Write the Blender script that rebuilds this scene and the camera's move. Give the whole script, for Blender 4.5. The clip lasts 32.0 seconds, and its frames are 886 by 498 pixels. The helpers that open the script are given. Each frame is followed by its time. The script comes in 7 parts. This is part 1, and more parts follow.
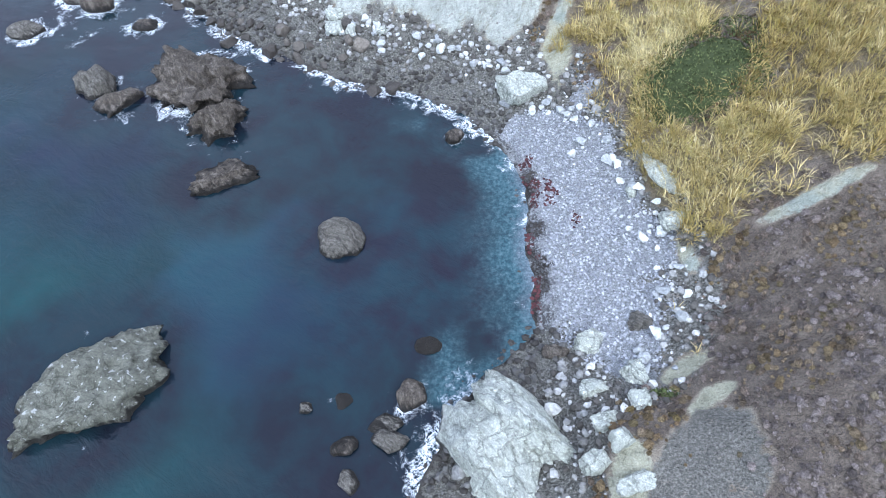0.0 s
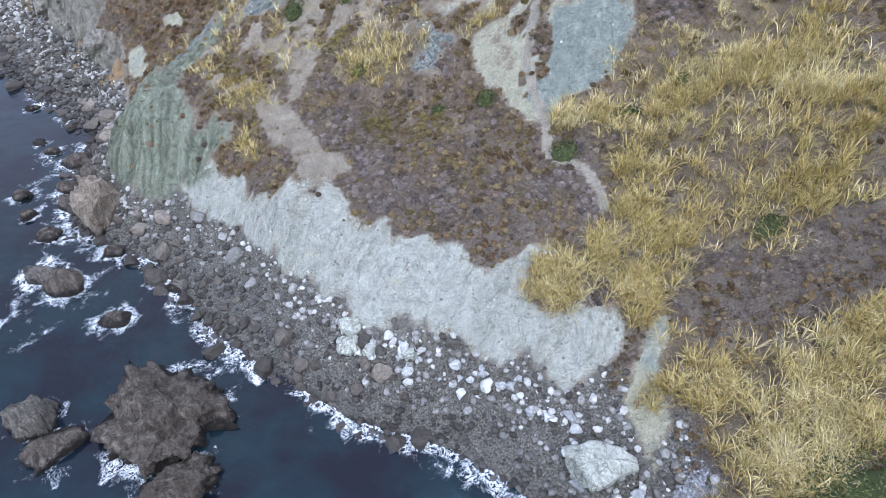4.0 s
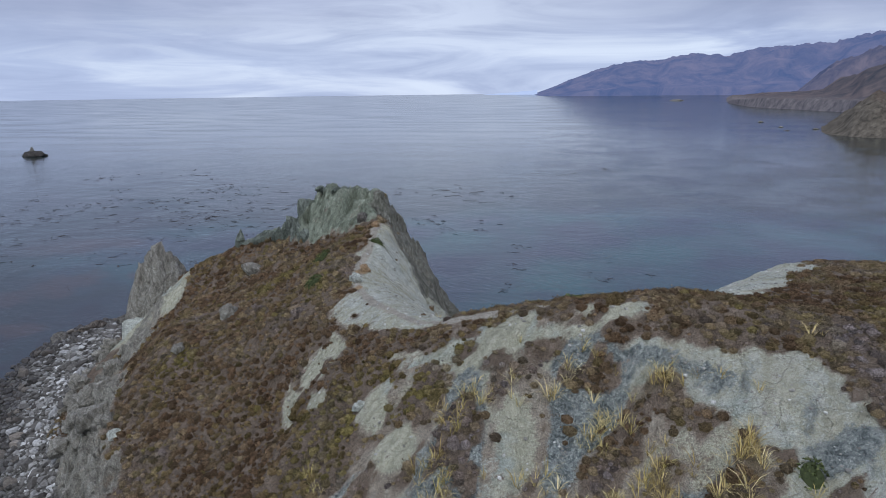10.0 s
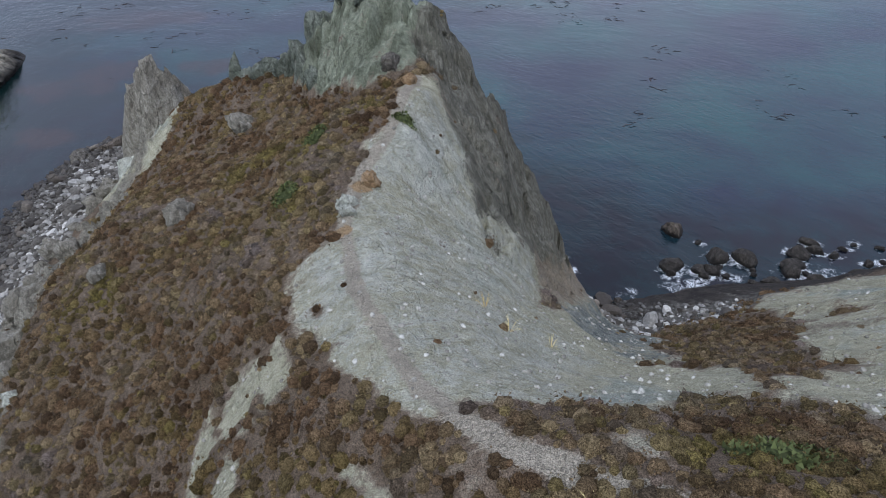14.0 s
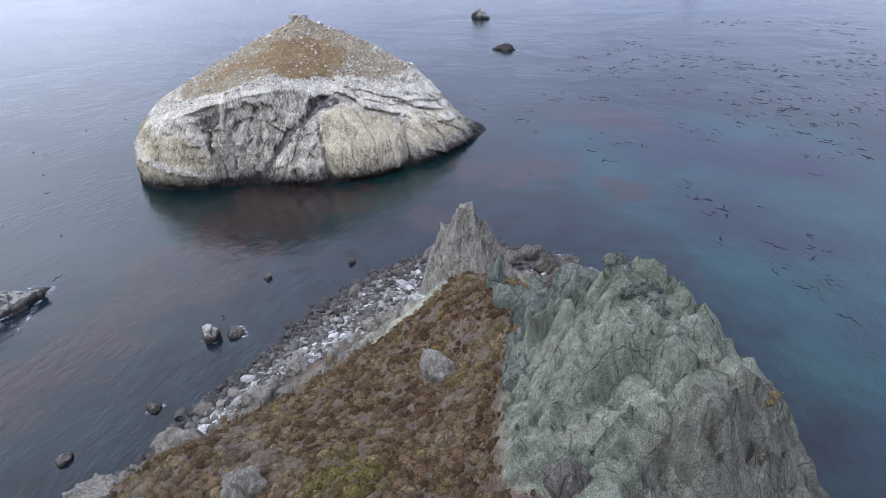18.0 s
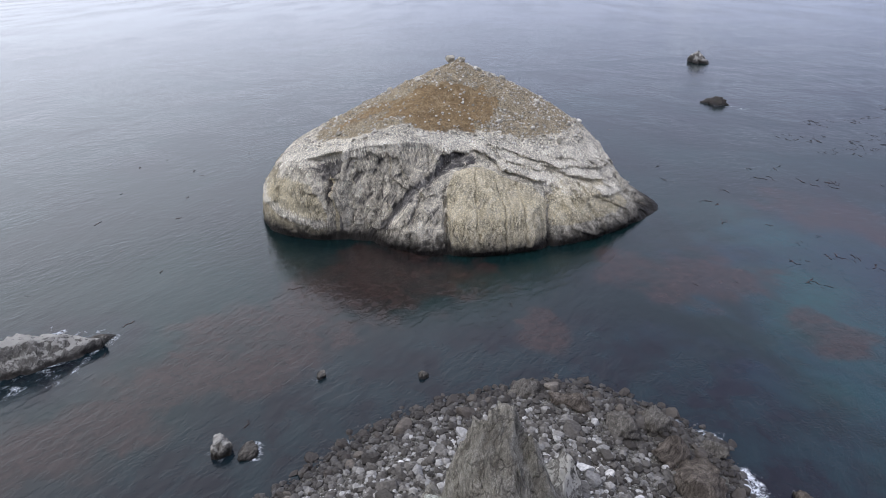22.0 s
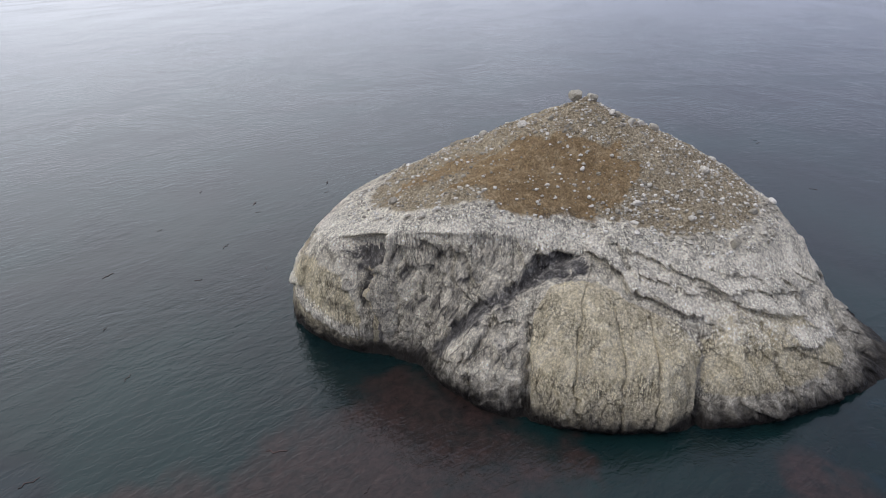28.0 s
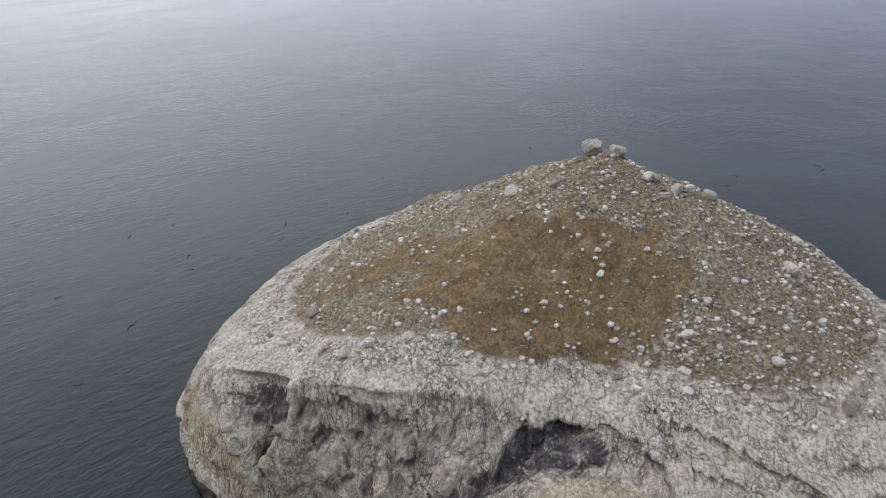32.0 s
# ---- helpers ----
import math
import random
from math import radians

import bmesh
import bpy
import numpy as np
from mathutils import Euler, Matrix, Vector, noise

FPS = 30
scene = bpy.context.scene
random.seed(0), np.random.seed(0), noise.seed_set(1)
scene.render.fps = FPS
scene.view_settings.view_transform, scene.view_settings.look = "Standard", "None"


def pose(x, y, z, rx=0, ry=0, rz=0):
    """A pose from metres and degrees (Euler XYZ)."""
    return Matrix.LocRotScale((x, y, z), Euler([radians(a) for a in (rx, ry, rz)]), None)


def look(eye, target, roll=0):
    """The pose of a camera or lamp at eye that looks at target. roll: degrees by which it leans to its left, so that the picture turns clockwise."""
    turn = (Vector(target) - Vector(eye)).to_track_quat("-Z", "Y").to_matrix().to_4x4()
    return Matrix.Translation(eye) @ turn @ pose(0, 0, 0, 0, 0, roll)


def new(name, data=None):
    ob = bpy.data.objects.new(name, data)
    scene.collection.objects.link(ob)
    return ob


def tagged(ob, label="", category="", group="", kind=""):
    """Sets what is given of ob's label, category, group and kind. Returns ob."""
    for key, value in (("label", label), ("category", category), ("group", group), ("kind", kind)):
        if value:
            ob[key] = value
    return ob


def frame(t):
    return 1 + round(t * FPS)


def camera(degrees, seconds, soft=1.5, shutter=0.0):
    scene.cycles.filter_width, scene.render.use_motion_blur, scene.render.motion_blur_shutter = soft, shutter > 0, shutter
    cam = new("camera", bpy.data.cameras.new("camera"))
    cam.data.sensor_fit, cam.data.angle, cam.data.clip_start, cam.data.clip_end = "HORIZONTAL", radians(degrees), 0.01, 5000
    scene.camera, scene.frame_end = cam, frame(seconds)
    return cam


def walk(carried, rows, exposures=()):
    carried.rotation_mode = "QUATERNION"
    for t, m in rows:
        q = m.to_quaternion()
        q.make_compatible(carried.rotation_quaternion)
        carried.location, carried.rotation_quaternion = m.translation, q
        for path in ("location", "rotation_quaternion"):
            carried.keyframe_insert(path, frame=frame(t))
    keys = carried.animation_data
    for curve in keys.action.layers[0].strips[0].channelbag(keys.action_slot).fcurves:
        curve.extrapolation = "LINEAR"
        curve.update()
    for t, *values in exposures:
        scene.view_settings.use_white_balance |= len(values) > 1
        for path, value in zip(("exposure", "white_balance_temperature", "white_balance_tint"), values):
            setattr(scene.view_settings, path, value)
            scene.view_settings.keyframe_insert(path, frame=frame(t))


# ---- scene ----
cam = camera(72.0, 32.0, soft=0.6)
METRES, EYE, TILT, LEAN, TURN = 350.0, 65.8, -55.756, 0.19, 0.0
ROWS = [
    (0.0, 0.0, 0.0, 0.0, -0.0, 0.0, 0.0),
    (0.5, -0.0025, 0.0077, 0.0108, 0.26, 0.16, -0.32),
    (1.0, -0.0046, 0.0165, 0.0229, 0.29, 0.45, -0.41),
    (1.5, -0.0057, 0.0248, 0.0351, 0.34, 0.63, -0.39),
    (2.0, -0.0065, 0.0339, 0.0487, 0.41, 2.37, -0.4),
    (2.5, -0.0069, 0.0425, 0.0615, 0.48, 4.27, -0.43),
    (4.5, -0.0136, 0.0694, 0.1049, 2.09, 16.77, -2.72),
    (5.0, -0.0182, 0.0756, 0.1154, 3.03, 23.64, -4.04),
    (5.5, -0.023, 0.0818, 0.1239, 4.94, 30.06, -6.85),
    (6.0, -0.0279, 0.0892, 0.1341, 5.76, 36.81, -8.07),
    (6.5, -0.0318, 0.0965, 0.1444, 6.11, 42.42, -8.59),
    (7.0, -0.036, 0.1051, 0.156, 6.1, 45.68, -8.65),
    (7.5, -0.0396, 0.1135, 0.168, 6.16, 45.64, -8.67),
    (8.0, -0.0432, 0.1228, 0.1813, 6.32, 45.57, -8.76),
    (8.5, -0.0463, 0.1316, 0.194, 6.53, 45.52, -9.01),
    (9.0, -0.0497, 0.1414, 0.2079, 7.01, 45.42, -9.51),
    (9.5, -0.0527, 0.1507, 0.2209, 7.16, 45.06, -9.69),
    (10.0, -0.0556, 0.1608, 0.2362, 7.38, 40.55, -9.76),
    (10.5, -0.0582, 0.1702, 0.2495, 7.41, 40.16, -9.81),
    (11.0, -0.0605, 0.1807, 0.2647, 7.52, 38.04, -9.74),
    (11.5, -0.0628, 0.1904, 0.2781, 7.48, 36.07, -9.73),
    (12.0, -0.0649, 0.2009, 0.2931, 7.53, 33.65, -9.68),
    (12.5, -0.0673, 0.2103, 0.3067, 7.94, 29.3, -10.18),
    (13.0, -0.0694, 0.2204, 0.3217, 11.61, 23.43, -14.81),
    (13.5, -0.0716, 0.2299, 0.3357, 13.14, 18.52, -16.56),
    (15.5, -0.084, 0.2663, 0.3914, 24.68, 13.82, -28.94),
    (16.0, -0.0884, 0.2752, 0.4057, 27.02, 13.36, -31.11),
    (16.5, -0.0932, 0.2829, 0.4188, 29.65, 13.07, -33.46),
    (17.0, -0.0991, 0.2909, 0.433, 35.93, 10.63, -38.22),
    (17.5, -0.1053, 0.2981, 0.4457, 44.97, 5.86, -43.76),
    (18.0, -0.1129, 0.3051, 0.4589, 58.71, -2.85, -49.48),
    (18.5, -0.121, 0.3119, 0.4704, 72.88, -12.94, -52.8),
    (19.0, -0.131, 0.3184, 0.481, 79.35, -17.26, -53.7),
    (19.5, -0.1407, 0.3226, 0.4897, 82.69, -19.77, -54.16),
    (20.0, -0.152, 0.3271, 0.4977, 84.96, -21.61, -54.41),
    (20.5, -0.1633, 0.3307, 0.5044, 85.43, -22.01, -54.49),
    (21.0, -0.1763, 0.3348, 0.5103, 85.57, -22.09, -54.53),
    (21.5, -0.1891, 0.339, 0.5152, 85.37, -21.87, -54.47),
    (22.0, -0.2033, 0.343, 0.5191, 90.51, -25.98, -54.64),
    (22.5, -0.2157, 0.3451, 0.5245, 111.23, -42.96, -52.88),
    (23.0, -0.2311, 0.3465, 0.5312, 120.21, -50.43, -50.87),
    (23.5, -0.2455, 0.3487, 0.5342, 119.1, -49.65, -51.18),
    (24.0, -0.2615, 0.3506, 0.5358, 117.6, -48.55, -51.63),
    (24.5, -0.2763, 0.3526, 0.5372, 116.46, -47.69, -51.91),
    (26.5, -0.3427, 0.3551, 0.5375, 115.46, -47.13, -51.89),
    (27.0, -0.3582, 0.3553, 0.5382, 115.39, -47.03, -51.81),
    (27.5, -0.3716, 0.3555, 0.5384, 115.1, -46.89, -51.82),
    (28.0, -0.3863, 0.3557, 0.5381, 115.11, -47.0, -51.81),
    (28.5, -0.4001, 0.3562, 0.5375, 115.22, -47.17, -51.74),
    (29.0, -0.416, 0.3566, 0.5368, 115.43, -47.47, -51.64),
    (29.5, -0.4311, 0.3565, 0.5363, 115.54, -47.7, -51.54),
    (30.0, -0.448, 0.3564, 0.5355, 115.44, -47.69, -51.48),
    (30.5, -0.464, 0.3556, 0.5347, 115.79, -48.13, -51.35),
    (31.0, -0.4814, 0.3553, 0.5338, 116.49, -48.91, -51.03),
    (31.5, -0.4974, 0.3561, 0.5318, 117.24, -49.51, -50.78),
    (32.0, -0.5154, 0.355, 0.5304, 117.68, -50.0, -50.6),
]
EXPOSURES = [(0.0, 1.17, 5560, 5.5), (1.0, 1.14, 5740, 6), (2.0, 1.04, 5850, 8.5), (5.0, 0.77, 5600, 10), (7.0, 0.5, 5650, 10), (9.0, 0.06, 5900, 8), (11.0, -0.1, 5950, 8), (13.0, 0.06, 6100, 7.5), (15.5, 0.45, 5950, 10), (17.5, 0.7, 5850, 11.5), (19.0, 0.56, 5950, 12), (21.0, 0.42, 6150, 11.5), (23.0, 0.3, 6450, 11), (28.0, 0.12, 6500, 10.5), (32.0, 0.02, 6500, 10.5)]
walk(cam, [(t, pose(0, 0, EYE, TILT, LEAN, TURN) @ pose(METRES * x, METRES * y, METRES * z, 90 + pitch, roll, yaw)) for t, x, y, z, yaw, pitch, roll in ROWS], EXPOSURES)

# ---- world: an overcast sky with a brighter gap low over the sea, and a soft sun behind the cloud ----
SUN_AZ, SUN_EL = radians(-50.0), radians(54.0)
world = bpy.data.worlds.new("overcast_sky")
scene.world = world
world.use_nodes = True


class Shade:
    """A small writer of shader nodes."""

    def __init__(self, tree):
        self.tree = tree
        tree.nodes.clear()

    def put(self, kind):
        return self.tree.nodes.new(kind)

    def wire(self, socket, value):
        if value is None:
            return
        if isinstance(value, bpy.types.NodeSocket):
            self.tree.links.new(value, socket)
        elif isinstance(value, tuple) and socket.type == "RGBA" and len(value) == 3:
            socket.default_value = (*value, 1.0)
        else:
            socket.default_value = value

    def math(self, op, a, b=None, c=None, clamp=False):
        n = self.put("ShaderNodeMath")
        n.operation, n.use_clamp = op, clamp
        for s, v in zip(n.inputs, (a, b, c)):
            self.wire(s, v)
        return n.outputs[0]

    def mix(self, fac, a, b, blend="MIX"):
        n = self.put("ShaderNodeMix")
        n.data_type, n.blend_type = "RGBA", blend
        self.wire(n.inputs[0], fac), self.wire(n.inputs[6], a), self.wire(n.inputs[7], b)
        return n.outputs[2]

    def span(self, v, lo, hi, to_lo=0.0, to_hi=1.0, smooth=True):
        n = self.put("ShaderNodeMapRange")
        n.interpolation_type = "SMOOTHSTEP" if smooth else "LINEAR"
        for s, x in zip(n.inputs, (v, lo, hi, to_lo, to_hi)):
            self.wire(s, x)
        return n.outputs[0]

    def place(self):
        return self.put("ShaderNodeNewGeometry").outputs["Position"]

    def parts(self, vec):
        n = self.put("ShaderNodeSeparateXYZ")
        self.wire(n.inputs[0], vec)
        return n.outputs

    def vec(self, x, y, z):
        n = self.put("ShaderNodeCombineXYZ")
        for s, v in zip(n.inputs, (x, y, z)):
            self.wire(s, v)
        return n.outputs[0]

    def scaled(self, vec, size, turn=(0, 0, 0)):
        n = self.put("ShaderNodeMapping")
        self.wire(n.inputs[0], vec)
        n.inputs["Scale"].default_value = size
        n.inputs["Rotation"].default_value = turn
        return n.outputs[0]

    def noise(self, vec, scale, detail=4.0, rough=0.55, warp=0.0):
        n = self.put("ShaderNodeTexNoise")
        self.wire(n.inputs["Vector"], vec)
        n.inputs["Scale"].default_value, n.inputs["Detail"].default_value = scale, detail
        n.inputs["Roughness"].default_value, n.inputs["Distortion"].default_value = rough, warp
        return n.outputs[0]

    def cells(self, vec, scale, feature="F1", out="Distance"):
        n = self.put("ShaderNodeTexVoronoi")
        n.feature = feature
        self.wire(n.inputs["Vector"], vec)
        n.inputs["Scale"].default_value = scale
        return n.outputs[out]

    def warped(self, vec, scale, amount):
        """The place shifted by noise, so that what is drawn with it runs unevenly."""
        n = self.put("ShaderNodeTexNoise")
        self.wire(n.inputs["Vector"], vec)
        n.inputs["Scale"].default_value, n.inputs["Detail"].default_value = scale, 3.0
        a, b, c = (self.put("ShaderNodeVectorMath") for _ in range(3))
        a.operation, b.operation, c.operation = "SUBTRACT", "SCALE", "ADD"
        self.wire(a.inputs[0], n.outputs[1])
        a.inputs[1].default_value = (0.5, 0.5, 0.5)
        self.wire(b.inputs[0], a.outputs[0])
        b.inputs["Scale"].default_value = amount
        self.wire(c.inputs[0], vec), self.wire(c.inputs[1], b.outputs[0])
        return c.outputs[0]

    def cracks(self, vec, scale, width, stretch=(1, 1, 1), turn=(0, 0, 0), warp=0.8):
        """1 along the lines of a net of cracks, 0 elsewhere."""
        bent = self.warped(self.scaled(vec, stretch, turn), scale * 1.3, warp / scale)
        return self.span(self.cells(bent, scale, "DISTANCE_TO_EDGE"), 0.0, width, 1.0, 0.0)

    def ramp(self, fac, *stops):
        n = self.put("ShaderNodeValToRGB")
        e = n.color_ramp.elements
        while len(e) < len(stops):
            e.new(0.5)
        for el, (p, c) in zip(e, stops):
            el.position, el.color = p, (*c, 1.0)
        self.wire(n.inputs[0], fac)
        return n.outputs[0]

    def attr(self, name):
        n = self.put("ShaderNodeAttribute")
        n.attribute_name = name
        return n.outputs["Fac"]

    def chance(self, loose=False):
        if loose:
            return self.put("ShaderNodeNewGeometry").outputs["Random Per Island"]
        return self.put("ShaderNodeObjectInfo").outputs["Random"]

    def bump(self, height, strength, distance, under=None):
        n = self.put("ShaderNodeBump")
        n.inputs["Strength"].default_value, n.inputs["Distance"].default_value = strength, distance
        self.wire(n.inputs["Height"], height), self.wire(n.inputs["Normal"], under)
        return n.outputs[0]

    def surface(self, colour, rough=0.85, normal=None, gloss=0.3, ior=1.45):
        n = self.put("ShaderNodeBsdfPrincipled")
        self.wire(n.inputs["Base Color"], colour), self.wire(n.inputs["Roughness"], rough)
        self.wire(n.inputs["Specular IOR Level"], gloss), self.wire(n.inputs["Normal"], normal)
        n.inputs["IOR"].default_value = ior
        out = self.put("ShaderNodeOutputMaterial")
        self.wire(out.inputs[0], n.outputs[0])
        return n


def material(name):
    m = bpy.data.materials.new(name)
    m.use_nodes = True
    return m, Shade(m.node_tree)


s = Shade(world.node_tree)
way = s.put("ShaderNodeTexCoord").outputs["Generated"]
wx, wy, wz = s.parts(way)
up = s.math("MAXIMUM", wz, 0.0)
# the cloud layer is a plane high overhead, so its pattern crowds towards the horizon
reach = s.math("ADD", up, 0.09)
deck = s.vec(s.math("DIVIDE", wx, reach), s.math("DIVIDE", wy, reach), 0.0)
billow = s.noise(s.scaled(way, (1.0, 1.0, 3.2)), 2.2, 6.0, 0.55, 0.7)
wisp = s.noise(s.scaled(deck, (0.5, 0.8, 1.0), (0, 0, radians(-20))), 1.1, 5.0, 0.6, 0.5)
cloud = s.math("ADD", s.math("MULTIPLY", billow, 0.65), s.math("MULTIPLY", wisp, 0.35))
deck_colour = s.ramp(cloud, (0.34, (0.31, 0.345, 0.49)), (0.50, (0.415, 0.445, 0.60)), (0.64, (0.57, 0.60, 0.755)))
low = s.span(s.math("ADD", wz, s.math("MULTIPLY", s.math("SUBTRACT", billow, 0.5), 0.10)), 0.03, 0.13)
gap = s.noise(s.scaled(way, (1.6, 1.6, 13.0)), 2.0, 6.0, 0.55, 0.8)
gap_colour = s.ramp(gap, (0.36, (0.42, 0.475, 0.67)), (0.50, (0.52, 0.58, 0.78)), (0.68, (0.80, 0.85, 0.97)))
dome = s.mix(low, gap_colour, deck_colour)
# thin bright cloud over the western sea
low_way = Vector((math.cos(radians(-130)), math.sin(radians(-130)), 0.30)).normalized()
toward = Vector((math.cos(SUN_AZ) * math.cos(SUN_EL), math.sin(SUN_AZ) * math.cos(SUN_EL), math.sin(SUN_EL)))
dot = s.put("ShaderNodeVectorMath")
dot.operation = "DOT_PRODUCT"
s.wire(dot.inputs[0], way)
dot.inputs[1].default_value = low_way
glow = s.math("POWER", s.math("MAXIMUM", dot.outputs["Value"], 0.0), 3.2)
dome = s.mix(s.math("MULTIPLY", glow, 0.72), dome, (1.35, 1.40, 1.52))
north_gap = Vector((math.cos(radians(103)), math.sin(radians(103)), 0.10)).normalized()
dot = s.put("ShaderNodeVectorMath")
dot.operation = "DOT_PRODUCT"
s.wire(dot.inputs[0], way)
dot.inputs[1].default_value = north_gap
opening = s.math("MULTIPLY", s.math("POWER", s.math("MAXIMUM", dot.outputs["Value"], 0.0), 20.0), s.span(gap, 0.34, 0.62, 0.15, 0.65))
dome = s.mix(opening, dome, (0.82, 0.86, 0.98))
dome = s.mix(1.0, dome, s.ramp(s.span(wz, 0.17, 0.48), (0.0, (1.0, 1.0, 1.0)), (1.0, (1.68, 1.65, 1.58))), "MULTIPLY")
dome = s.mix(s.span(wz, -0.04, -0.025), (0.50, 0.55, 0.69), dome)
sky = s.put("ShaderNodeTexSky")
sky.sky_type, sky.sun_disc = "NISHITA", False
sky.sun_elevation, sky.sun_rotation = SUN_EL, radians(90) - SUN_AZ
thin = s.mix(0.94, s.mix(1.0, sky.outputs[0], (0.09, 0.09, 0.09), "MULTIPLY"), dome)
back = s.put("ShaderNodeBackground")
s.wire(back.inputs[0], thin)
back.inputs[1].default_value = 1.0
s.wire(s.put("ShaderNodeOutputWorld").inputs[0], back.outputs[0])

sun = new("sun", bpy.data.lights.new("sun", "SUN"))
sun.data.energy, sun.data.angle, sun.data.color = 0.95, radians(25), (1.0, 0.95, 0.87)
sun.matrix_world = look(toward * 900, (0, 0, 0))

# ---- materials ----


def ground_material():
    m, s = material("headland_ground")
    p = s.place()
    big, mid, fine = s.noise(p, 0.09, 5, 0.6, 0.6), s.noise(p, 0.55, 5, 0.6), s.noise(p, 4.0, 4, 0.65)
    tiny = s.noise(p, 13.0, 3, 0.72)
    streak = s.noise(s.scaled(p, (1.1, 1.1, 0.22)), 1.0, 7, 0.66, 0.9)
    # bare ground: pale clay, buff earth and blue-grey shale
    buff = s.ramp(mid, (0.3, (0.30, 0.25, 0.20)), (0.7, (0.44, 0.39, 0.33)))
    cream = s.ramp(streak, (0.26, (0.36, 0.345, 0.26)), (0.48, (0.50, 0.485, 0.38)), (0.74, (0.64, 0.62, 0.51)))
    mint = s.ramp(streak, (0.26, (0.29, 0.32, 0.29)), (0.48, (0.39, 0.42, 0.385)), (0.74, (0.50, 0.53, 0.495)))
    chalk = s.ramp(s.math("ADD", s.math("MULTIPLY", streak, 0.7), s.math("MULTIPLY", mid, 0.3)), (0.30, (0.30, 0.31, 0.285)), (0.48, (0.50, 0.515, 0.485)), (0.70, (0.70, 0.71, 0.68)))
    shale = s.ramp(s.math("ADD", s.math("MULTIPLY", streak, 0.6), s.math("MULTIPLY", fine, 0.4)), (0.34, (0.075, 0.085, 0.09)), (0.47, (0.20, 0.222, 0.222)), (0.62, (0.42, 0.44, 0.42)))
    teal = s.ramp(streak, (0.28, (0.22, 0.255, 0.24)), (0.48, (0.31, 0.35, 0.33)), (0.70, (0.43, 0.47, 0.44)))
    along = s.math("ADD", s.math("MULTIPLY", streak, 0.75), s.math("MULTIPLY", s.attr("run"), 0.25))
    green = s.ramp(along, (0.28, (0.12, 0.134, 0.10)), (0.48, (0.25, 0.276, 0.218)), (0.70, (0.41, 0.44, 0.365)))
    grey = s.ramp(s.math("ADD", s.math("MULTIPLY", streak, 0.7), s.math("MULTIPLY", fine, 0.3)), (0.28, (0.11, 0.10, 0.088)), (0.48, (0.29, 0.272, 0.24)), (0.70, (0.50, 0.48, 0.44)))
    dark = s.ramp(streak, (0.26, (0.085, 0.082, 0.072)), (0.5, (0.205, 0.20, 0.172)), (0.74, (0.37, 0.365, 0.325)))
    scrub = s.mix(s.span(s.parts(p)[1], 95, 125), s.ramp(mid, (0.28, (0.13, 0.105, 0.09)), (0.72, (0.25, 0.207, 0.18))), s.ramp(mid, (0.28, (0.14, 0.105, 0.08)), (0.72, (0.26, 0.205, 0.165))))
    straw = s.ramp(mid, (0.3, (0.16, 0.125, 0.09)), (0.7, (0.29, 0.235, 0.165)))
    stones = s.ramp(fine, (0.3, (0.08, 0.076, 0.07)), (0.7, (0.28, 0.27, 0.255)))
    shingle = s.ramp(s.noise(p, 6.0, 3, 0.7), (0.3, (0.20, 0.205, 0.225)), (0.7, (0.41, 0.42, 0.45)))
    run = s.attr("run")
    wob = s.math("ADD", s.math("MULTIPLY", s.math("SUBTRACT", mid, 0.5), 1.1), s.math("ADD", s.math("MULTIPLY", s.math("SUBTRACT", fine, 0.5), 1.3), s.math("MULTIPLY", s.math("SUBTRACT", run, 0.5), 0.5)))

    def cover(name, under, over, soft=0.2):
        edge = s.math("ADD", s.attr(name), s.math("MULTIPLY", wob, 1.05))
        return s.mix(s.span(edge, 0.5 - soft, 0.5 + soft), under, over)

    c = cover("pale", buff, s.mix(s.span(big, 0.54, 0.68), cream, mint))
    c = cover("chalk", c, chalk, 0.42)
    gully = s.attr("gully")
    c = s.mix(s.math("MULTIPLY", s.attr("streaky"), s.span(s.math("ADD", gully, s.math("MULTIPLY", s.math("SUBTRACT", fine, 0.5), 0.5)), 0.60, 0.78, 0.0, 0.8)), c, shale)
    c = s.mix(s.math("MULTIPLY", s.attr("streaky"), s.span(s.math("ADD", gully, s.math("MULTIPLY", s.math("SUBTRACT", mid, 0.5), 0.6)), 0.22, 0.40, 0.55, 0.0)), c, s.mix(0.25, cream, buff))
    c = cover("shale", c, shale)
    c = cover("teal", c, teal)
    c = cover("gravel", c, s.ramp(fine, (0.3, (0.14, 0.132, 0.122)), (0.7, (0.28, 0.268, 0.25))))
    c = cover("crag", c, grey)
    c = cover("green", c, green)
    c = cover("darkrock", c, dark)
    c = cover("straw", c, straw)
    c = cover("scrub", c, scrub, 0.34)
    c = cover("cobble", c, stones)
    c = cover("shingle", c, shingle)
    c = cover("track", c, (0.43, 0.39, 0.34))
    c = cover("stain", c, (0.42, 0.30, 0.19))
    c = cover("wet", c, s.ramp(mid, (0.3, (0.035, 0.032, 0.034)), (0.7, (0.09, 0.08, 0.075))))
    c = s.mix(0.4, c, s.mix(1.0, c, s.ramp(big, (0.35, (0.7, 0.7, 0.7)), (0.65, (1.25, 1.22, 1.2))), "MULTIPLY"))
    c = s.mix(s.math("MULTIPLY", s.attr("bare"), 0.5), c, s.mix(1.0, c, s.ramp(run, (0.25, (0.78, 0.78, 0.78)), (0.75, (1.17, 1.17, 1.17))), "MULTIPLY"))
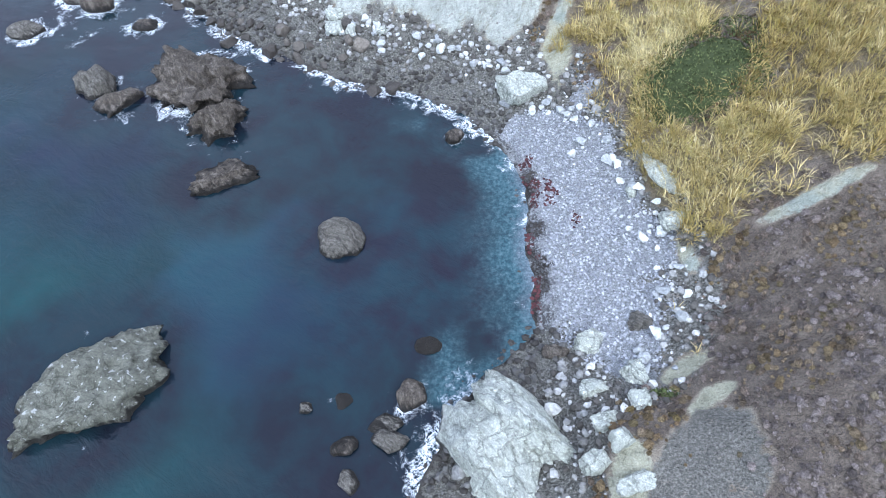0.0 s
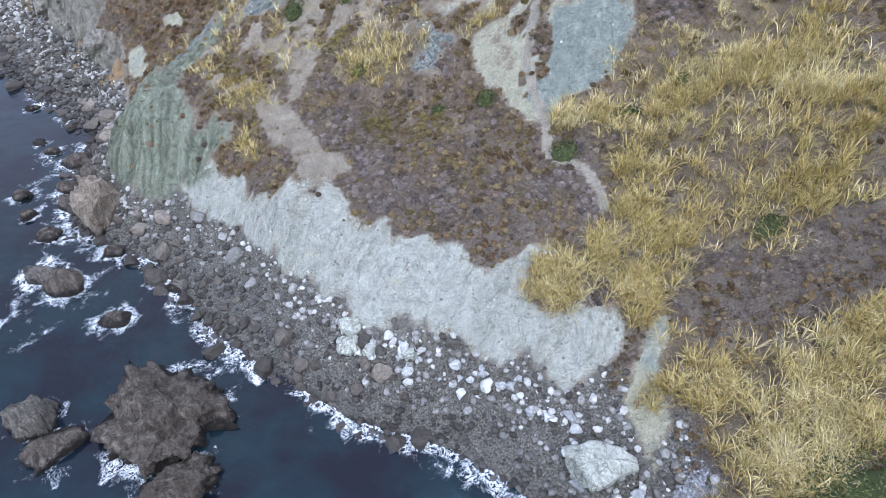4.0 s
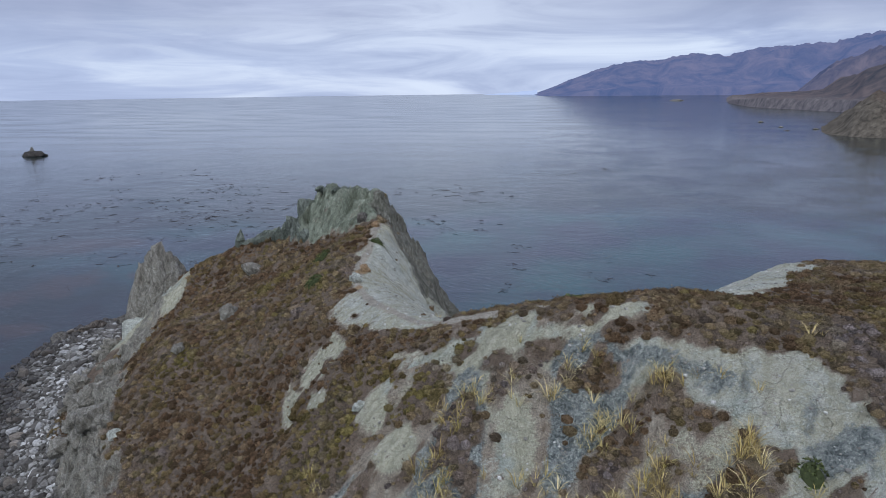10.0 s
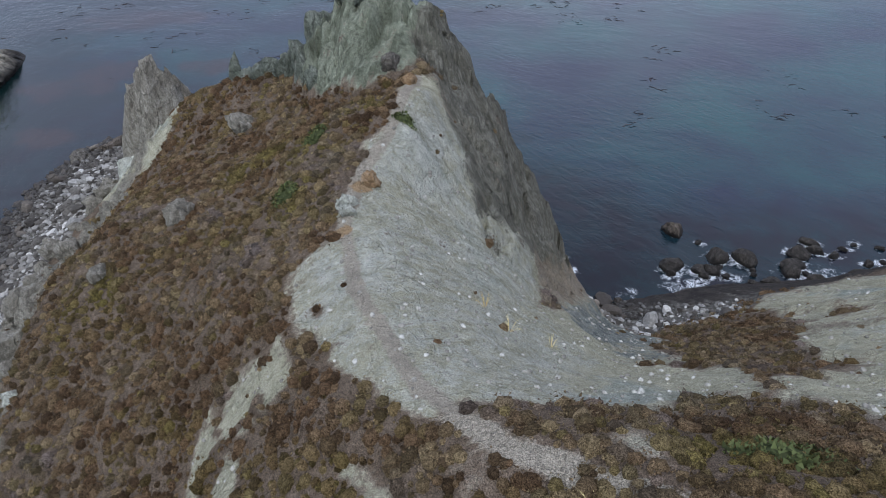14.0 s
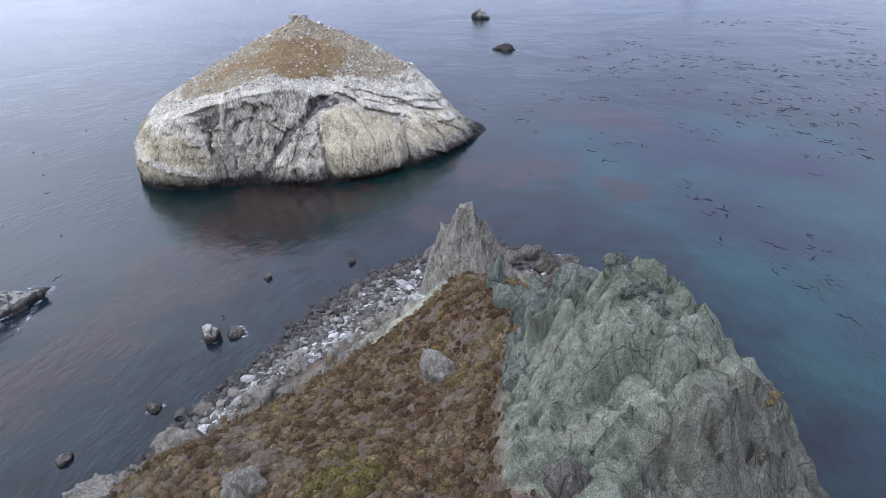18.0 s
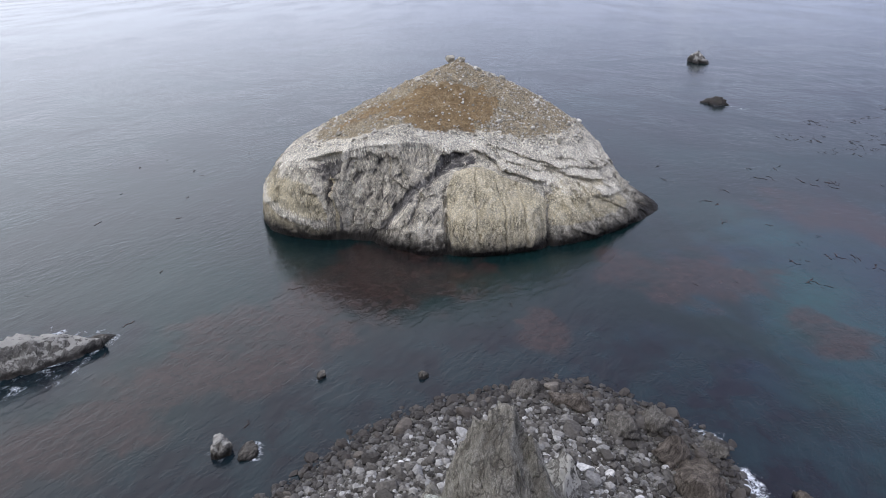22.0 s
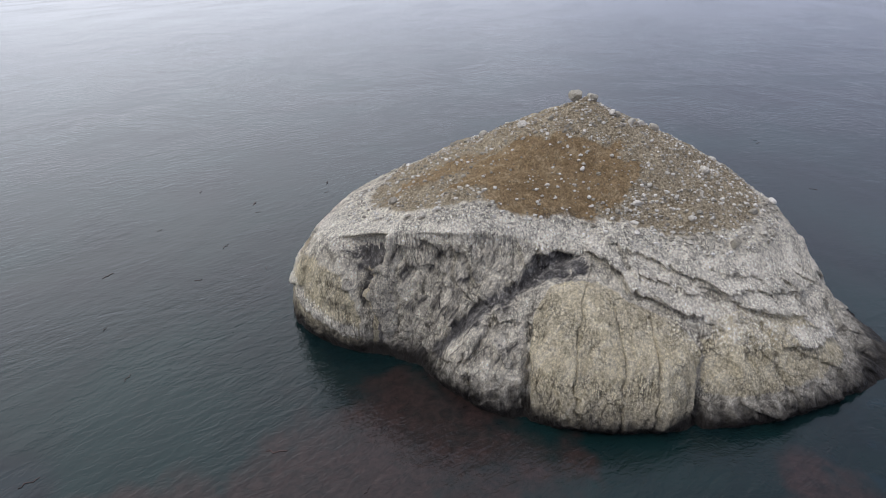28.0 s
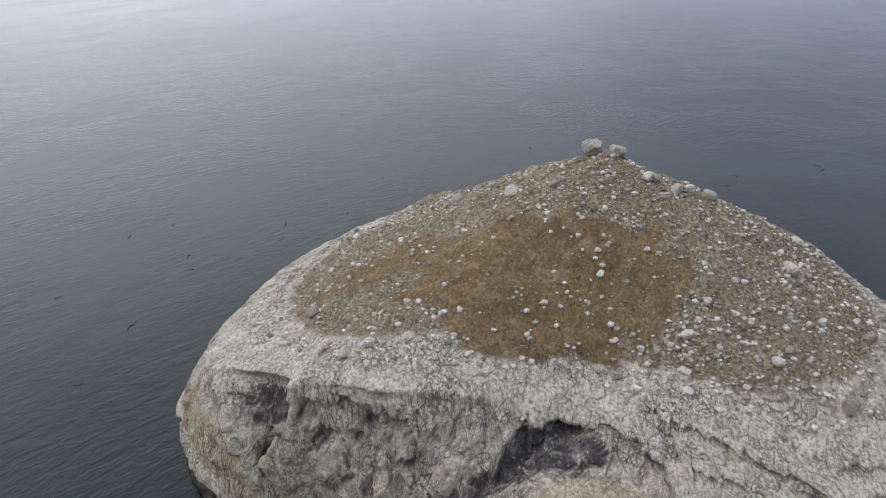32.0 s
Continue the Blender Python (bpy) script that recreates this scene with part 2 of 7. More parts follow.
    c = s.mix(s.span(s.attr("pale"), 0.3, 0.7, 0.75, 0.4), c, s.mix(1.0, c, s.ramp(fine, (0.32, (0.7, 0.7, 0.7)), (0.7, (1.35, 1.35, 1.35))), "MULTIPLY"))
    c = s.mix(s.span(s.math("MAXIMUM", s.attr("pale"), s.attr("green")), 0.3, 0.7, 1.0, 0.6), c, s.mix(1.0, c, s.ramp(tiny, (0.38, (0.5, 0.5, 0.5)), (0.64, (1.7, 1.7, 1.7))), "MULTIPLY"))
    rift = s.math("MAXIMUM", s.cracks(p, 0.3, 0.025, (1, 1, 0.5), (0.3, 0.2, 0.4), 1.3), s.math("MULTIPLY", s.cracks(p, 1.2, 0.05, (1, 1, 0.5), (0.2, 0.3, 0.1), 1.2), s.span(big, 0.42, 0.58, 0.0, 0.7)))
    rocky = s.math("MAXIMUM", s.attr("crag"), s.math("MAXIMUM", s.attr("green"), s.attr("darkrock")))
    c = s.mix(s.math("MULTIPLY", rift, s.math("ADD", s.math("MULTIPLY", s.span(rocky, 0.3, 0.7), 0.22), s.math("MULTIPLY", s.span(s.attr("bare"), 0.3, 0.7), 0.04))), c, (0.09, 0.085, 0.08))
    c = s.mix(1.0, c, (0.89, 0.895, 0.84), "MULTIPLY")
    n = s.bump(s.math("ADD", s.math("MULTIPLY", fine, 0.6), s.math("ADD", streak, s.math("ADD", s.math("MULTIPLY", tiny, 0.25), s.math("MULTIPLY", rift, -0.3)))), 1.0, 0.6)
    s.surface(c, 0.92, n, 0.15)
    return m


MAT_GROUND = ground_material()


def rock_material(name, low, body, high, streaky=(1.0, 1.0, 0.35), wet=1.6, top=None, size=1.0, spots=None, crack=0.42, turn=(0.5, 0.3, 0.2), relief=0.7):
    """Weathered rock with streaks, cracks, and a dark band that the tide wets."""
    m, s = material(name)
    p = s.place()
    streak = s.noise(s.scaled(s.scaled(p, (1, 1, 1), turn), tuple(v * size for v in streaky)), 0.8, 8, 0.66, 0.6)
    fine, tiny = s.noise(p, 3.0 * size, 5, 0.68), s.noise(p, 12.0 * size, 3, 0.7)
    wide = s.cracks(p, 0.42 * size, 0.05, (1, 1, 0.45), turn, 1.2)
    thin = s.cracks(p, 1.5 * size, 0.06, (1, 1, 0.4), turn, 1.0)
    worn = s.span(s.noise(p, 0.5 * size, 3), 0.42, 0.62)
    c = s.ramp(streak, (0.26, low), (0.5, body), (0.74, high))
    c = s.mix(0.75, c, s.mix(1.0, c, s.ramp(fine, (0.3, (0.6, 0.6, 0.6)), (0.7, (1.45, 1.45, 1.45))), "MULTIPLY"))
    c = s.mix(0.8, c, s.mix(1.0, c, s.ramp(tiny, (0.36, (0.5, 0.5, 0.5)), (0.66, (1.55, 1.55, 1.55))), "MULTIPLY"))
    gap = s.math("MAXIMUM", wide, s.math("MULTIPLY", thin, s.math("MULTIPLY", worn, 0.7)))
    c = s.mix(s.math("MULTIPLY", gap, crack), c, tuple(v * 0.35 for v in low))
    if top:
        nz = s.parts(s.put("ShaderNodeNewGeometry").outputs["Normal"])[2]
        c = s.mix(s.span(s.math("ADD", nz, s.math("MULTIPLY", s.math("SUBTRACT", s.noise(p, 1.1, 6, 0.7, 0.6), 0.5), 3.2)), 0.58, 0.74), c, top)
    if spots:
        c = s.mix(s.span(s.noise(p, 1.5, 5, 0.6, 0.4), 0.60, 0.64), c, spots)
    z = s.parts(p)[2]
    tide = s.math("ADD", z, s.math("MULTIPLY", s.math("SUBTRACT", streak, 0.5), 2.2))
    c = s.mix(s.span(tide, wet * 0.4, wet, 0.92, 0.0), c, (0.03, 0.027, 0.024))
    high_ = s.math("ADD", s.math("MULTIPLY", fine, 0.7), s.math("ADD", streak, s.math("ADD", s.math("MULTIPLY", tiny, 0.3), s.math("MULTIPLY", gap, -0.5))))
    n = s.bump(high_, 1.0, relief / size)
    s.surface(c, s.span(tide, wet * 0.4, wet, 0.45, 0.88), n, 0.25)
    return m


MAT_PEAK = rock_material("green_grey_rock", (0.10, 0.115, 0.092), (0.22, 0.245, 0.20), (0.38, 0.405, 0.345))
MAT_BROWN_ROCK = rock_material("brown_shore_rock", (0.06, 0.05, 0.042), (0.15, 0.127, 0.104), (0.32, 0.28, 0.235), wet=1.2, size=1.6)
MAT_PALE_ROCK = rock_material("pale_boulder_rock", (0.32, 0.335, 0.285), (0.52, 0.535, 0.465), (0.68, 0.69, 0.63), (0.35, 1.9, 0.8), wet=0.5, size=1.0, crack=0.4, turn=(0.2, 0.1, 0.87), relief=0.32)
MAT_GREY_ROCK = rock_material("grey_sea_rock", (0.075, 0.068, 0.06), (0.19, 0.175, 0.15), (0.37, 0.345, 0.30), (0.6, 2.2, 0.9), wet=0.8, size=1.6, turn=(0.4, 0.5, 0.6))
MAT_TAN_ROCK = rock_material("tan_grey_rock", (0.16, 0.145, 0.115), (0.38, 0.355, 0.295), (0.60, 0.57, 0.50), (1.2, 1.2, 0.35))
MAT_LEDGE_ROCK = rock_material("ledge_rock", (0.13, 0.13, 0.105), (0.25, 0.25, 0.20), (0.37, 0.37, 0.30), (0.5, 1.2, 0.8), wet=0.9, size=1.3, spots=(0.66, 0.66, 0.62))
MAT_WET_ROCK = rock_material("black_wet_rock", (0.035, 0.032, 0.03), (0.075, 0.068, 0.06), (0.15, 0.135, 0.12), wet=1.0, size=1.6)
MAT_GUANO_ROCK = rock_material("guano_white_rock", (0.09, 0.085, 0.075), (0.25, 0.235, 0.205), (0.46, 0.44, 0.39), wet=1.5, top=(0.58, 0.56, 0.50), size=1.5)


def stack_material():
    m, s = material("sea_stack_rock")
    p = s.place()
    z = s.parts(p)[2]
    streak = s.noise(s.scaled(s.scaled(p, (1, 1, 1), (0.5, 0.25, 0)), (0.7, 0.5, 0.16)), 1.0, 8, 0.66, 0.8)
    drip = s.noise(s.scaled(p, (2.6, 2.6, 0.13)), 1.0, 5, 0.62, 0.3)
    mid, fine, tiny = s.noise(p, 0.35, 6, 0.6, 0.8), s.noise(p, 2.4, 5, 0.66), s.noise(p, 8.0, 4, 0.7)
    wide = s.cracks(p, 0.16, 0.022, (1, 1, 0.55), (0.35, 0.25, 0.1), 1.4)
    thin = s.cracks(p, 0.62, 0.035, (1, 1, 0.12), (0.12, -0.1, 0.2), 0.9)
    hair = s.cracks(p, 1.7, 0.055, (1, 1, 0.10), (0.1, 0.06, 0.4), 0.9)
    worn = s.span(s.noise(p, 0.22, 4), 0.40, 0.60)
    rock = s.ramp(streak, (0.34, (0.30, 0.285, 0.25)), (0.47, (0.63, 0.60, 0.525)), (0.62, (0.86, 0.83, 0.74)))
    # grey rock and dark streaks, with shade of the recesses painted in
    slate_shade = s.ramp(s.math("ADD", s.math("MULTIPLY", streak, 0.75), s.math("MULTIPLY", drip, 0.25)), (0.34, (0.045, 0.045, 0.05)), (0.48, (0.15, 0.148, 0.152)), (0.66, (0.46, 0.45, 0.43)))
    cream = s.ramp(streak, (0.28, (0.45, 0.405, 0.29)), (0.48, (0.64, 0.585, 0.44)), (0.70, (0.76, 0.72, 0.60)))
    white = s.ramp(drip, (0.36, (0.46, 0.445, 0.40)), (0.46, (0.76, 0.735, 0.66)), (0.60, (0.92, 0.89, 0.80)))
    earth = s.ramp(mid, (0.3, (0.20, 0.14, 0.078)), (0.52, (0.285, 0.21, 0.122)), (0.74, (0.40, 0.32, 0.21)))
    gravel = s.ramp(s.math("ADD", s.math("MULTIPLY", fine, 0.6), s.math("MULTIPLY", mid, 0.4)), (0.34, (0.19, 0.152, 0.10)), (0.66, (0.47, 0.42, 0.32)))
    wob = s.math("ADD", s.math("MULTIPLY", s.math("SUBTRACT", mid, 0.5), 1.2), s.math("MULTIPLY", s.math("SUBTRACT", fine, 0.5), 0.6))
    c = s.mix(s.span(s.math("ADD", s.attr("slate_shade"), s.math("ADD", s.math("MULTIPLY", wob, 0.8), s.math("MULTIPLY", s.math("SUBTRACT", streak, 0.5), -1.6))), 0.3, 0.75), rock, slate_shade)
    c = s.mix(s.span(s.math("ADD", s.attr("cream"), s.math("MULTIPLY", wob, 0.5)), 0.40, 0.55), c, cream)
    c = s.mix(s.span(s.math("ADD", s.attr("guano"), s.math("MULTIPLY", s.math("SUBTRACT", drip, 0.5), 2.6)), 0.38, 0.56), c, white)
    c = s.mix(s.span(s.math("ADD", s.attr("gravel"), wob), 0.35, 0.65), c, gravel)
    c = s.mix(s.span(s.math("ADD", s.attr("earth"), s.math("MULTIPLY", wob, 1.2)), 0.25, 0.75), c, earth)
    c = s.mix(0.85, c, s.mix(1.0, c, s.ramp(fine, (0.34, (0.55, 0.54, 0.52)), (0.66, (1.4, 1.4, 1.4))), "MULTIPLY"))
    c = s.mix(0.6, c, s.mix(1.0, c, s.ramp(tiny, (0.38, (0.5, 0.5, 0.5)), (0.64, (1.5, 1.5, 1.5))), "MULTIPLY"))
    c = s.mix(1.0, c, (1.17, 1.13, 1.04), "MULTIPLY")
    face = s.math("SUBTRACT", 1.0, s.span(s.attr("gravel"), 0.2, 0.6))
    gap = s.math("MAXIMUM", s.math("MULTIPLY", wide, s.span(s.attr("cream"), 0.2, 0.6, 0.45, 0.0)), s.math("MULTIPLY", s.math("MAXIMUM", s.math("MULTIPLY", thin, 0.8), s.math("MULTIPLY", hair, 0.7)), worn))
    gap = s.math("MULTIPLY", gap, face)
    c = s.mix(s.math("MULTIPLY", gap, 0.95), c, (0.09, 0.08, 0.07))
    tide = s.math("ADD", z, s.math("MULTIPLY", s.math("SUBTRACT", mid, 0.5), 5.0))
    c = s.mix(s.math("MULTIPLY", s.span(s.math("ADD", tide, s.math("MULTIPLY", drip, 3.0)), 3.0, 9.0, 0.7, 0.0), face), c, (0.085, 0.08, 0.075))
    c = s.mix(s.span(tide, 1.2, 4.0, 0.97, 0.0), c, (0.028, 0.025, 0.022))
    h = s.math("ADD", s.math("MULTIPLY", fine, 0.7), s.math("ADD", streak, s.math("ADD", s.math("MULTIPLY", gap, -0.6), s.math("MULTIPLY", tiny, 0.35))))
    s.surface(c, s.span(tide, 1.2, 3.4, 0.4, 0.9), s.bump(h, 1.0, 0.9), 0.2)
    return m


MAT_STACK = stack_material()


def sea_material():
    m, s = material("sea_water")
    p = s.place()
    flat = s.scaled(p, (1, 1, 0))
    big, mid = s.noise(flat, 0.022, 5, 0.55, 0.2), s.noise(flat, 0.10, 6, 0.62, 0.2)
    fine = s.noise(flat, 0.9, 4, 0.6)
    deep = s.ramp(big, (0.36, (0.004, 0.010, 0.012)), (0.52, (0.005, 0.016, 0.016)), (0.66, (0.006, 0.023, 0.022)))
    bay = s.ramp(big, (0.38, (0.010, 0.017, 0.040)), (0.52, (0.011, 0.038, 0.052)), (0.64, (0.012, 0.058, 0.064)))
    deep = s.mix(s.span(s.math("ADD", s.attr("teal"), s.math("MULTIPLY", s.math("SUBTRACT", mid, 0.5), 0.5)), 0.2, 0.8), deep, bay)
    reef = s.mix(s.attr("teal"), s.ramp(mid, (0.40, (0.006, 0.007, 0.011)), (0.60, (0.008, 0.018, 0.022))), s.ramp(mid, (0.40, (0.009, 0.009, 0.018)), (0.60, (0.008, 0.024, 0.034))))
    c = s.mix(s.span(s.attr("reef"), 0.1, 0.9), deep, reef)
    bed = s.ramp(s.noise(flat, 1.6, 4, 0.7), (0.36, (0.018, 0.045, 0.060)), (0.5, (0.036, 0.082, 0.098)), (0.68, (0.09, 0.15, 0.168)))
    c = s.mix(s.span(s.math("ADD", s.attr("shallow"), s.math("MULTIPLY", s.math("SUBTRACT", mid, 0.5), 0.8)), 0.1, 0.9), c, bed)
    c = s.mix(s.span(s.math("ADD", s.attr("brim"), s.math("MULTIPLY", s.math("SUBTRACT", fine, 0.5), 0.9)), 0.2, 1.0, 0.0, 0.6), c, s.ramp(s.noise(flat, 4.0, 3, 0.7), (0.36, (0.07, 0.085, 0.105)), (0.64, (0.24, 0.26, 0.295))))
    weed = s.ramp(s.noise(flat, 0.5, 5, 0.7, 0.6), (0.3, (0.014, 0.009, 0.008)), (0.7, (0.050, 0.028, 0.024)))
    kelp = s.math("ADD", s.attr("kelp"), s.math("MULTIPLY", s.math("SUBTRACT", mid, 0.5), 2.0))
    c = s.mix(s.span(kelp, 0.1, 1.2, 0.0, 0.8), c, weed)
    # broken foam: thin lace where the water washes on rock
    lace = s.math("ABSOLUTE", s.math("SUBTRACT", s.noise(flat, 0.75, 5, 0.6, 1.4), 0.5))
    lace2 = s.math("ABSOLUTE", s.math("SUBTRACT", s.noise(flat, 1.7, 4, 0.6, 1.0), 0.5))
    torn = s.noise(flat, 0.35, 6, 0.68, 0.5)
    vein = s.math("MAXIMUM", s.span(lace, 0.01, 0.055, 1.0, 0.0), s.span(lace2, 0.01, 0.05, 0.7, 0.0))
    clot = s.span(torn, 0.62, 0.70)
    wash = s.math("ADD", s.attr("foam"), s.math("MULTIPLY", s.math("SUBTRACT", torn, 0.5), 2.2))
    foam = s.math("MULTIPLY", s.span(wash, 0.5, 0.95), s.math("MAXIMUM", vein, clot), clamp=True)
    foam = s.math("MAXIMUM", foam, s.math("MULTIPLY", s.span(wash, 1.25, 1.7), s.span(fine, 0.35, 0.6)), clamp=True)
    c = s.mix(foam, c, (0.78, 0.82, 0.86))
    chop = s.noise(s.scaled(s.scaled(flat, (1, 1, 1), (0, 0, radians(35))), (0.55, 1.35, 1)), 0.42, 4, 0.6, 0.5)
    calm = s.math("SUBTRACT", 1.0, s.attr("far"))
    gust = s.span(s.noise(flat, 0.02, 4, 0.6, 0.5), 0.36, 0.62, 0.35, 1.0)
    swell = s.noise(s.scaled(flat, (0.5, 1.1, 1), (0, 0, radians(20))), 0.12, 4, 0.55)
    n = s.bump(s.math("ADD", s.math("MULTIPLY", s.math("ADD", chop, s.math("MULTIPLY", s.noise(flat, 1.7, 2, 0.5, 0.4), 0.3)), s.math("MULTIPLY", s.math("MULTIPLY", gust, calm), 0.34)), s.math("MULTIPLY", swell, s.math("MULTIPLY", calm, 0.25))), 0.65, 0.9)
    slick = s.span(s.noise(s.scaled(flat, (0.5, 1.6, 1), (0, 0, radians(10))), 0.010, 6, 0.6, 0.1), 0.40, 0.64, 0.02, 0.07)
    s.surface(c, s.mix(foam, s.math("ADD", slick, s.math("MULTIPLY", s.attr("far"), 0.09)), (0.8, 0.8, 0.8)), n, 0.5, 1.33)
    return m


MAT_SEA = sea_material()


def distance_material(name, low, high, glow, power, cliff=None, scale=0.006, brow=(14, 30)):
    """Far land: dull slopes, with light scattered by sea air painted on as emission."""
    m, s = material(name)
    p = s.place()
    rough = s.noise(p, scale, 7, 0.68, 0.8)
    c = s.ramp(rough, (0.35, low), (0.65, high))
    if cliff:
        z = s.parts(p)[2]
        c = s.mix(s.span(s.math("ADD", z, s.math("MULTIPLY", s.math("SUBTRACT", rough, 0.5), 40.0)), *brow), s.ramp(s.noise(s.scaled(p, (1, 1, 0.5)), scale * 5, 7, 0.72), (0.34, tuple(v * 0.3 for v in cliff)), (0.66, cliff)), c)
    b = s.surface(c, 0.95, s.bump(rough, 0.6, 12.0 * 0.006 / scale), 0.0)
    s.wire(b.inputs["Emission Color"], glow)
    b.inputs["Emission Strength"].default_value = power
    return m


# bluish emission stands in for haze before each range, strongest on the farthest
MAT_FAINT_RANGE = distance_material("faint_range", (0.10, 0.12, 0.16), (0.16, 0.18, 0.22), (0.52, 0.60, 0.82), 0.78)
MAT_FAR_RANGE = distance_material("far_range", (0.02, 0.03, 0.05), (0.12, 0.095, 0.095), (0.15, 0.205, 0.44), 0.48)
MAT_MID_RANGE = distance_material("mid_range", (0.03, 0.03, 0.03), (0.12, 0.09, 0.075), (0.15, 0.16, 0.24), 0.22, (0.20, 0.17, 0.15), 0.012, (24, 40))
MAT_SPUR = distance_material("hazed_brown_spur", (0.02, 0.02, 0.03), (0.13, 0.095, 0.085), (0.15, 0.19, 0.36), 0.36, None, 0.008)
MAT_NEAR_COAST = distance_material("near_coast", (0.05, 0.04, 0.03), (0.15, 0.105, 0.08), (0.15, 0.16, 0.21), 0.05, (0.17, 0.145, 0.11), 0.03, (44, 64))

# ---- numbers: noise, plan lines and the height of the land ----


def lattice(ix, iy, iz, seed):
    h = (ix * 374761393 + iy * 668265263 + iz * 2147483647 + seed * 1274126177) & 0xFFFFFFFF
    h = ((h ^ (h >> 13)) * 1274126177) & 0xFFFFFFFF
    return ((h ^ (h >> 16)) & 0xFFFF) / 65535.0


def vnoise(x, y, z, seed=0):
    """Smooth noise from 0 to 1 on arrays."""
    fx, fy, fz = np.floor(x), np.floor(y), np.floor(z)
    ix, iy, iz = fx.astype(np.int64), fy.astype(np.int64), fz.astype(np.int64)
    u, v, w = x - fx, y - fy, z - fz
    u, v, w = (a * a * a * (a * (a * 6 - 15) + 10) for a in (u, v, w))
    total = 0.0
    for dx in (0, 1):
        for dy in (0, 1):
            for dz in (0, 1):
                total = total + lattice(ix + dx, iy + dy, iz + dz, seed) * (u if dx else 1 - u) * (v if dy else 1 - v) * (w if dz else 1 - w)
    return total


def fbm(x, y, z, octaves=4, seed=0, ridged=False, gain=0.5):
    total, amp, norm = 0.0, 1.0, 0.0
    for k in range(octaves):
        n = vnoise(x, y, z, seed + 17 * k)
        total = total + amp * (1 - np.abs(2 * n - 1) if ridged else n)
        norm += amp
        amp *= gain
        x, y, z = x * 2.03 + 11.7, y * 2.03 + 5.1, z * 2.03 + 3.3
    return total / norm


def blocks(x, y, z, seed=0):
    """Broken facets on arrays: each cell of space has a tilted plane of its own, from about -0.6 to 0.6."""
    fx, fy, fz = (np.floor(a).astype(np.int64) for a in (x, y, z))
    best, out = np.full(np.shape(x), 1e9), np.zeros(np.shape(x))
    for dx in (-1, 0, 1):
        for dy in (-1, 0, 1):
            for dz in (-1, 0, 1):
                cx, cy, cz = fx + dx, fy + dy, fz + dz
                a, b, c, r = (lattice(cx, cy, cz, seed + k) for k in (1, 2, 3, 4))
                u, v, w = x - cx - a, y - cy - b, z - cz - c
                d = u * u + v * v + w * w
                take = d < best
                best = np.where(take, d, best)
                out = np.where(take, (r - 0.5) + 0.9 * (u * (b - 0.5) + v * (c - 0.5) + w * (a - 0.5)), out)
    return out


def smooth(v, lo, hi):
    t = np.clip((v - lo) / (hi - lo), 0, 1)
    return t * t * (3 - 2 * t)


def blob(x, y, spots, ragged=1.5):
    """The cover of ragged oval patches: rows of x, y, length, width, turn in degrees."""
    best = np.zeros_like(x)
    n1, n2 = fbm(x * 0.19, y * 0.19, x * 0, 4, 131) - 0.5, fbm(x * 0.19, y * 0.19, x * 0, 4, 137) - 0.5
    for cx, cy, a, b, turn in spots:
        c, d = math.cos(radians(turn)), math.sin(radians(turn))
        u, v = ((x - cx) * c + (y - cy) * d) / a + ragged * n1, (-(x - cx) * d + (y - cy) * c) / b + ragged * n2
        best = np.maximum(best, 1 - smooth(np.sqrt(u * u + v * v), 0.55, 1.45))
    return best


def dense(line, step):
    """Points along a plan line, no further apart than step."""
    out = []
    for a, b in zip(line[:-1], line[1:]):
        a, b = np.array(a, float), np.array(b, float)
        n = max(1, int(np.ceil(np.linalg.norm((b - a)[:2]) / step)))
        out += [a + (b - a) * k / n for k in range(n)]
    return np.array(out + [np.array(line[-1], float)])


def to_line(x, y, line, closed=False):
    """Distance of arrays of places from a plan line, and whether they lie within it."""
    pts = [tuple(p[:2]) for p in line]
    if closed:
        pts = pts + pts[:1]
    best, inside = np.full_like(x, 1e12), np.zeros(x.shape, bool)
    for (ax, ay), (bx, by) in zip(pts[:-1], pts[1:]):
        dx, dy = bx - ax, by - ay
        t = np.clip(((x - ax) * dx + (y - ay) * dy) / (dx * dx + dy * dy + 1e-9), 0, 1)
        best = np.minimum(best, (x - ax - t * dx) ** 2 + (y - ay - t * dy) ** 2)
        if dy:
            inside ^= ((ay > y) != (by > y)) & (x < dx * (y - ay) / dy + ax)
    return np.sqrt(best), inside


def within(u, v, line, ragged=0.8, pitch=0.3):
    """How deep places lie inside a closed plan line, with an uneven edge; negative outside."""
    d, inner = to_line(u, v, line, True)
    return np.where(inner, d, -d) + (fbm(u * pitch, v * pitch, u * 0, 4, 147) - 0.5) * 2 * ragged


def area(x, y, outlines, ragged=2.2, soft=0.9):
    """The cover of patches with ragged edges: each a closed plan line."""
    n = (fbm(x * 0.28, y * 0.28, x * 0, 4, 141) - 0.5) * 2 * ragged
    best = np.zeros_like(x)
    for line in outlines:
        d, within = to_line(x, y, line, True)
        best = np.maximum(best, smooth(np.where(within, d, -d) + n, -soft, soft))
    return best


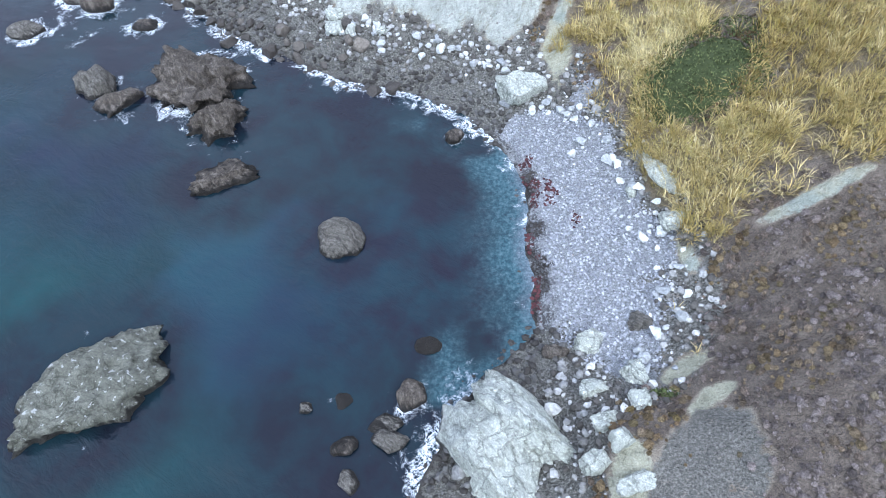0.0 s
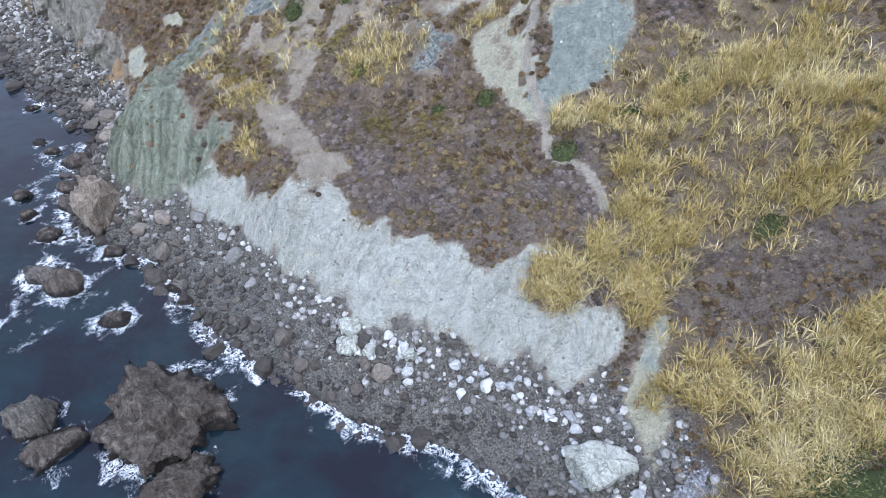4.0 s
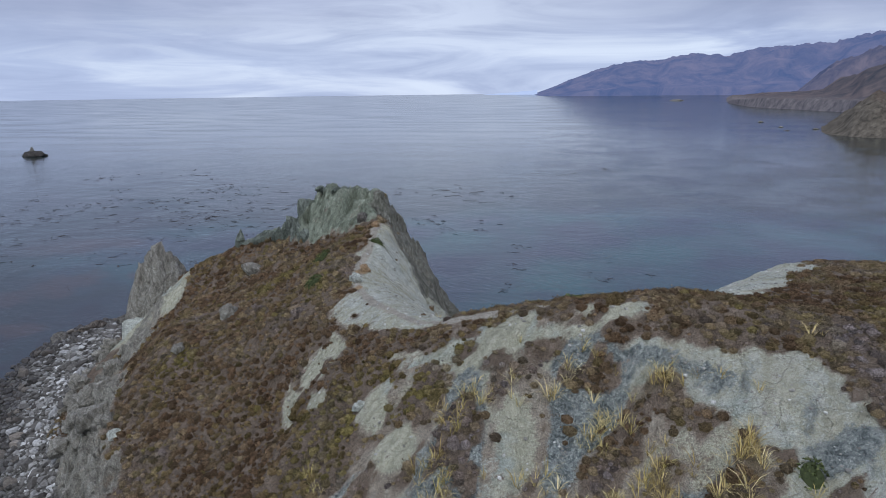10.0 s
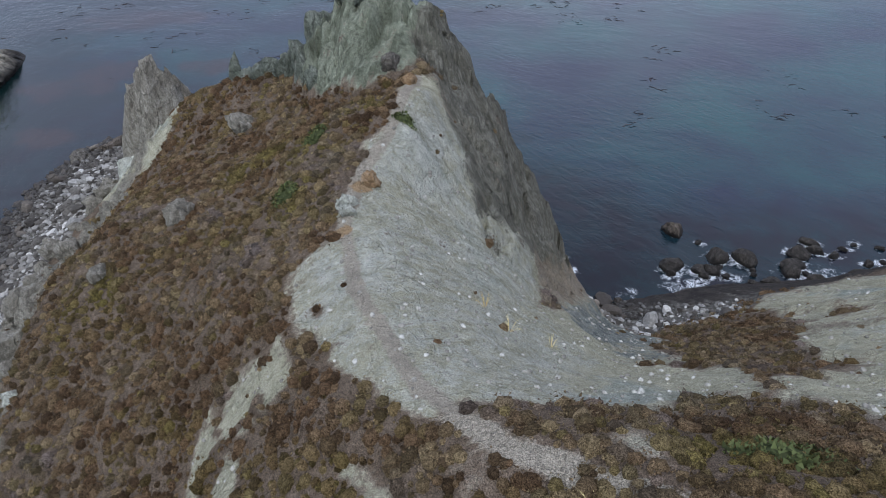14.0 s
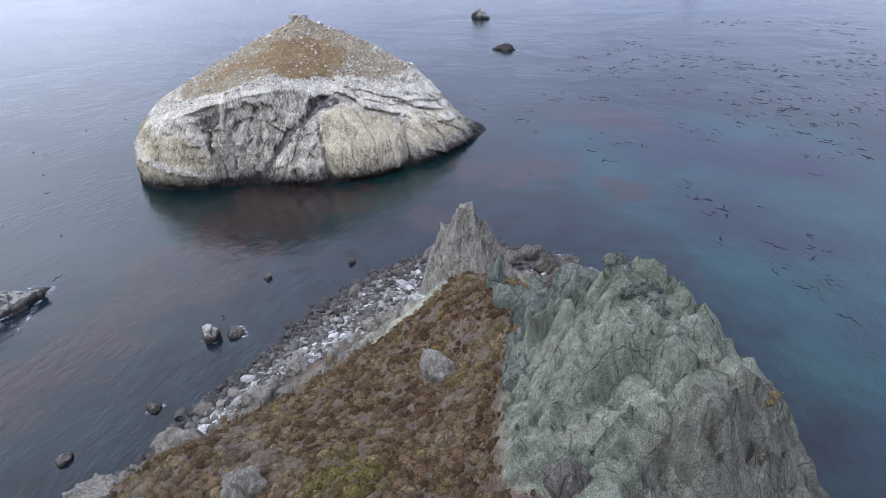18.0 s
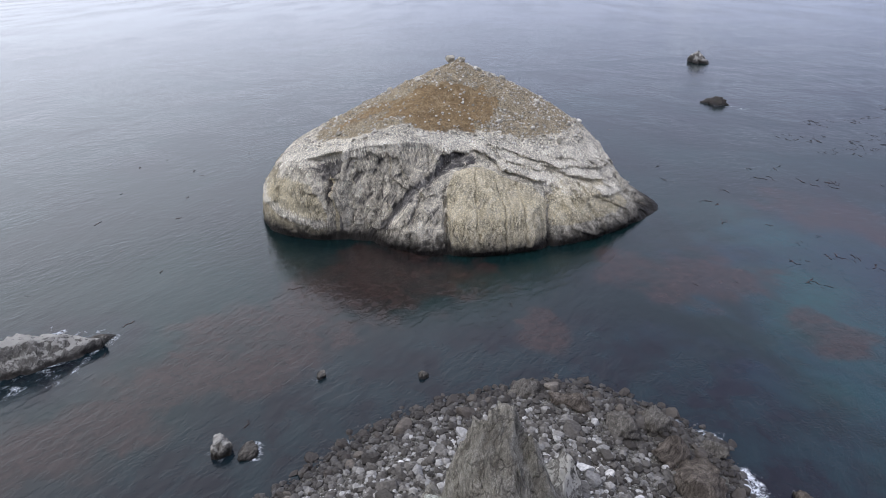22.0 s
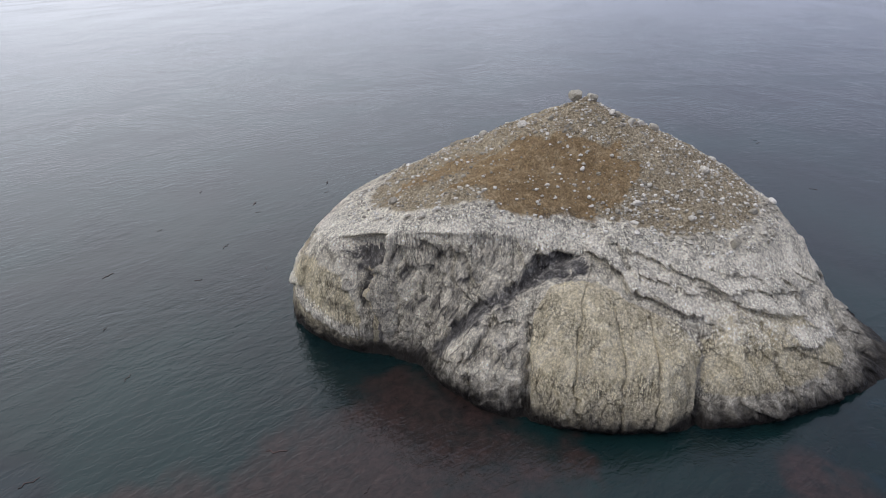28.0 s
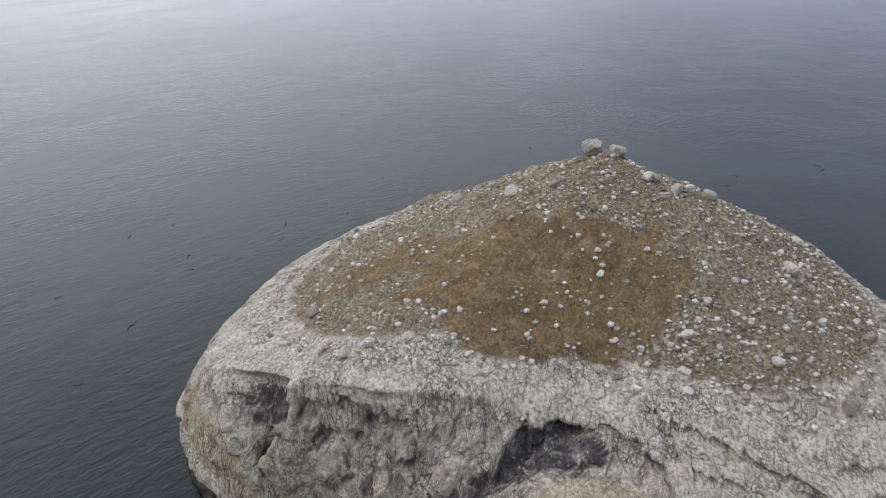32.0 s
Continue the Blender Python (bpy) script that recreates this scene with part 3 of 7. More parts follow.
# the water's edge, from the cove round the point to the far side
SHORE = [(-30, -90), (-12, -15), (-6, 8), (-1, 18), (4, 27), (10.4, 32), (11.2, 39.6), (10.3, 45), (11.5, 51), (11.3, 55), (10, 59.6), (7.4, 64.6), (2, 71), (-6, 75), (-17, 78),
         (-27, 84), (-35, 88), (-44, 96.5), (-50, 103), (-59, 107), (-66, 110), (-72, 121), (-75, 136), (-87, 146), (-104, 158), (-111, 167),
         (-125, 180), (-138, 195), (-149, 205), (-155, 217), (-158, 227), (-160, 240), (-152, 252), (-144, 259), (-135, 259), (-128, 251), (-119, 249),
         (-111, 252), (-104, 247), (-85, 246), (-65, 246), (-48, 242), (-42, 231), (-36, 224), (-27, 231), (-18, 238), (-8, 243), (7, 250), (22, 257), (60, 272)]
LAND = SHORE + [(200, 300), (900, 340), (900, -300), (-30, -300)]
# breaklines of the land: x, y, height
FOOT = [(8, 6, 5), (16, 23.6, 5), (24, 26, 5.2), (28, 34, 5.6), (29, 43, 5.6), (24.5, 55, 5), (20.5, 64.5, 5), (12, 74, 4.4), (4, 81, 4.2), (-6, 83.6, 4.2), (-16, 86, 4),
        (-22, 92, 4), (-33, 102, 3.8), (-44, 108, 4), (-57, 113, 4), (-65, 121, 3.5), (-70, 134, 3.5), (-78, 150, 5), (-90, 162, 6), (-101, 172, 6), (-112, 183, 6.5), (-119, 195, 6.5), (-124, 208, 7.5), (-128, 222, 8)]
CLIFF_TOP = [(-36, 114, 12.5), (-29, 103.5, 12), (-19, 103.5, 12), (-11, 99, 12.5), (-2, 94.5, 13), (6, 93, 13), (9, 89.5, 11.5), (18, 84, 11.5)]
RIDGE = [(-105, 218, 26), (-98, 217, 30), (-89, 215.5, 34.2), (-83, 215.3, 35.8), (-78, 215.5, 37.6), (-75.4, 215.6, 40), (-73, 215.8, 43), (-70.6, 216, 46.8), (-66.8, 215.6, 46.9), (-60.6, 213.9, 46.9), (-57, 207, 43.6), (-53, 200, 42.3), (-53.3, 188.6, 38.2), (-48, 179, 36.6),
         (-37.5, 170, 37.4), (-28.6, 167.3, 40.6), (-20, 163, 43), (-11, 162, 44.4), (2, 160, 44.4), (24, 158, 43)]
BRINK = [(-74, 148, 7), (-84, 160, 11), (-93, 172, 14.5), (-101, 184, 15), (-103, 195, 16), (-105, 204, 18.5), (-106, 213, 24)]
WEST_SLOPE = [(-56, 163, 22.9), (-66.6, 175.7, 25), (-73, 171.5, 21.9), (-84.3, 177, 24), (-75.4, 188, 29.4), (-86.3, 186.2, 26.6), (-86.8, 201.2, 28.4), (-74, 203.5, 33.2), (-82.7, 204.2, 31)]
MID_SLOPE = [(-52, 173, 33), (-51.4, 156.3, 24.5), (-42.2, 159, 31.4), (-30.4, 148.2, 30.3), (-16, 154.6, 35.8), (-10.7, 154.3, 39.5), (-0.4, 147, 36.8), (13, 146, 40.6), (13.5, 126.3, 29), (27.4, 137, 38.6), (31.6, 135.8, 39.4)]
LOW_SLOPE = [(-57, 137, 14), (-52, 143, 16.5), (-59, 122, 14), (-40, 121, 14), (-17.3, 116.4, 16), (-5, 104, 14.2), (8.9, 107.7, 18.2), (22, 104, 19.5), (25, 116, 24.6), (30, 103, 24.4), (29, 94, 17)]
EAST_BANK = [(16.7, 78.4, 6.8), (24.2, 62.8, 8.6), (32.5, 69.2, 15.2), (36, 66, 18.2), (42, 79.3, 22.6), (39, 55.4, 16.4), (33.6, 49.7, 12), (40.2, 43.2, 15.8), (33.9, 34.1, 10.4), (38.2, 31.5, 15), (32.5, 21.2, 14.6), (27, 21.8, 9.6), (18, 17.9, 9.4)]
EAST_FACE = [(-55.4, 215.9, 42.7), (-47.2, 193.6, 34.2), (-44.9, 197.2, 31.4), (-47.8, 204.5, 35.2), (-45.6, 208.5, 31.4), (-43.3, 211.8, 23.4), (-39.8, 208.2, 18.8), (-52, 211, 38.8), (-46, 226, 16), (-52, 221, 32), (-57, 229, 22), (-64, 225, 33), (-68, 236, 14), (-43, 220, 20), (-41, 214, 20), (-84, 236, 12), (-100, 236, 9)]
CROWN_FOOT = [(-90, 211, 32), (-80, 210, 33.8), (-72, 207.3, 36.8), (-65, 203.5, 39), (-60, 202.2, 41), (-56, 203.5, 42.2)]
CROWN = [(-76.5, 212.6, 37), (-71, 211, 41.2), (-64, 210, 44.2), (-58.5, 209.5, 44.2)]
GULLY = [(-31, 176, 34), (-29, 190, 24), (-28, 207, 12), (-30, 217, 4.5)]
SPUR = [(2, 170, 43), (8, 185, 41.5), (11, 198, 39.4), (4, 206, 32), (2, 225, 16), (5, 244, 6)]
PLATEAU = [(26.7, 143.4, 42.9), (24, 190, 42), (45, 160, 44), (50, 200, 42), (45, 240, 24), (48, 120, 36), (52, 95, 31), (58, 70, 29), (60, 45, 27), (55, 20, 24), (40, 2, 17), (90, 140, 47), (90, 60, 42), (90, 0, 38), (110, 200, 45)]
OUTER = [(150, -60, 55), (150, 100, 60), (150, 220, 50), (300, 0, 110), (300, 200, 100), (500, 100, 150), (30, -60, 20), (10, -30, 9)]
KNOTS = np.vstack([dense(FOOT, 6), dense(CLIFF_TOP, 5), dense(RIDGE, 4), dense(BRINK, 6), dense(CROWN_FOOT, 3), dense(CROWN, 3), dense(GULLY, 8), dense(SPUR, 8), np.array(WEST_SLOPE), np.array(MID_SLOPE), np.array(LOW_SLOPE), np.array(EAST_BANK), np.array(EAST_FACE),
                   np.array(PLATEAU), np.array(OUTER), np.hstack([dense(SHORE, 7), np.zeros((len(dense(SHORE, 7)), 1))])])
SOFT = 1.5
_d = np.sqrt(((KNOTS[:, None, :2] - KNOTS[None, :, :2]) ** 2).sum(-1) + SOFT ** 2)
_n = len(KNOTS)
_a = np.zeros((_n + 3, _n + 3))
_a[:_n, :_n] = _d - 0.4 * np.eye(_n)
_a[:_n, _n:] = np.c_[KNOTS[:, :2] * 0.01, np.ones(_n)]
_a[_n:, :_n] = _a[:_n, _n:].T
PULL = np.linalg.solve(_a, np.r_[KNOTS[:, 2], np.zeros(3)])


def bare_height(x, y):
    """Height of the land's main form at arrays of places."""
    shape = x.shape
    x, y = x.ravel(), y.ravel()
    z = np.empty_like(x)
    for k in range(0, len(x), 20000):
        a, b = x[k:k + 20000], y[k:k + 20000]
        d = np.sqrt((a[:, None] - KNOTS[None, :, 0]) ** 2 + (b[:, None] - KNOTS[None, :, 1]) ** 2 + SOFT ** 2)
        z[k:k + 20000] = d @ PULL[:_n] + PULL[_n] * a * 0.01 + PULL[_n + 1] * b * 0.01 + PULL[_n + 2]
    off, inside = to_line(x, y, LAND, True)
    z = np.where(inside, np.maximum(z, np.minimum(0.12 * off, 1.0)), -np.minimum(0.22 * off, 9.0))
    return z.reshape(shape), np.where(inside, off, -off).reshape(shape)


def axis(lo, hi, step, far_lo, far_hi, grow=1.12, close=None):
    """Grid lines: even between lo and hi, closer in the stretch given, then ever wider out to the far ends."""
    mid = list(np.arange(lo, hi, step))
    if close:
        mid = [a for a in mid if a < close[0] - 0.2] + list(np.arange(*close)) + [a for a in mid if a > close[1] + 0.1]
    left, right, d = [], [], step
    a = lo
    while a > far_lo:
        d *= grow
        a = max(a - d, far_lo)
        left.append(a)
    a, d = mid[-1], step
    while a < far_hi:
        d *= grow
        a = min(a + d, far_hi)
        right.append(a)
    return np.array(left[::-1] + mid + right)


def mesh_of(name, verts, faces, mats, attrs=None, smooth_shade=True):
    """A mesh from arrays: verts n x 3, faces m x 3 or m x 4."""
    me = bpy.data.meshes.new(name)
    verts, faces = np.ascontiguousarray(verts, np.float32), np.ascontiguousarray(faces, np.int32)
    k = faces.shape[1]
    me.vertices.add(len(verts))
    me.vertices.foreach_set("co", verts.ravel())
    me.loops.add(faces.size)
    me.loops.foreach_set("vertex_index", faces.ravel())
    me.polygons.add(len(faces))
    me.polygons.foreach_set("loop_start", np.arange(0, faces.size, k, dtype=np.int32))
    me.update(calc_edges=True)
    me.polygons.foreach_set("use_smooth", np.full(len(faces), smooth_shade))
    for m in (mats if isinstance(mats, (list, tuple)) else [mats]):
        me.materials.append(m)
    for key, values in (attrs or {}).items():
        me.attributes.new(key, "FLOAT", "POINT").data.foreach_set("value", np.ascontiguousarray(values, np.float32).ravel())
    me.validate()
    return me


def grid_faces(nx, ny, keep=None):
    i = np.arange(nx * ny).reshape(nx, ny)
    q = np.stack([i[:-1, :-1], i[1:, :-1], i[1:, 1:], i[:-1, 1:]], -1).reshape(-1, 4)
    return q if keep is None else q[keep.ravel()]

# ---- the headland: one sheet of ground ----
gx, gy = axis(-166, 56, 0.6, -166, 900, 1.15, (-96, -36, 0.38)), axis(-6, 270, 0.6, -300, 340, 1.15, (140, 226, 0.42))
GX, GY = np.meshgrid(gx, gy, indexing="ij")
LZ, OFF = bare_height(GX, GY)
STEEP = np.hypot(np.gradient(LZ, gx, axis=0), np.gradient(LZ, gy, axis=1))
dry = smooth(OFF, 0.0, 6.0)
PEAK_FACE = [(-77, 213.5), (-73.5, 209.6), (-70, 207.6), (-65, 205.2), (-61, 203.8), (-57.3, 204.2), (-55.4, 206), (-53, 210), (-50, 217), (-52, 229), (-70, 238), (-100, 238), (-96, 219.5), (-84, 217)]
PEAK_MASK = area(GX, GY, [PEAK_FACE], 1.4, 1.0)
DARK_FACE = blob(GX, GY, [(-46, 212, 4.5, 12, 20), (-51, 222, 8, 8, 0), (-41, 207, 3, 7, 20), (-45, 230, 6, 8, 0), (-43, 201, 2.5, 8, 15), (-43, 219, 7, 16, 12), (-56, 233, 14, 8, 0)])
GREEN_CLIFF = blob(GX, GY, [(-52, 118, 8, 7, 30), (-58, 123, 8, 8, 40), (-60, 131, 7, 8, 50), (-53, 138, 3, 7, -35)])
WEST_FACE = [(-98, 178, 5.5, 14, 40), (-87, 161, 5.5, 14, 52), (-107, 198, 5.5, 13, 15), (-77, 150, 5, 7, 50)]
WEST_CRAG = blob(GX, GY, WEST_FACE)
crag = fbm(GX * 0.13, GY * 0.13, LZ * 0.07, 5, 3, True)
lump = fbm(GX * 0.05, GY * 0.05, LZ * 0.0, 4, 9)
rill = fbm(GX * 0.22, GY * 0.22, LZ * 0.05, 4, 21, True)
soil = fbm(GX * 0.6, GY * 0.6, LZ * 0.1, 3, 33)
ROCKY = np.clip(PEAK_MASK + DARK_FACE * 0.8, 0, 1)
LZ = LZ + dry * ((lump - 0.5) * 2.2 + (rill - 0.6) * (0.4 + 1.5 * smooth(STEEP, 0.5, 1.4)) + (soil - 0.5) * 0.45 + ROCKY * ((crag - 0.62) * 2.6 + (fbm(GX * 0.5, GY * 0.5, LZ * 0.25, 4, 5, True) - 0.6) * 1.5) + GREEN_CLIFF * (rill - 0.6) * 1.5 + WEST_CRAG * ((crag - 0.62) * 4.5 + (fbm(GX * 0.45, GY * 0.45, LZ * 0.2, 4, 6, True) - 0.6) * 2.4))
# slabs of the peak: ledges that step along slanting beds
bed = 0.30 * GY + 0.22 * LZ + 0.10 * GX + (fbm(GX * 0.12, GY * 0.12, LZ * 0.1, 3, 15) - 0.5) * 4
bed2 = 0.9 * GX - 0.35 * GY + 0.5 * LZ + (fbm(GX * 0.2, GY * 0.2, LZ * 0.2, 3, 16) - 0.5) * 4
LZ = LZ + dry * np.clip(PEAK_MASK * 0.8 + GREEN_CLIFF * 0.5 + WEST_CRAG, 0, 1) * ((bed - np.floor(bed) - 0.5) * 0.6 + (bed2 * 0.5 - np.floor(bed2 * 0.5) - 0.5) * 0.45)
# broken facets of the bare rock, coarse and fine
craggy = np.clip(PEAK_MASK + 0.8 * DARK_FACE + 1.0 * WEST_CRAG + 0.5 * GREEN_CLIFF, 0, 1) * dry
hard = craggy > 0.02
bx, by, bz = GX[hard], GY[hard], LZ[hard]
LZ[hard] += craggy[hard] * (2.0 * blocks((bx + 0.5 * bz) * 0.36, by * 0.28, (bz - 0.4 * bx) * 0.2, 300) + 0.95 * blocks((bx + 0.5 * bz) * 0.95, by * 0.75, (bz - 0.4 * bx) * 0.5, 310))
LZ = LZ + (1 - dry) * (OFF > -6) * (fbm(GX * 0.45, GY * 0.45, GX * 0, 4, 35) - 0.5) * 0.28
HOLES = fbm(GX * 0.17, GY * 0.17, GX * 0, 4, 77)
SPOTTY = fbm(GX * 0.4, GY * 0.4, GX * 0, 3, 78)

WHITE_CLIFF = [(-39, 109, 4, 5, 20), (-45, 112.5, 5, 3.5, 0), (-33, 104, 6, 4, 20), (-24, 99, 7, 5, -40), (-14, 93, 8, 6, -30), (-5, 90, 8, 5, -10), (4, 88, 7, 5, 0), (10, 84, 4, 4, 0)]
SCARP = [(-12.5, 158.5), (-7, 157), (1.2, 156.8), (4, 152), (10.7, 148.3), (11, 143), (9.2, 138.6), (9.3, 134), (7.3, 128), (8, 124), (5.8, 120.5), (3, 126), (1.5, 131), (0, 136), (2, 140.5), (-3, 141), (-4, 148), (-8, 152.5), (-13, 156)]
WHITE_BAND = [(15.5, 142), (19, 143), (20, 139.5), (25, 139.8), (29, 139), (33, 136), (34, 131), (26, 132.5), (22, 135), (18, 136.5)]
TEAL = [(8.7, 128), (13.5, 131), (19.6, 129.8), (20, 124), (17, 120), (11.8, 116.5), (8, 115), (5.5, 116.5), (8, 120.4), (7, 124.3)]
TEAL_TAIL = [(0, 121.5), (6, 121), (7.5, 116.5), (5, 114), (2.4, 116.5)]
CREST = [[(-19, 162.8), (-12, 163.2), (-10.5, 161), (-17.4, 159.8)], [(-29.5, 163.6), (-22.6, 163.6), (-22.5, 161.6), (-17, 160.6), (-18, 159), (-24, 158.6), (-27, 157), (-28.2, 153.5), (-31.5, 154.7), (-31, 160)], [(-41, 166), (-35, 164), (-30, 163), (-31, 161), (-36, 162), (-41, 163.7)]]
EAST_RIDGE = [(-53.8, 203.5), (-50.2, 204.6), (-45.5, 202), (-42, 210.5), (-37.5, 194), (-30, 186), (-30, 171), (-36, 168.5), (-42.3, 170.2), (-51, 175.3), (-51.5, 183), (-53.4, 190.3)]
SADDLE_FALL = [(-54.8, 175), (-48, 173), (-46, 169.8), (-47.4, 165.5), (-52, 163), (-53, 152), (-56, 145), (-66, 142.5), (-66, 147), (-58.5, 156), (-56, 166)]
DARK_SIDE = [(-56.2, 207.5), (-53.9, 205.7), (-51.3, 204.9), (-48.3, 202), (-44.7, 197.6), (-41.9, 200.6), (-39.4, 208.6), (-34, 232), (-50, 238), (-58, 228), (-58, 216)]
SPUR_SCARP = [(-4, 172), (3, 174), (13, 189), (14.5, 200), (2, 210), (-8, 200), (-10, 182)]
GREY_SHALE = [[(-32.4, 158.5), (-28, 157.5), (-27, 149.6), (-27.6, 141), (-33, 142.5), (-32.9, 151)], [(-44.6, 149), (-37.6, 147), (-35.4, 141.5), (-42.2, 141.5)], [(-20.4, 159.5), (-17, 159.5), (-14, 157.5), (-16, 150.5), (-19.3, 149)], [(-12.6, 143.5), (-6.7, 148.5), (-3, 146.5), (-6.4, 139), (-11, 134.3), (-14.4, 134.3)], [(-14.3, 132.4), (-9.5, 133), (-5.5, 127.5), (-9, 123.5), (-13.6, 125)], [(-12.5, 157.6), (-4, 154.8), (-3, 152), (-9, 154.4)]]
CREST_CLAY = [(-48, 179, 4, 4, 0), (-10, 157, 4, 1.4, -20)]
EAST_CLAY = [(-47, 190, 6, 9, 0), (-50.5, 198, 3, 8, 10), (-38, 183, 9, 6, -20), (-31, 190, 7, 9, 0), (-43, 183, 7, 6, 0), (-30, 204, 6, 12, 0), (-53, 203, 2, 4, 0), (-34, 178, 6, 4, 0), (-25, 182, 6, 8, 0), (-44, 200, 3, 7, 15)]
SLOPE_CLAY = [(4.5, 119, 1.6, 6, 10), (-1.6, 124, 1.2, 4, 20), (-36, 152.5, 2.4, 2, 0), (-40, 158, 2, 3, 0), (-24, 151, 1.5, 4, 0)]
BROW_CLAY = [(-105, 212, 4, 7, 40), (-111, 213, 5, 7, 0), (-117, 212, 5, 5, 0), (-51.5, 170.5, 2.5, 3, 30), (-54, 166, 1.5, 3, 40), (-50, 164, 1.0, 2.5, 40), (-60, 151, 1.2, 4, 40), (-67, 146, 2, 4, 30)]
SPUR_CLAY = [(-7, 195, 7, 9, 0), (-8, 184, 6, 6, 0), (0, 206, 9, 8, 0), (-14, 180, 4, 4, 0), (-2, 222, 10, 12, 0)]
COVE_CLAY = [(17, 77, 1.8, 7, -12), (27.3, 51.6, 1.2, 4, 12), (16.4, 12, 1.6, 4.5, -15), (39.5, 41.6, 4, 0.9, 12), (25.4, 20.8, 2.6, 1.0, 30), (25, 25.5, 3, 1.2, 20), (28.5, 40, 0.8, 4, 10)]
CLUMPS = [(-39.1, 167.9, 1.0, 0.8, 0), (-37.4, 165.6, 1.3, 0.9, -20), (-34, 163.6, 1.9, 1.3, -20), (-30.2, 161, 1.3, 1.1, 0), (-27.7, 164, 1.0, 0.8, 0), (-30.6, 163.2, 1.6, 0.8, -20), (-17, 161.6, 1.4, 0.8, 20), (-26.6, 158.6, 1.7, 1.0, 10), (-22.2, 159.4, 2.4, 0.9, 10), (-24.4, 164.8, 4, 1.0, 0), (-20.8, 162.8, 1.6, 1.1, 0), (-33, 157.4, 1.2, 1.4, 0), (2.6, 134.6, 1.4, 1.0, 0), (5.4, 139, 1.8, 1.3, 30), (3.4, 128.4, 1.2, 1.0, 0), (6.3, 126, 1.1, 1.3, 0), (1.2, 131, 1.3, 1.1, 0), (6.6, 132.6, 1.0, 0.9, 0), (0.4, 143.6, 2.4, 1.4, 30)]
THIN = [(-44, 152), (-52, 146), (-60, 144), (-53, 138), (-44, 127), (-32, 120), (-14, 125), (-4, 137), (-4, 147), (-14, 157), (-28, 157), (-36, 156)]
GRAVEL_BANK = [(17.4, 9), (18.5, 15), (21, 18.6), (25, 20), (28.5, 19.5), (28, 14), (25, 8), (18, 2)]
BUFF_EARTH = [(-34, 121, 1.8, 7, 40), (-28.7, 114.6, 2.2, 7, 40), (-24.3, 108.7, 3, 4, 40)]
BLUE_SHALE = [(-47, 145, 1.6, 8, -42), (-54, 142, 1.6, 5, -42), (-1.8, 137, 1.6, 3, 15), (3, 148, 3, 1.5, 0), (-20, 152, 2, 5, 0)]
STRAW = [(27, 72, 8, 9, 0), (34, 52, 7, 6, 0), (42, 52, 8, 6, 0), (30.5, 46, 3.5, 5, 0), (22, 78, 3, 5, 0), (46, 62, 7, 8, 0), (36, 74, 10, 6, 0), (25, 59, 3, 6, -15), (21, 119, 6, 4, 0), (28, 108, 10, 10, 0), (37, 118, 8, 6, 0), (18, 100, 3.5, 6, 0), (31, 98, 8, 5, 0), (14, 113, 3, 3, 0), (21, 93, 4, 4, 0), (38, 106, 8, 12, 0),
         (-17, 128.5, 6.5, 5, 10)]
STRAW_BITS = [(-20.7, 142, 2.4, 5, 10), (-39, 125.5, 3.5, 2, 10), (-47, 143.5, 1.2, 5, -30), (-7.3, 137, 2.4, 2.5, 0), (-2, 129.5, 3, 1.2, 20), (-37, 116, 1.2, 3, 30), (-10.5, 155, 2, 1, 0), (9.5, 113, 2, 2, 0), (-5, 147, 1.2, 2, 0), (-12, 147, 1.0, 3, 0), (17, 88, 3, 4, 0), (13, 93, 2, 3, 0), (8, 90, 3, 3, 0)]
TRACKS = [[(6, 116.3), (7.3, 112.5), (7.3, 107.8), (11.6, 105.1), (13.4, 102.2), (13.9, 99.5)], [(-54.5, 204.5), (-53.2, 195), (-53.4, 189.7), (-51, 183), (-46, 176.5), (-38, 170), (-31, 166), (-22, 164.3)], [(6, 116), (4.5, 122), (6, 130)]]


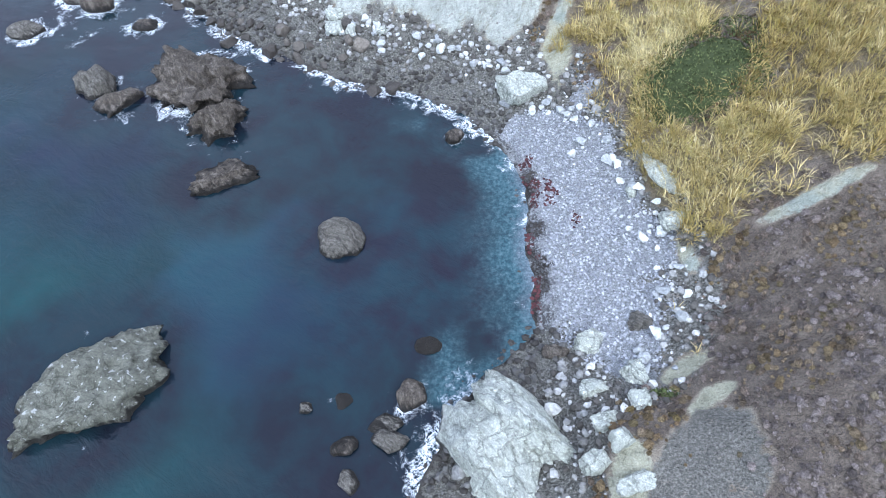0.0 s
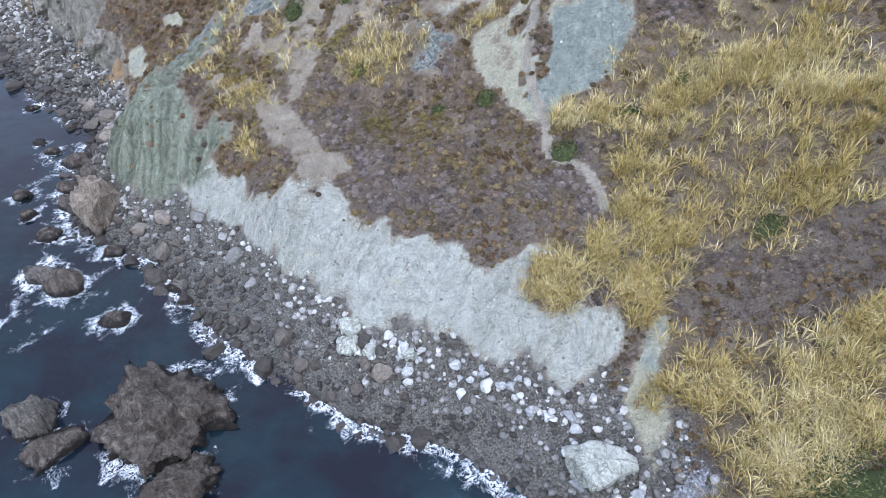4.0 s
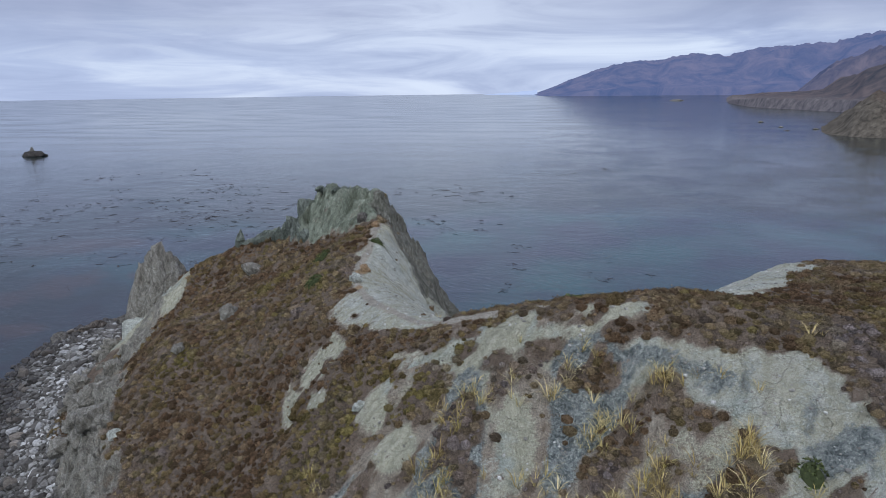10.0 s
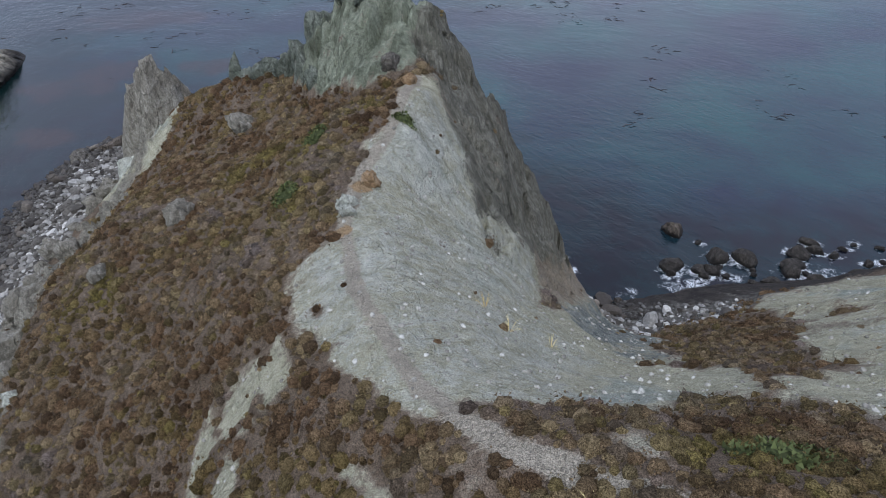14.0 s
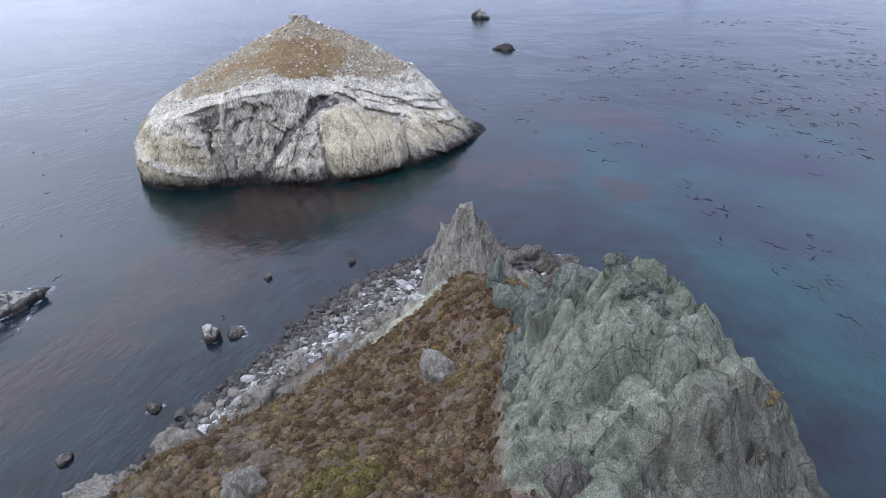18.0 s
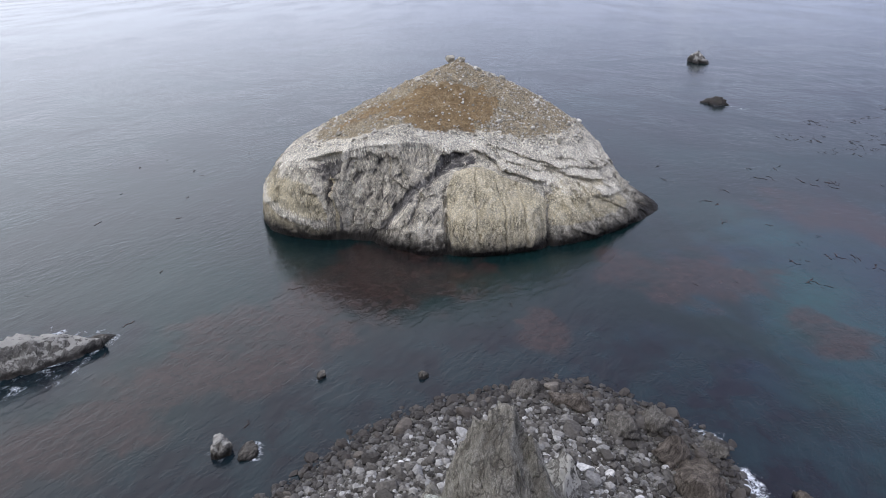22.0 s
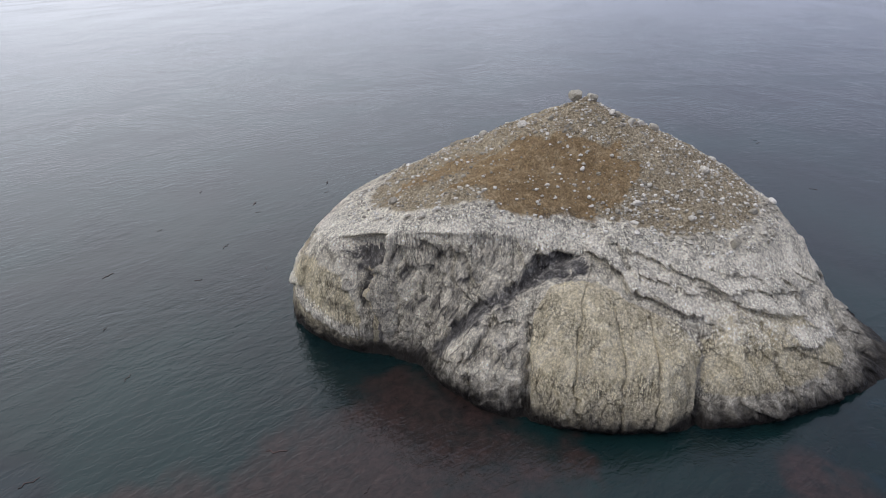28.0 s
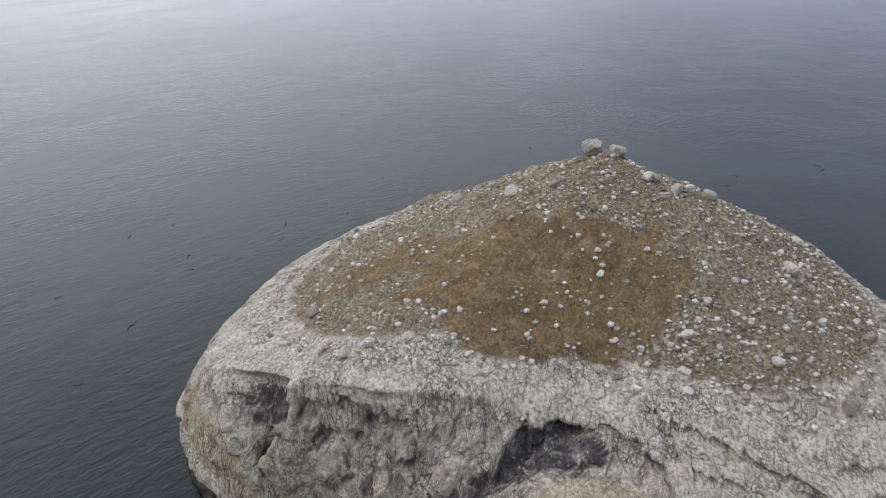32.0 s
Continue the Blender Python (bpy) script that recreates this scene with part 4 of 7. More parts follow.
def cover_maps():
    above = np.minimum(smooth(OFF, 7, 12), smooth(LZ, 5.0, 7.5))
    pale = np.maximum.reduce([blob(GX, GY, w) for w in (WHITE_CLIFF, CREST_CLAY, EAST_CLAY, SLOPE_CLAY, BROW_CLAY, SPUR_CLAY, COVE_CLAY)] + [area(GX, GY, [SCARP, WHITE_BAND, TEAL, TEAL_TAIL, EAST_RIDGE, SPUR_SCARP, *CREST]), 0.16 * area(GX, GY, [SADDLE_FALL])])
    crag_cover = WEST_CRAG
    chalk = np.maximum.reduce([blob(GX, GY, WHITE_CLIFF), area(GX, GY, [SCARP, WHITE_BAND]) * 0.42, area(GX, GY, [EAST_RIDGE, SPUR_SCARP]) * 0.46, 0.6 * blob(GX, GY, [(-50.5, 197, 2.5, 8, 10), CREST_CLAY[0]])])
    shale = np.maximum.reduce([blob(GX, GY, BLUE_SHALE), 0.75 * blob(GX, GY, [(-30, 204, 6, 12, 0)]), area(GX, GY, GREY_SHALE)])
    teal = area(GX, GY, [TEAL]) * 0.95
    gravel = area(GX, GY, [GRAVEL_BANK], 1.2)
    buff = blob(GX, GY, BUFF_EARTH)
    straw = np.maximum(blob(GX, GY, STRAW), blob(GX, GY, STRAW_BITS))
    track = np.zeros_like(GX)
    for line in TRACKS:
        track = np.maximum(track, 1 - smooth(to_line(GX, GY, line)[0], 0.3, 0.9))
    bare = np.maximum.reduce([pale, shale, buff, ROCKY, GREEN_CLIFF, track, crag_cover, gravel])
    patchy = blob(GX, GY, [(-30, 150, 10, 9, 0), (0, 128, 12, 12, 0), (-28, 163, 10, 5, 20), (-16, 150, 14, 8, 0)])
    bare_face = area(GX, GY, [[(-53, 199), (-54.5, 205), (-53, 210), (-50, 216), (-50, 236), (-36, 232), (-36, 200), (-43, 192)]], 1.0)
    scrub = above * (1 - bare_face) * (1 - smooth(bare, 0.15, 0.55)) * (1 - 0.75 * straw) * (1 - patchy * smooth(HOLES + (GULLY_RUN - 0.5) * 0.22, 0.44, 0.54) * 0.9)
    thin = area(GX, GY, [THIN], 3.0, 3.0)
    scrub = scrub * (1 - 0.85 * thin * (1 - smooth(fbm(GX * 0.3, GY * 0.3, GX * 0, 4, 79) + (GULLY_RUN - 0.5) * 0.3, 0.38, 0.54)))
    # islets of scrub that stand in the bare clay
    islet = np.maximum(smooth(SPOTTY, 0.58, 0.63) * area(GX, GY, [SCARP[6:15], TEAL_TAIL, SADDLE_FALL], 3.5), smooth(HOLES + (GULLY_RUN - 0.5) * 0.25, 0.58, 0.63) * area(GX, GY, [SCARP, *GREY_SHALE, WHITE_BAND])) * above
    scrub = np.maximum.reduce([scrub, islet * (1 - track), blob(GX, GY, CLUMPS, 0.5)])
    cobble = smooth(OFF, -9, -1) * (1 - smooth(LZ, 6.0, 9.0)) * (1 - np.maximum(pale, GREEN_CLIFF) * smooth(LZ, 3.5, 5.5))
    shingle = blob(GX, GY, [(16, 50, 6.5, 17, -5), (18, 36, 7.5, 10, 0), (12, 62, 6, 7, 0), (22, 44, 6, 11, 0)])
    cove_wet = (1 - smooth(OFF + (SPOTTY - 0.5) * 8, 0.2, 1.2)) * (1 - smooth(GY, 56, 64)) * smooth(GX, -4, 4)
    return {"thin": thin, "pale": np.maximum.reduce([pale, 0.55 * patchy * smooth(HOLES, 0.47, 0.56), 0.24 * thin]), "chalk": chalk, "crag": crag_cover, "bare": np.maximum.reduce([crag_cover, ROCKY, GREEN_CLIFF, pale, shale]), "stain": blob(GX, GY, [(-52.8, 188.8, 1.0, 0.8, 0), (-51, 182.5, 0.8, 0.6, 0), (-86, 158, 2, 3, 0), (-74, 147, 3, 2, 0)]), "shale": shale, "teal": teal, "gravel": gravel, "green": np.maximum(PEAK_MASK, GREEN_CLIFF), "gully": GULLY_RUN, "streaky": area(GX, GY, [SCARP, WHITE_BAND, *GREY_SHALE], 2.2, 2.0), "darkrock": np.maximum(0.3 * DARK_FACE, 0.9 * area(GX, GY, [DARK_SIDE], 1.6, 1.2)), "straw": straw * 0.9, "scrub": scrub,
            "cobble": cobble, "shingle": shingle * cobble, "track": track, "wet": np.maximum.reduce([cove_wet, 1 - smooth(OFF, -1.0, 1.0), blob(GX, GY, [(-10, 248, 62, 16, 20)], 0.3) * (1 - smooth(OFF, 10, 20))]), "above": above}


def downhill(z, speck, steps=11):
    """Streaks that run down the slope: speckle smeared along the fall of the land."""
    nx, ny = z.shape
    fx, fy = -np.gradient(z, gx, axis=0), -np.gradient(z, gy, axis=1)
    mag = np.hypot(fx, fy) + 1e-6
    fx, fy = fx / mag, fy / mag
    total = speck.copy()
    for sign in (1, -1):
        u, v = np.meshgrid(np.arange(nx, dtype=float), np.arange(ny, dtype=float), indexing="ij")
        for _ in range(steps):
            i, j = np.clip(np.rint(u).astype(int), 0, nx - 1), np.clip(np.rint(v).astype(int), 0, ny - 1)
            u, v = u + sign * fx[i, j], v + sign * fy[i, j]
            total += speck[np.clip(np.rint(u).astype(int), 0, nx - 1), np.clip(np.rint(v).astype(int), 0, ny - 1)]
    total = (total - total.mean()) / (total.std() + 1e-9)
    return np.clip(0.5 + 0.22 * total, 0, 1)


FALL = bare_height(GX, GY)[0] + (lump - 0.5) * 2.2
RUN = downhill(FALL, np.random.default_rng(12).random(FALL.shape))
GULLY_RUN = downhill(FALL, fbm(GX * 0.62, GY * 0.62, GX * 0, 2, 36), 13)
SLOPE_WEAR = (1 - 0.75 * np.maximum(blob(GX, GY, EAST_CLAY), area(GX, GY, [EAST_RIDGE, SPUR_SCARP]))) * dry * smooth(STEEP, 0.3, 0.9) * smooth(LZ, 5, 9)
LZ = LZ + SLOPE_WEAR * ((RUN - 0.5) * 0.45 + (GULLY_RUN - 0.5) * 1.3)
COVER = cover_maps()
COVER["run"] = RUN
near = (OFF[:-1, :-1] > -14) | (OFF[1:, 1:] > -14)
ground = new("ground", mesh_of("ground", np.stack([GX, GY, LZ], -1).reshape(-1, 3), grid_faces(len(gx), len(gy), near), MAT_GROUND, COVER))
tagged(ground, "steep coastal headland of pale clay, brown scrub and straw grass", "headland", kind="structure")


def sample(field, x, y):
    """A field of the ground's grid at arrays of places."""
    x, y = np.asarray(x, float), np.asarray(y, float)
    i, j = np.clip(np.searchsorted(gx, x) - 1, 0, len(gx) - 2), np.clip(np.searchsorted(gy, y) - 1, 0, len(gy) - 2)
    u, v = np.clip((x - gx[i]) / (gx[i + 1] - gx[i]), 0, 1), np.clip((y - gy[j]) / (gy[j + 1] - gy[j]), 0, 1)
    return field[i, j] * (1 - u) * (1 - v) + field[i + 1, j] * u * (1 - v) + field[i, j + 1] * (1 - u) * v + field[i + 1, j + 1] * u * v


def land_at(x, y):
    return sample(LZ, x, y)


# ---- the sea stack ----
STACK = (-262.0, 221.0)
# bearing, then distance and height at the water, half-way up the wall and at the lip
STACK_RING = [(-66, 63.5, 61, 9, 55, 17.5), (-53, 60, 59, 9, 53.5, 21), (-46, 54, 54.5, 11, 50, 22.5), (-33, 46, 44, 14, 44, 26), (-15, 49.4, 46, 8, 34, 25.5), (0, 49.4, 45.5, 8, 30, 24.5), (25, 49.6, 45, 9, 33, 20.5),
              (40, 52.4, 47, 8, 36, 18.5), (56, 55.6, 50, 7, 40, 17.5), (74, 63.8, 52, 6, 42, 16.5), (98, 50, 46, 8, 42, 18.5), (140, 42, 40, 10, 34, 20), (180, 40, 39, 12, 33, 24), (220, 43, 41, 12, 36, 24), (260, 52, 50, 11, 46, 20), (284, 60, 59, 9, 54, 17.5)]


def ring_at(th):
    """The five numbers of the ring at arrays of bearings in degrees, smoothly joined."""
    r = np.array(STACK_RING, float)
    ang = np.r_[r[:, 0] - 360, r[:, 0], r[:, 0] + 360]
    out = []
    for k in range(1, 6):
        v = np.tile(r[:, k], 3)
        soft = [np.interp(th + d, ang, v) for d in (-8, -5, -2.5, 0, 2.5, 5, 8)]
        out.append(sum(w * a for w, a in zip((1, 2, 3, 4, 3, 2, 1), soft)) / 16)
    return out


ns = 270
turn_at = np.r_[np.linspace(-180, -112, 80, endpoint=False), np.linspace(-112, 112, 960, endpoint=False), np.linspace(112, 180, 80, endpoint=False)]
nt = len(turn_at)
TH, SS = np.meshgrid(turn_at, np.linspace(0, 1, ns), indexing="ij")
r0, r1, z1, r2, z2 = ring_at(TH)
climb = np.clip((SS - 0.32) / 0.23, 0, 1)
crest = np.clip((SS - 0.55) / 0.45, 0, 1)
RAD = np.select([SS < 0.10, SS < 0.32, SS < 0.55], [r0, r0 + (r1 - r0) * (SS - 0.10) / 0.22, r1 + (r2 - r1) * climb], r2 * (1 - crest))
HIGH = np.select([SS < 0.10, SS < 0.32, SS < 0.55], [-4 + 4 * SS / 0.10, z1 * (SS - 0.10) / 0.22, z1 + (z2 - z1) * climb ** 0.8], z2 + (42.0 - z2) * crest ** (0.95 - 0.13 * smooth(TH, 30, 60) * (1 - smooth(TH, 110, 140))))
COS, SIN = np.cos(np.radians(TH)), np.sin(np.radians(TH))
PX, PY = STACK[0] + RAD * COS, STACK[1] + RAD * SIN
wall = smooth(SS, 0.06, 0.16) * (1 - smooth(SS, 0.545, 0.60))
# the wall unrolled: metres along it and metres up
AL, UP = TH * 0.75, HIGH.copy()


def on_wall(line):
    """A line of bearing and height, unrolled like the wall."""
    return [(a * 0.75, b) for a, b in line]


def over(line, wobble=0.5):
    """Height above a ledge line, and how far along the line a place lies within its ends."""
    line = np.array(on_wall(line), float)
    zl = np.interp(AL, line[:, 0], line[:, 1]) + (fbm(AL * 0.55, UP * 0, AL * 0, 4, 163, True) - 0.6) * 2 * wobble
    ends = smooth(AL, line[0, 0] - 1.5, line[0, 0] + 1.5) * (1 - smooth(AL, line[-1, 0] - 1.5, line[-1, 0] + 1.5))
    return UP - zl, ends


fold = fbm(PX * 0.06, PY * 0.06, HIGH * 0.05, 4, 41) - 0.5
edge = fbm(PX * 0.16, PY * 0.16, HIGH * 0.10, 5, 55, True) - 0.62
grain = fbm(PX * 0.7, PY * 0.7, HIGH * 0.35, 4, 57, True) - 0.62
sway = AL + (fbm(AL * 0.2, UP * 0.2, AL * 0, 3, 59) - 0.5) * 5
flute = fbm(sway * 0.8, UP * 0.07, AL * 0, 4, 58, True) - 0.6
front = np.abs(TH) < 116
chips, slivers = np.zeros_like(TH), np.zeros_like(TH)
fa, fu = (AL + 0.35 * UP)[front], UP[front]
chips[front] = blocks(fa * 0.34, fu * 0.26, fu * 0, 320)
slivers[front] = blocks(fa * 1.1, fu * 0.55, fu * 0, 330)
# the swelling cream slab, the shelf beside it, the ramp, the tower and the hollow under the lip
SLAB = on_wall([(-6, 15.5), (-3.5, 18.6), (3, 19.6), (9, 19.4), (15, 17.4), (26.5, 14), (30, 11.2), (28.5, 8), (25, -3), (-3, -3), (-5, 9.4)])
SHELF = on_wall([(31.5, 10), (35, 14.6), (46, 15.4), (57, 12.5), (64, 7), (66, 2), (62, -3), (27, -3), (29.5, 7)])
RAMP = on_wall([(-18.5, 13.8), (-8, 16.4), (-6, 10), (-5, -3), (-30, -3), (-27, 4.5), (-22.5, 9.6)])
TOWER = on_wall([(-54.5, 23), (-50, 19.5), (-48, 17.8), (-44.8, 12), (-42.8, 6), (-42, -3), (-110, -3), (-110, 24)])
FACET = on_wall([(-46, 17), (-43.2, 16.5), (-42, 10), (-41.6, -3), (-41.9, -3), (-43, 8)])
HOLLOW = on_wall([(-50, 20.6), (-48, 23), (-40, 25.6), (-33, 26.2), (-24, 25.8), (-15, 25.4), (-8, 24.2), (0, 22.8), (6, 22), (1, 20), (-4, 19.4), (-8, 16.6), (-18, 14), (-22.5, 9.8), (-27, 4.5), (-31, -3), (-41, -3), (-41.4, 10), (-43, 17)])
NICHE = on_wall([(-53, 21.2), (-48, 23), (-41.2, 24.2), (-42.4, 17), (-43.4, 12), (-42.4, 3), (-44.6, 11), (-47.6, 17)])
CAVE = on_wall([(-10, 22.6), (-4, 22.8), (4.5, 22), (4, 20.4), (-1, 19.6), (-7, 18.4), (-12, 18.6)])
slab_in, shelf_in, ramp_in, tower_in, facet_in, hollow_in, cave_in, niche_in = (within(AL, UP, w, r) for w, r in ((SLAB, 0.5), (SHELF, 0.8), (RAMP, 0.7), (TOWER, 0.35), (FACET, 0.3), (HOLLOW, 0.4), (CAVE, 0.5), (NICHE, 0.25)))
niche = smooth(niche_in, -0.1, 0.9)
slab, shelf = smooth(slab_in, -0.2, 0.4), smooth(shelf_in, -0.3, 0.6)
hollow = smooth(hollow_in, -0.2, 1.4)
push = fold * 2.6 + edge * 0.9 * (1 - 0.5 * slab) + grain * 0.6 * (1 - 0.5 * slab) + chips * 1.1 * (1 - 0.75 * slab) + slivers * 0.32 + flute * (0.55 + 0.5 * slab)
push = push + slab * 1.1 + 2.0 * smooth(slab_in, 0, 5) + shelf * 0.6 + 1.4 * smooth(shelf_in, 0, 4.5) + 0.8 * smooth(ramp_in, -0.2, 0.5) + 0.9 * smooth(ramp_in, 0, 4)
DIAG = [(4.5, 21), (-7.5, 19.4), (-18, 14.4), (-22.5, 10), (-27.5, 4.8)]
band = np.exp(-(to_line(AL, UP, on_wall(DIAG))[0] / 1.5) ** 2)
push = push + 0.8 * smooth(tower_in, -0.1, 0.4) - 0.9 * band - 2.6 * niche + 1.0 * np.exp(-(to_line(AL, UP, on_wall([(-40.6, 24), (-41.2, 14), (-41.4, -2)]))[0] / 0.8) ** 2)
push = push - 0.9 * hollow - 0.5 * smooth(hollow_in, 1, 5) - 1.2 * smooth(cave_in, -0.2, 1.4) + 0.7 * smooth(facet_in, -0.3, 0.3)
# the groove that parts the tower from the hollow, the crease beside the facet, and the clefts
groove = np.exp(-((tower_in + 0.55) / 0.7) ** 2) * (AL > -45) * (UP < 21)
cleft = np.zeros_like(AL)
for line, wide in (([(-6.4, 13), (-5.6, 6), (-5, -3)], 0.5), ([(31.4, 11), (29, 7), (26, -3)], 0.75), ([(-39.2, 22), (-39.4, 14), (-39.2, -3)], 0.4), ([(72, 15), (70.5, 8), (69, 1)], 0.8), ([(5, 18), (4, 10), (5.5, -1)], 0.16), ([(12, 17), (13.5, 9), (12.5, -1)], 0.16), ([(20, 15), (19.5, 7), (17.5, -1)], 0.2), ([(-29, 25), (-27, 17), (-20, 14)], 0.3), ([(-14, 14), (-17, 7), (-16, -1)], 0.3), ([(46, 14), (44, 8), (46, -1)], 0.35)):
    away = to_line(AL + (fbm(AL * 0.7, UP * 0.7, AL * 0, 3, 171) - 0.5) * 1.6, UP, on_wall(line))[0]
    cleft = np.maximum(cleft, np.exp(-(away / wide) ** 2) * min(1.0, 0.35 + wide))
push = push - 1.2 * groove - 1.6 * cleft
# ledges that hang over like brows, white on top and streaked below
guano = np.zeros_like(AL)
for line, out, wob in (([(6, 22.6), (11, 22), (15.5, 20), (17, 18.4), (26, 16), (33, 14.8)], 1.5, 0.5), ([(12, 24), (24.5, 21.4), (33, 19.8), (38.5, 18), (42, 15.8), (51, 13.2), (60, 11.5)], 1.3, 0.7), ([(18, 20.4), (26, 18.6), (34, 17.2)], 0.9, 0.6), ([(36, 17.4), (48, 16.6), (60, 14.4), (70, 13)], 0.9, 0.7), ([(8, 24.4), (16, 24.3), (26, 22.8), (40, 19.8), (54, 17.6)], 0.7, 0.8), ([(50, 9.5), (62, 7.5), (70, 6)], 0.8, 0.6), ([(-72, 10), (-60, 7), (-50, 4.4), (-44, 3.4)], 0.5, 0.5)):
    h, ends = over(line, wob)
    push = push + ends * out * (smooth(h, -0.22, 0.12) * (1 - smooth(h, 0.4, 3.4)) - 0.45 * (1 - smooth(h, -0.3, -0.1)) * smooth(h, -2.2, -0.3))
    guano = np.maximum(guano, 0.85 * ends * smooth(h, -1.3, 0.3) * (1 - smooth(h, 1.2, 3.6)))
h, ends = UP - z2 + (fbm(AL * 0.4, UP * 0, AL * 0, 4, 165) - 0.5) * 1.2, smooth(TH, -80, -66) * (1 - smooth(TH, 2, 12))
guano = np.maximum(guano, ends * smooth(h, -3.4, 0.1) * (1 - smooth(h, 1.8 + 2.0 * (1 - smooth(TH, -40, -20)), 4.2 + 2.5 * (1 - smooth(TH, -40, -20)))))
guano = np.maximum(guano, 0.5 * smooth(TH, 18, 34) * (1 - smooth(TH, 78, 96)) * smooth(UP, 8, 14) * (1 - smooth(SS, 0.56, 0.62)))
calm = 1 - 0.7 * smooth(SS, 0.50, 0.545) * (1 - smooth(SS, 0.60, 0.66))
push = push - (1 - calm) * (chips * 1.1 + slivers * 0.32 + grain * 0.6 + edge * 0.7)
push = wall * push + (1 - wall) * (edge * 1.0 + grain * 0.5)
PX, PY = PX + push * COS, PY + push * SIN
HIGH = HIGH + smooth(SS, 0.5, 0.62) * (1 - smooth(SS, 0.97, 1)) * ((fbm(PX * 0.12, PY * 0.12, PX * 0, 4, 71) - 0.5) * 2.5 + (fbm(PX * 0.7, PY * 0.7, PX * 0, 3, 72) - 0.5) * 0.8 + (fbm(PX * 2.0, PY * 2.0, PX * 0, 3, 73) - 0.5) * 0.35)
EARTH = [(-231.5, 209), (-231, 215), (-234, 220), (-236.5, 224.6), (-242, 229), (-248.6, 231.5), (-253.5, 227.5), (-251.5, 222), (-251, 216), (-249.5, 208), (-244, 201), (-236.5, 197.5), (-236, 204)]
EARTH_WEST = [(-249, 205), (-243, 199), (-238, 190), (-241, 184), (-247, 186), (-252, 197)]
STACK_COVER = {"cream": np.maximum.reduce([slab, 0.75 * shelf * smooth(UP, 3, 6), 0.7 * smooth(tower_in, 0, 1.2) * (1 - smooth(UP, 14, 19)), 0.8 * smooth(facet_in, -0.3, 0.3)]), "guano": guano,
               # this mask darkens cave, groove, niche and band, painting shade over the hollow's grey
               "slate_shade": np.maximum.reduce([0.36 * hollow, 0.9 * smooth(cave_in, -0.5, 1.2), 0.9 * groove, 0.95 * niche, 0.9 * band, 0.35 * smooth(ramp_in, 0, 2) * smooth(UP, 4, 8)]), "gravel": smooth(SS, 0.60, 0.66),
               "earth": smooth(SS, 0.57, 0.62) * np.maximum(area(PX, PY, [EARTH], 2.6, 1.6), 0.7 * area(PX, PY, [EARTH_WEST], 3.0, 2.5))}
idx = np.arange(nt * ns).reshape(nt, ns)
nxt = np.roll(idx, -1, axis=0)
faces = np.stack([idx[:, :-1], nxt[:, :-1], nxt[:, 1:], idx[:, 1:]], -1).reshape(-1, 4)
island = new("rock_island", None)
island.matrix_world = pose(STACK[0], STACK[1], 0)
tagged(island, "pyramid-shaped grey and cream sea stack with guano-white lip", "sea stack")
points = np.stack([PX - STACK[0], PY - STACK[1], HIGH], -1).reshape(-1, 3)
mid_s, mid_slab = SS.ravel()[faces].mean(1), slab.ravel()[faces].mean(1)
kind_of = np.where(mid_s > 0.60, 2, np.where((mid_slab > 0.55) & (mid_s < 0.5), 1, 0))
for k, (name, text) in enumerate([("cliff_wall", ""), ("cream_slab", "smooth cream-coloured slab"), ("summit_slope", "stony brown earth slope")]):
    some = faces[kind_of == k]
    used, again = np.unique(some, return_inverse=True)
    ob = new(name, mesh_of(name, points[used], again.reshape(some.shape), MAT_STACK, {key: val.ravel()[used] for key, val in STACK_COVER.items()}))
    ob.parent = island
    tagged(ob, text)


# ---- rocks ----
def ball(sub):
    bm = bmesh.new()
    bmesh.ops.create_icosphere(bm, subdivisions=sub, radius=1.0)
    v = np.array([p.co[:] for p in bm.verts])
    f = np.array([[p.index for p in face.verts] for face in bm.faces])
    bm.free()
    return v, f


BALLS = {k: ball(k) for k in (1, 2, 3, 4, 5, 6)}


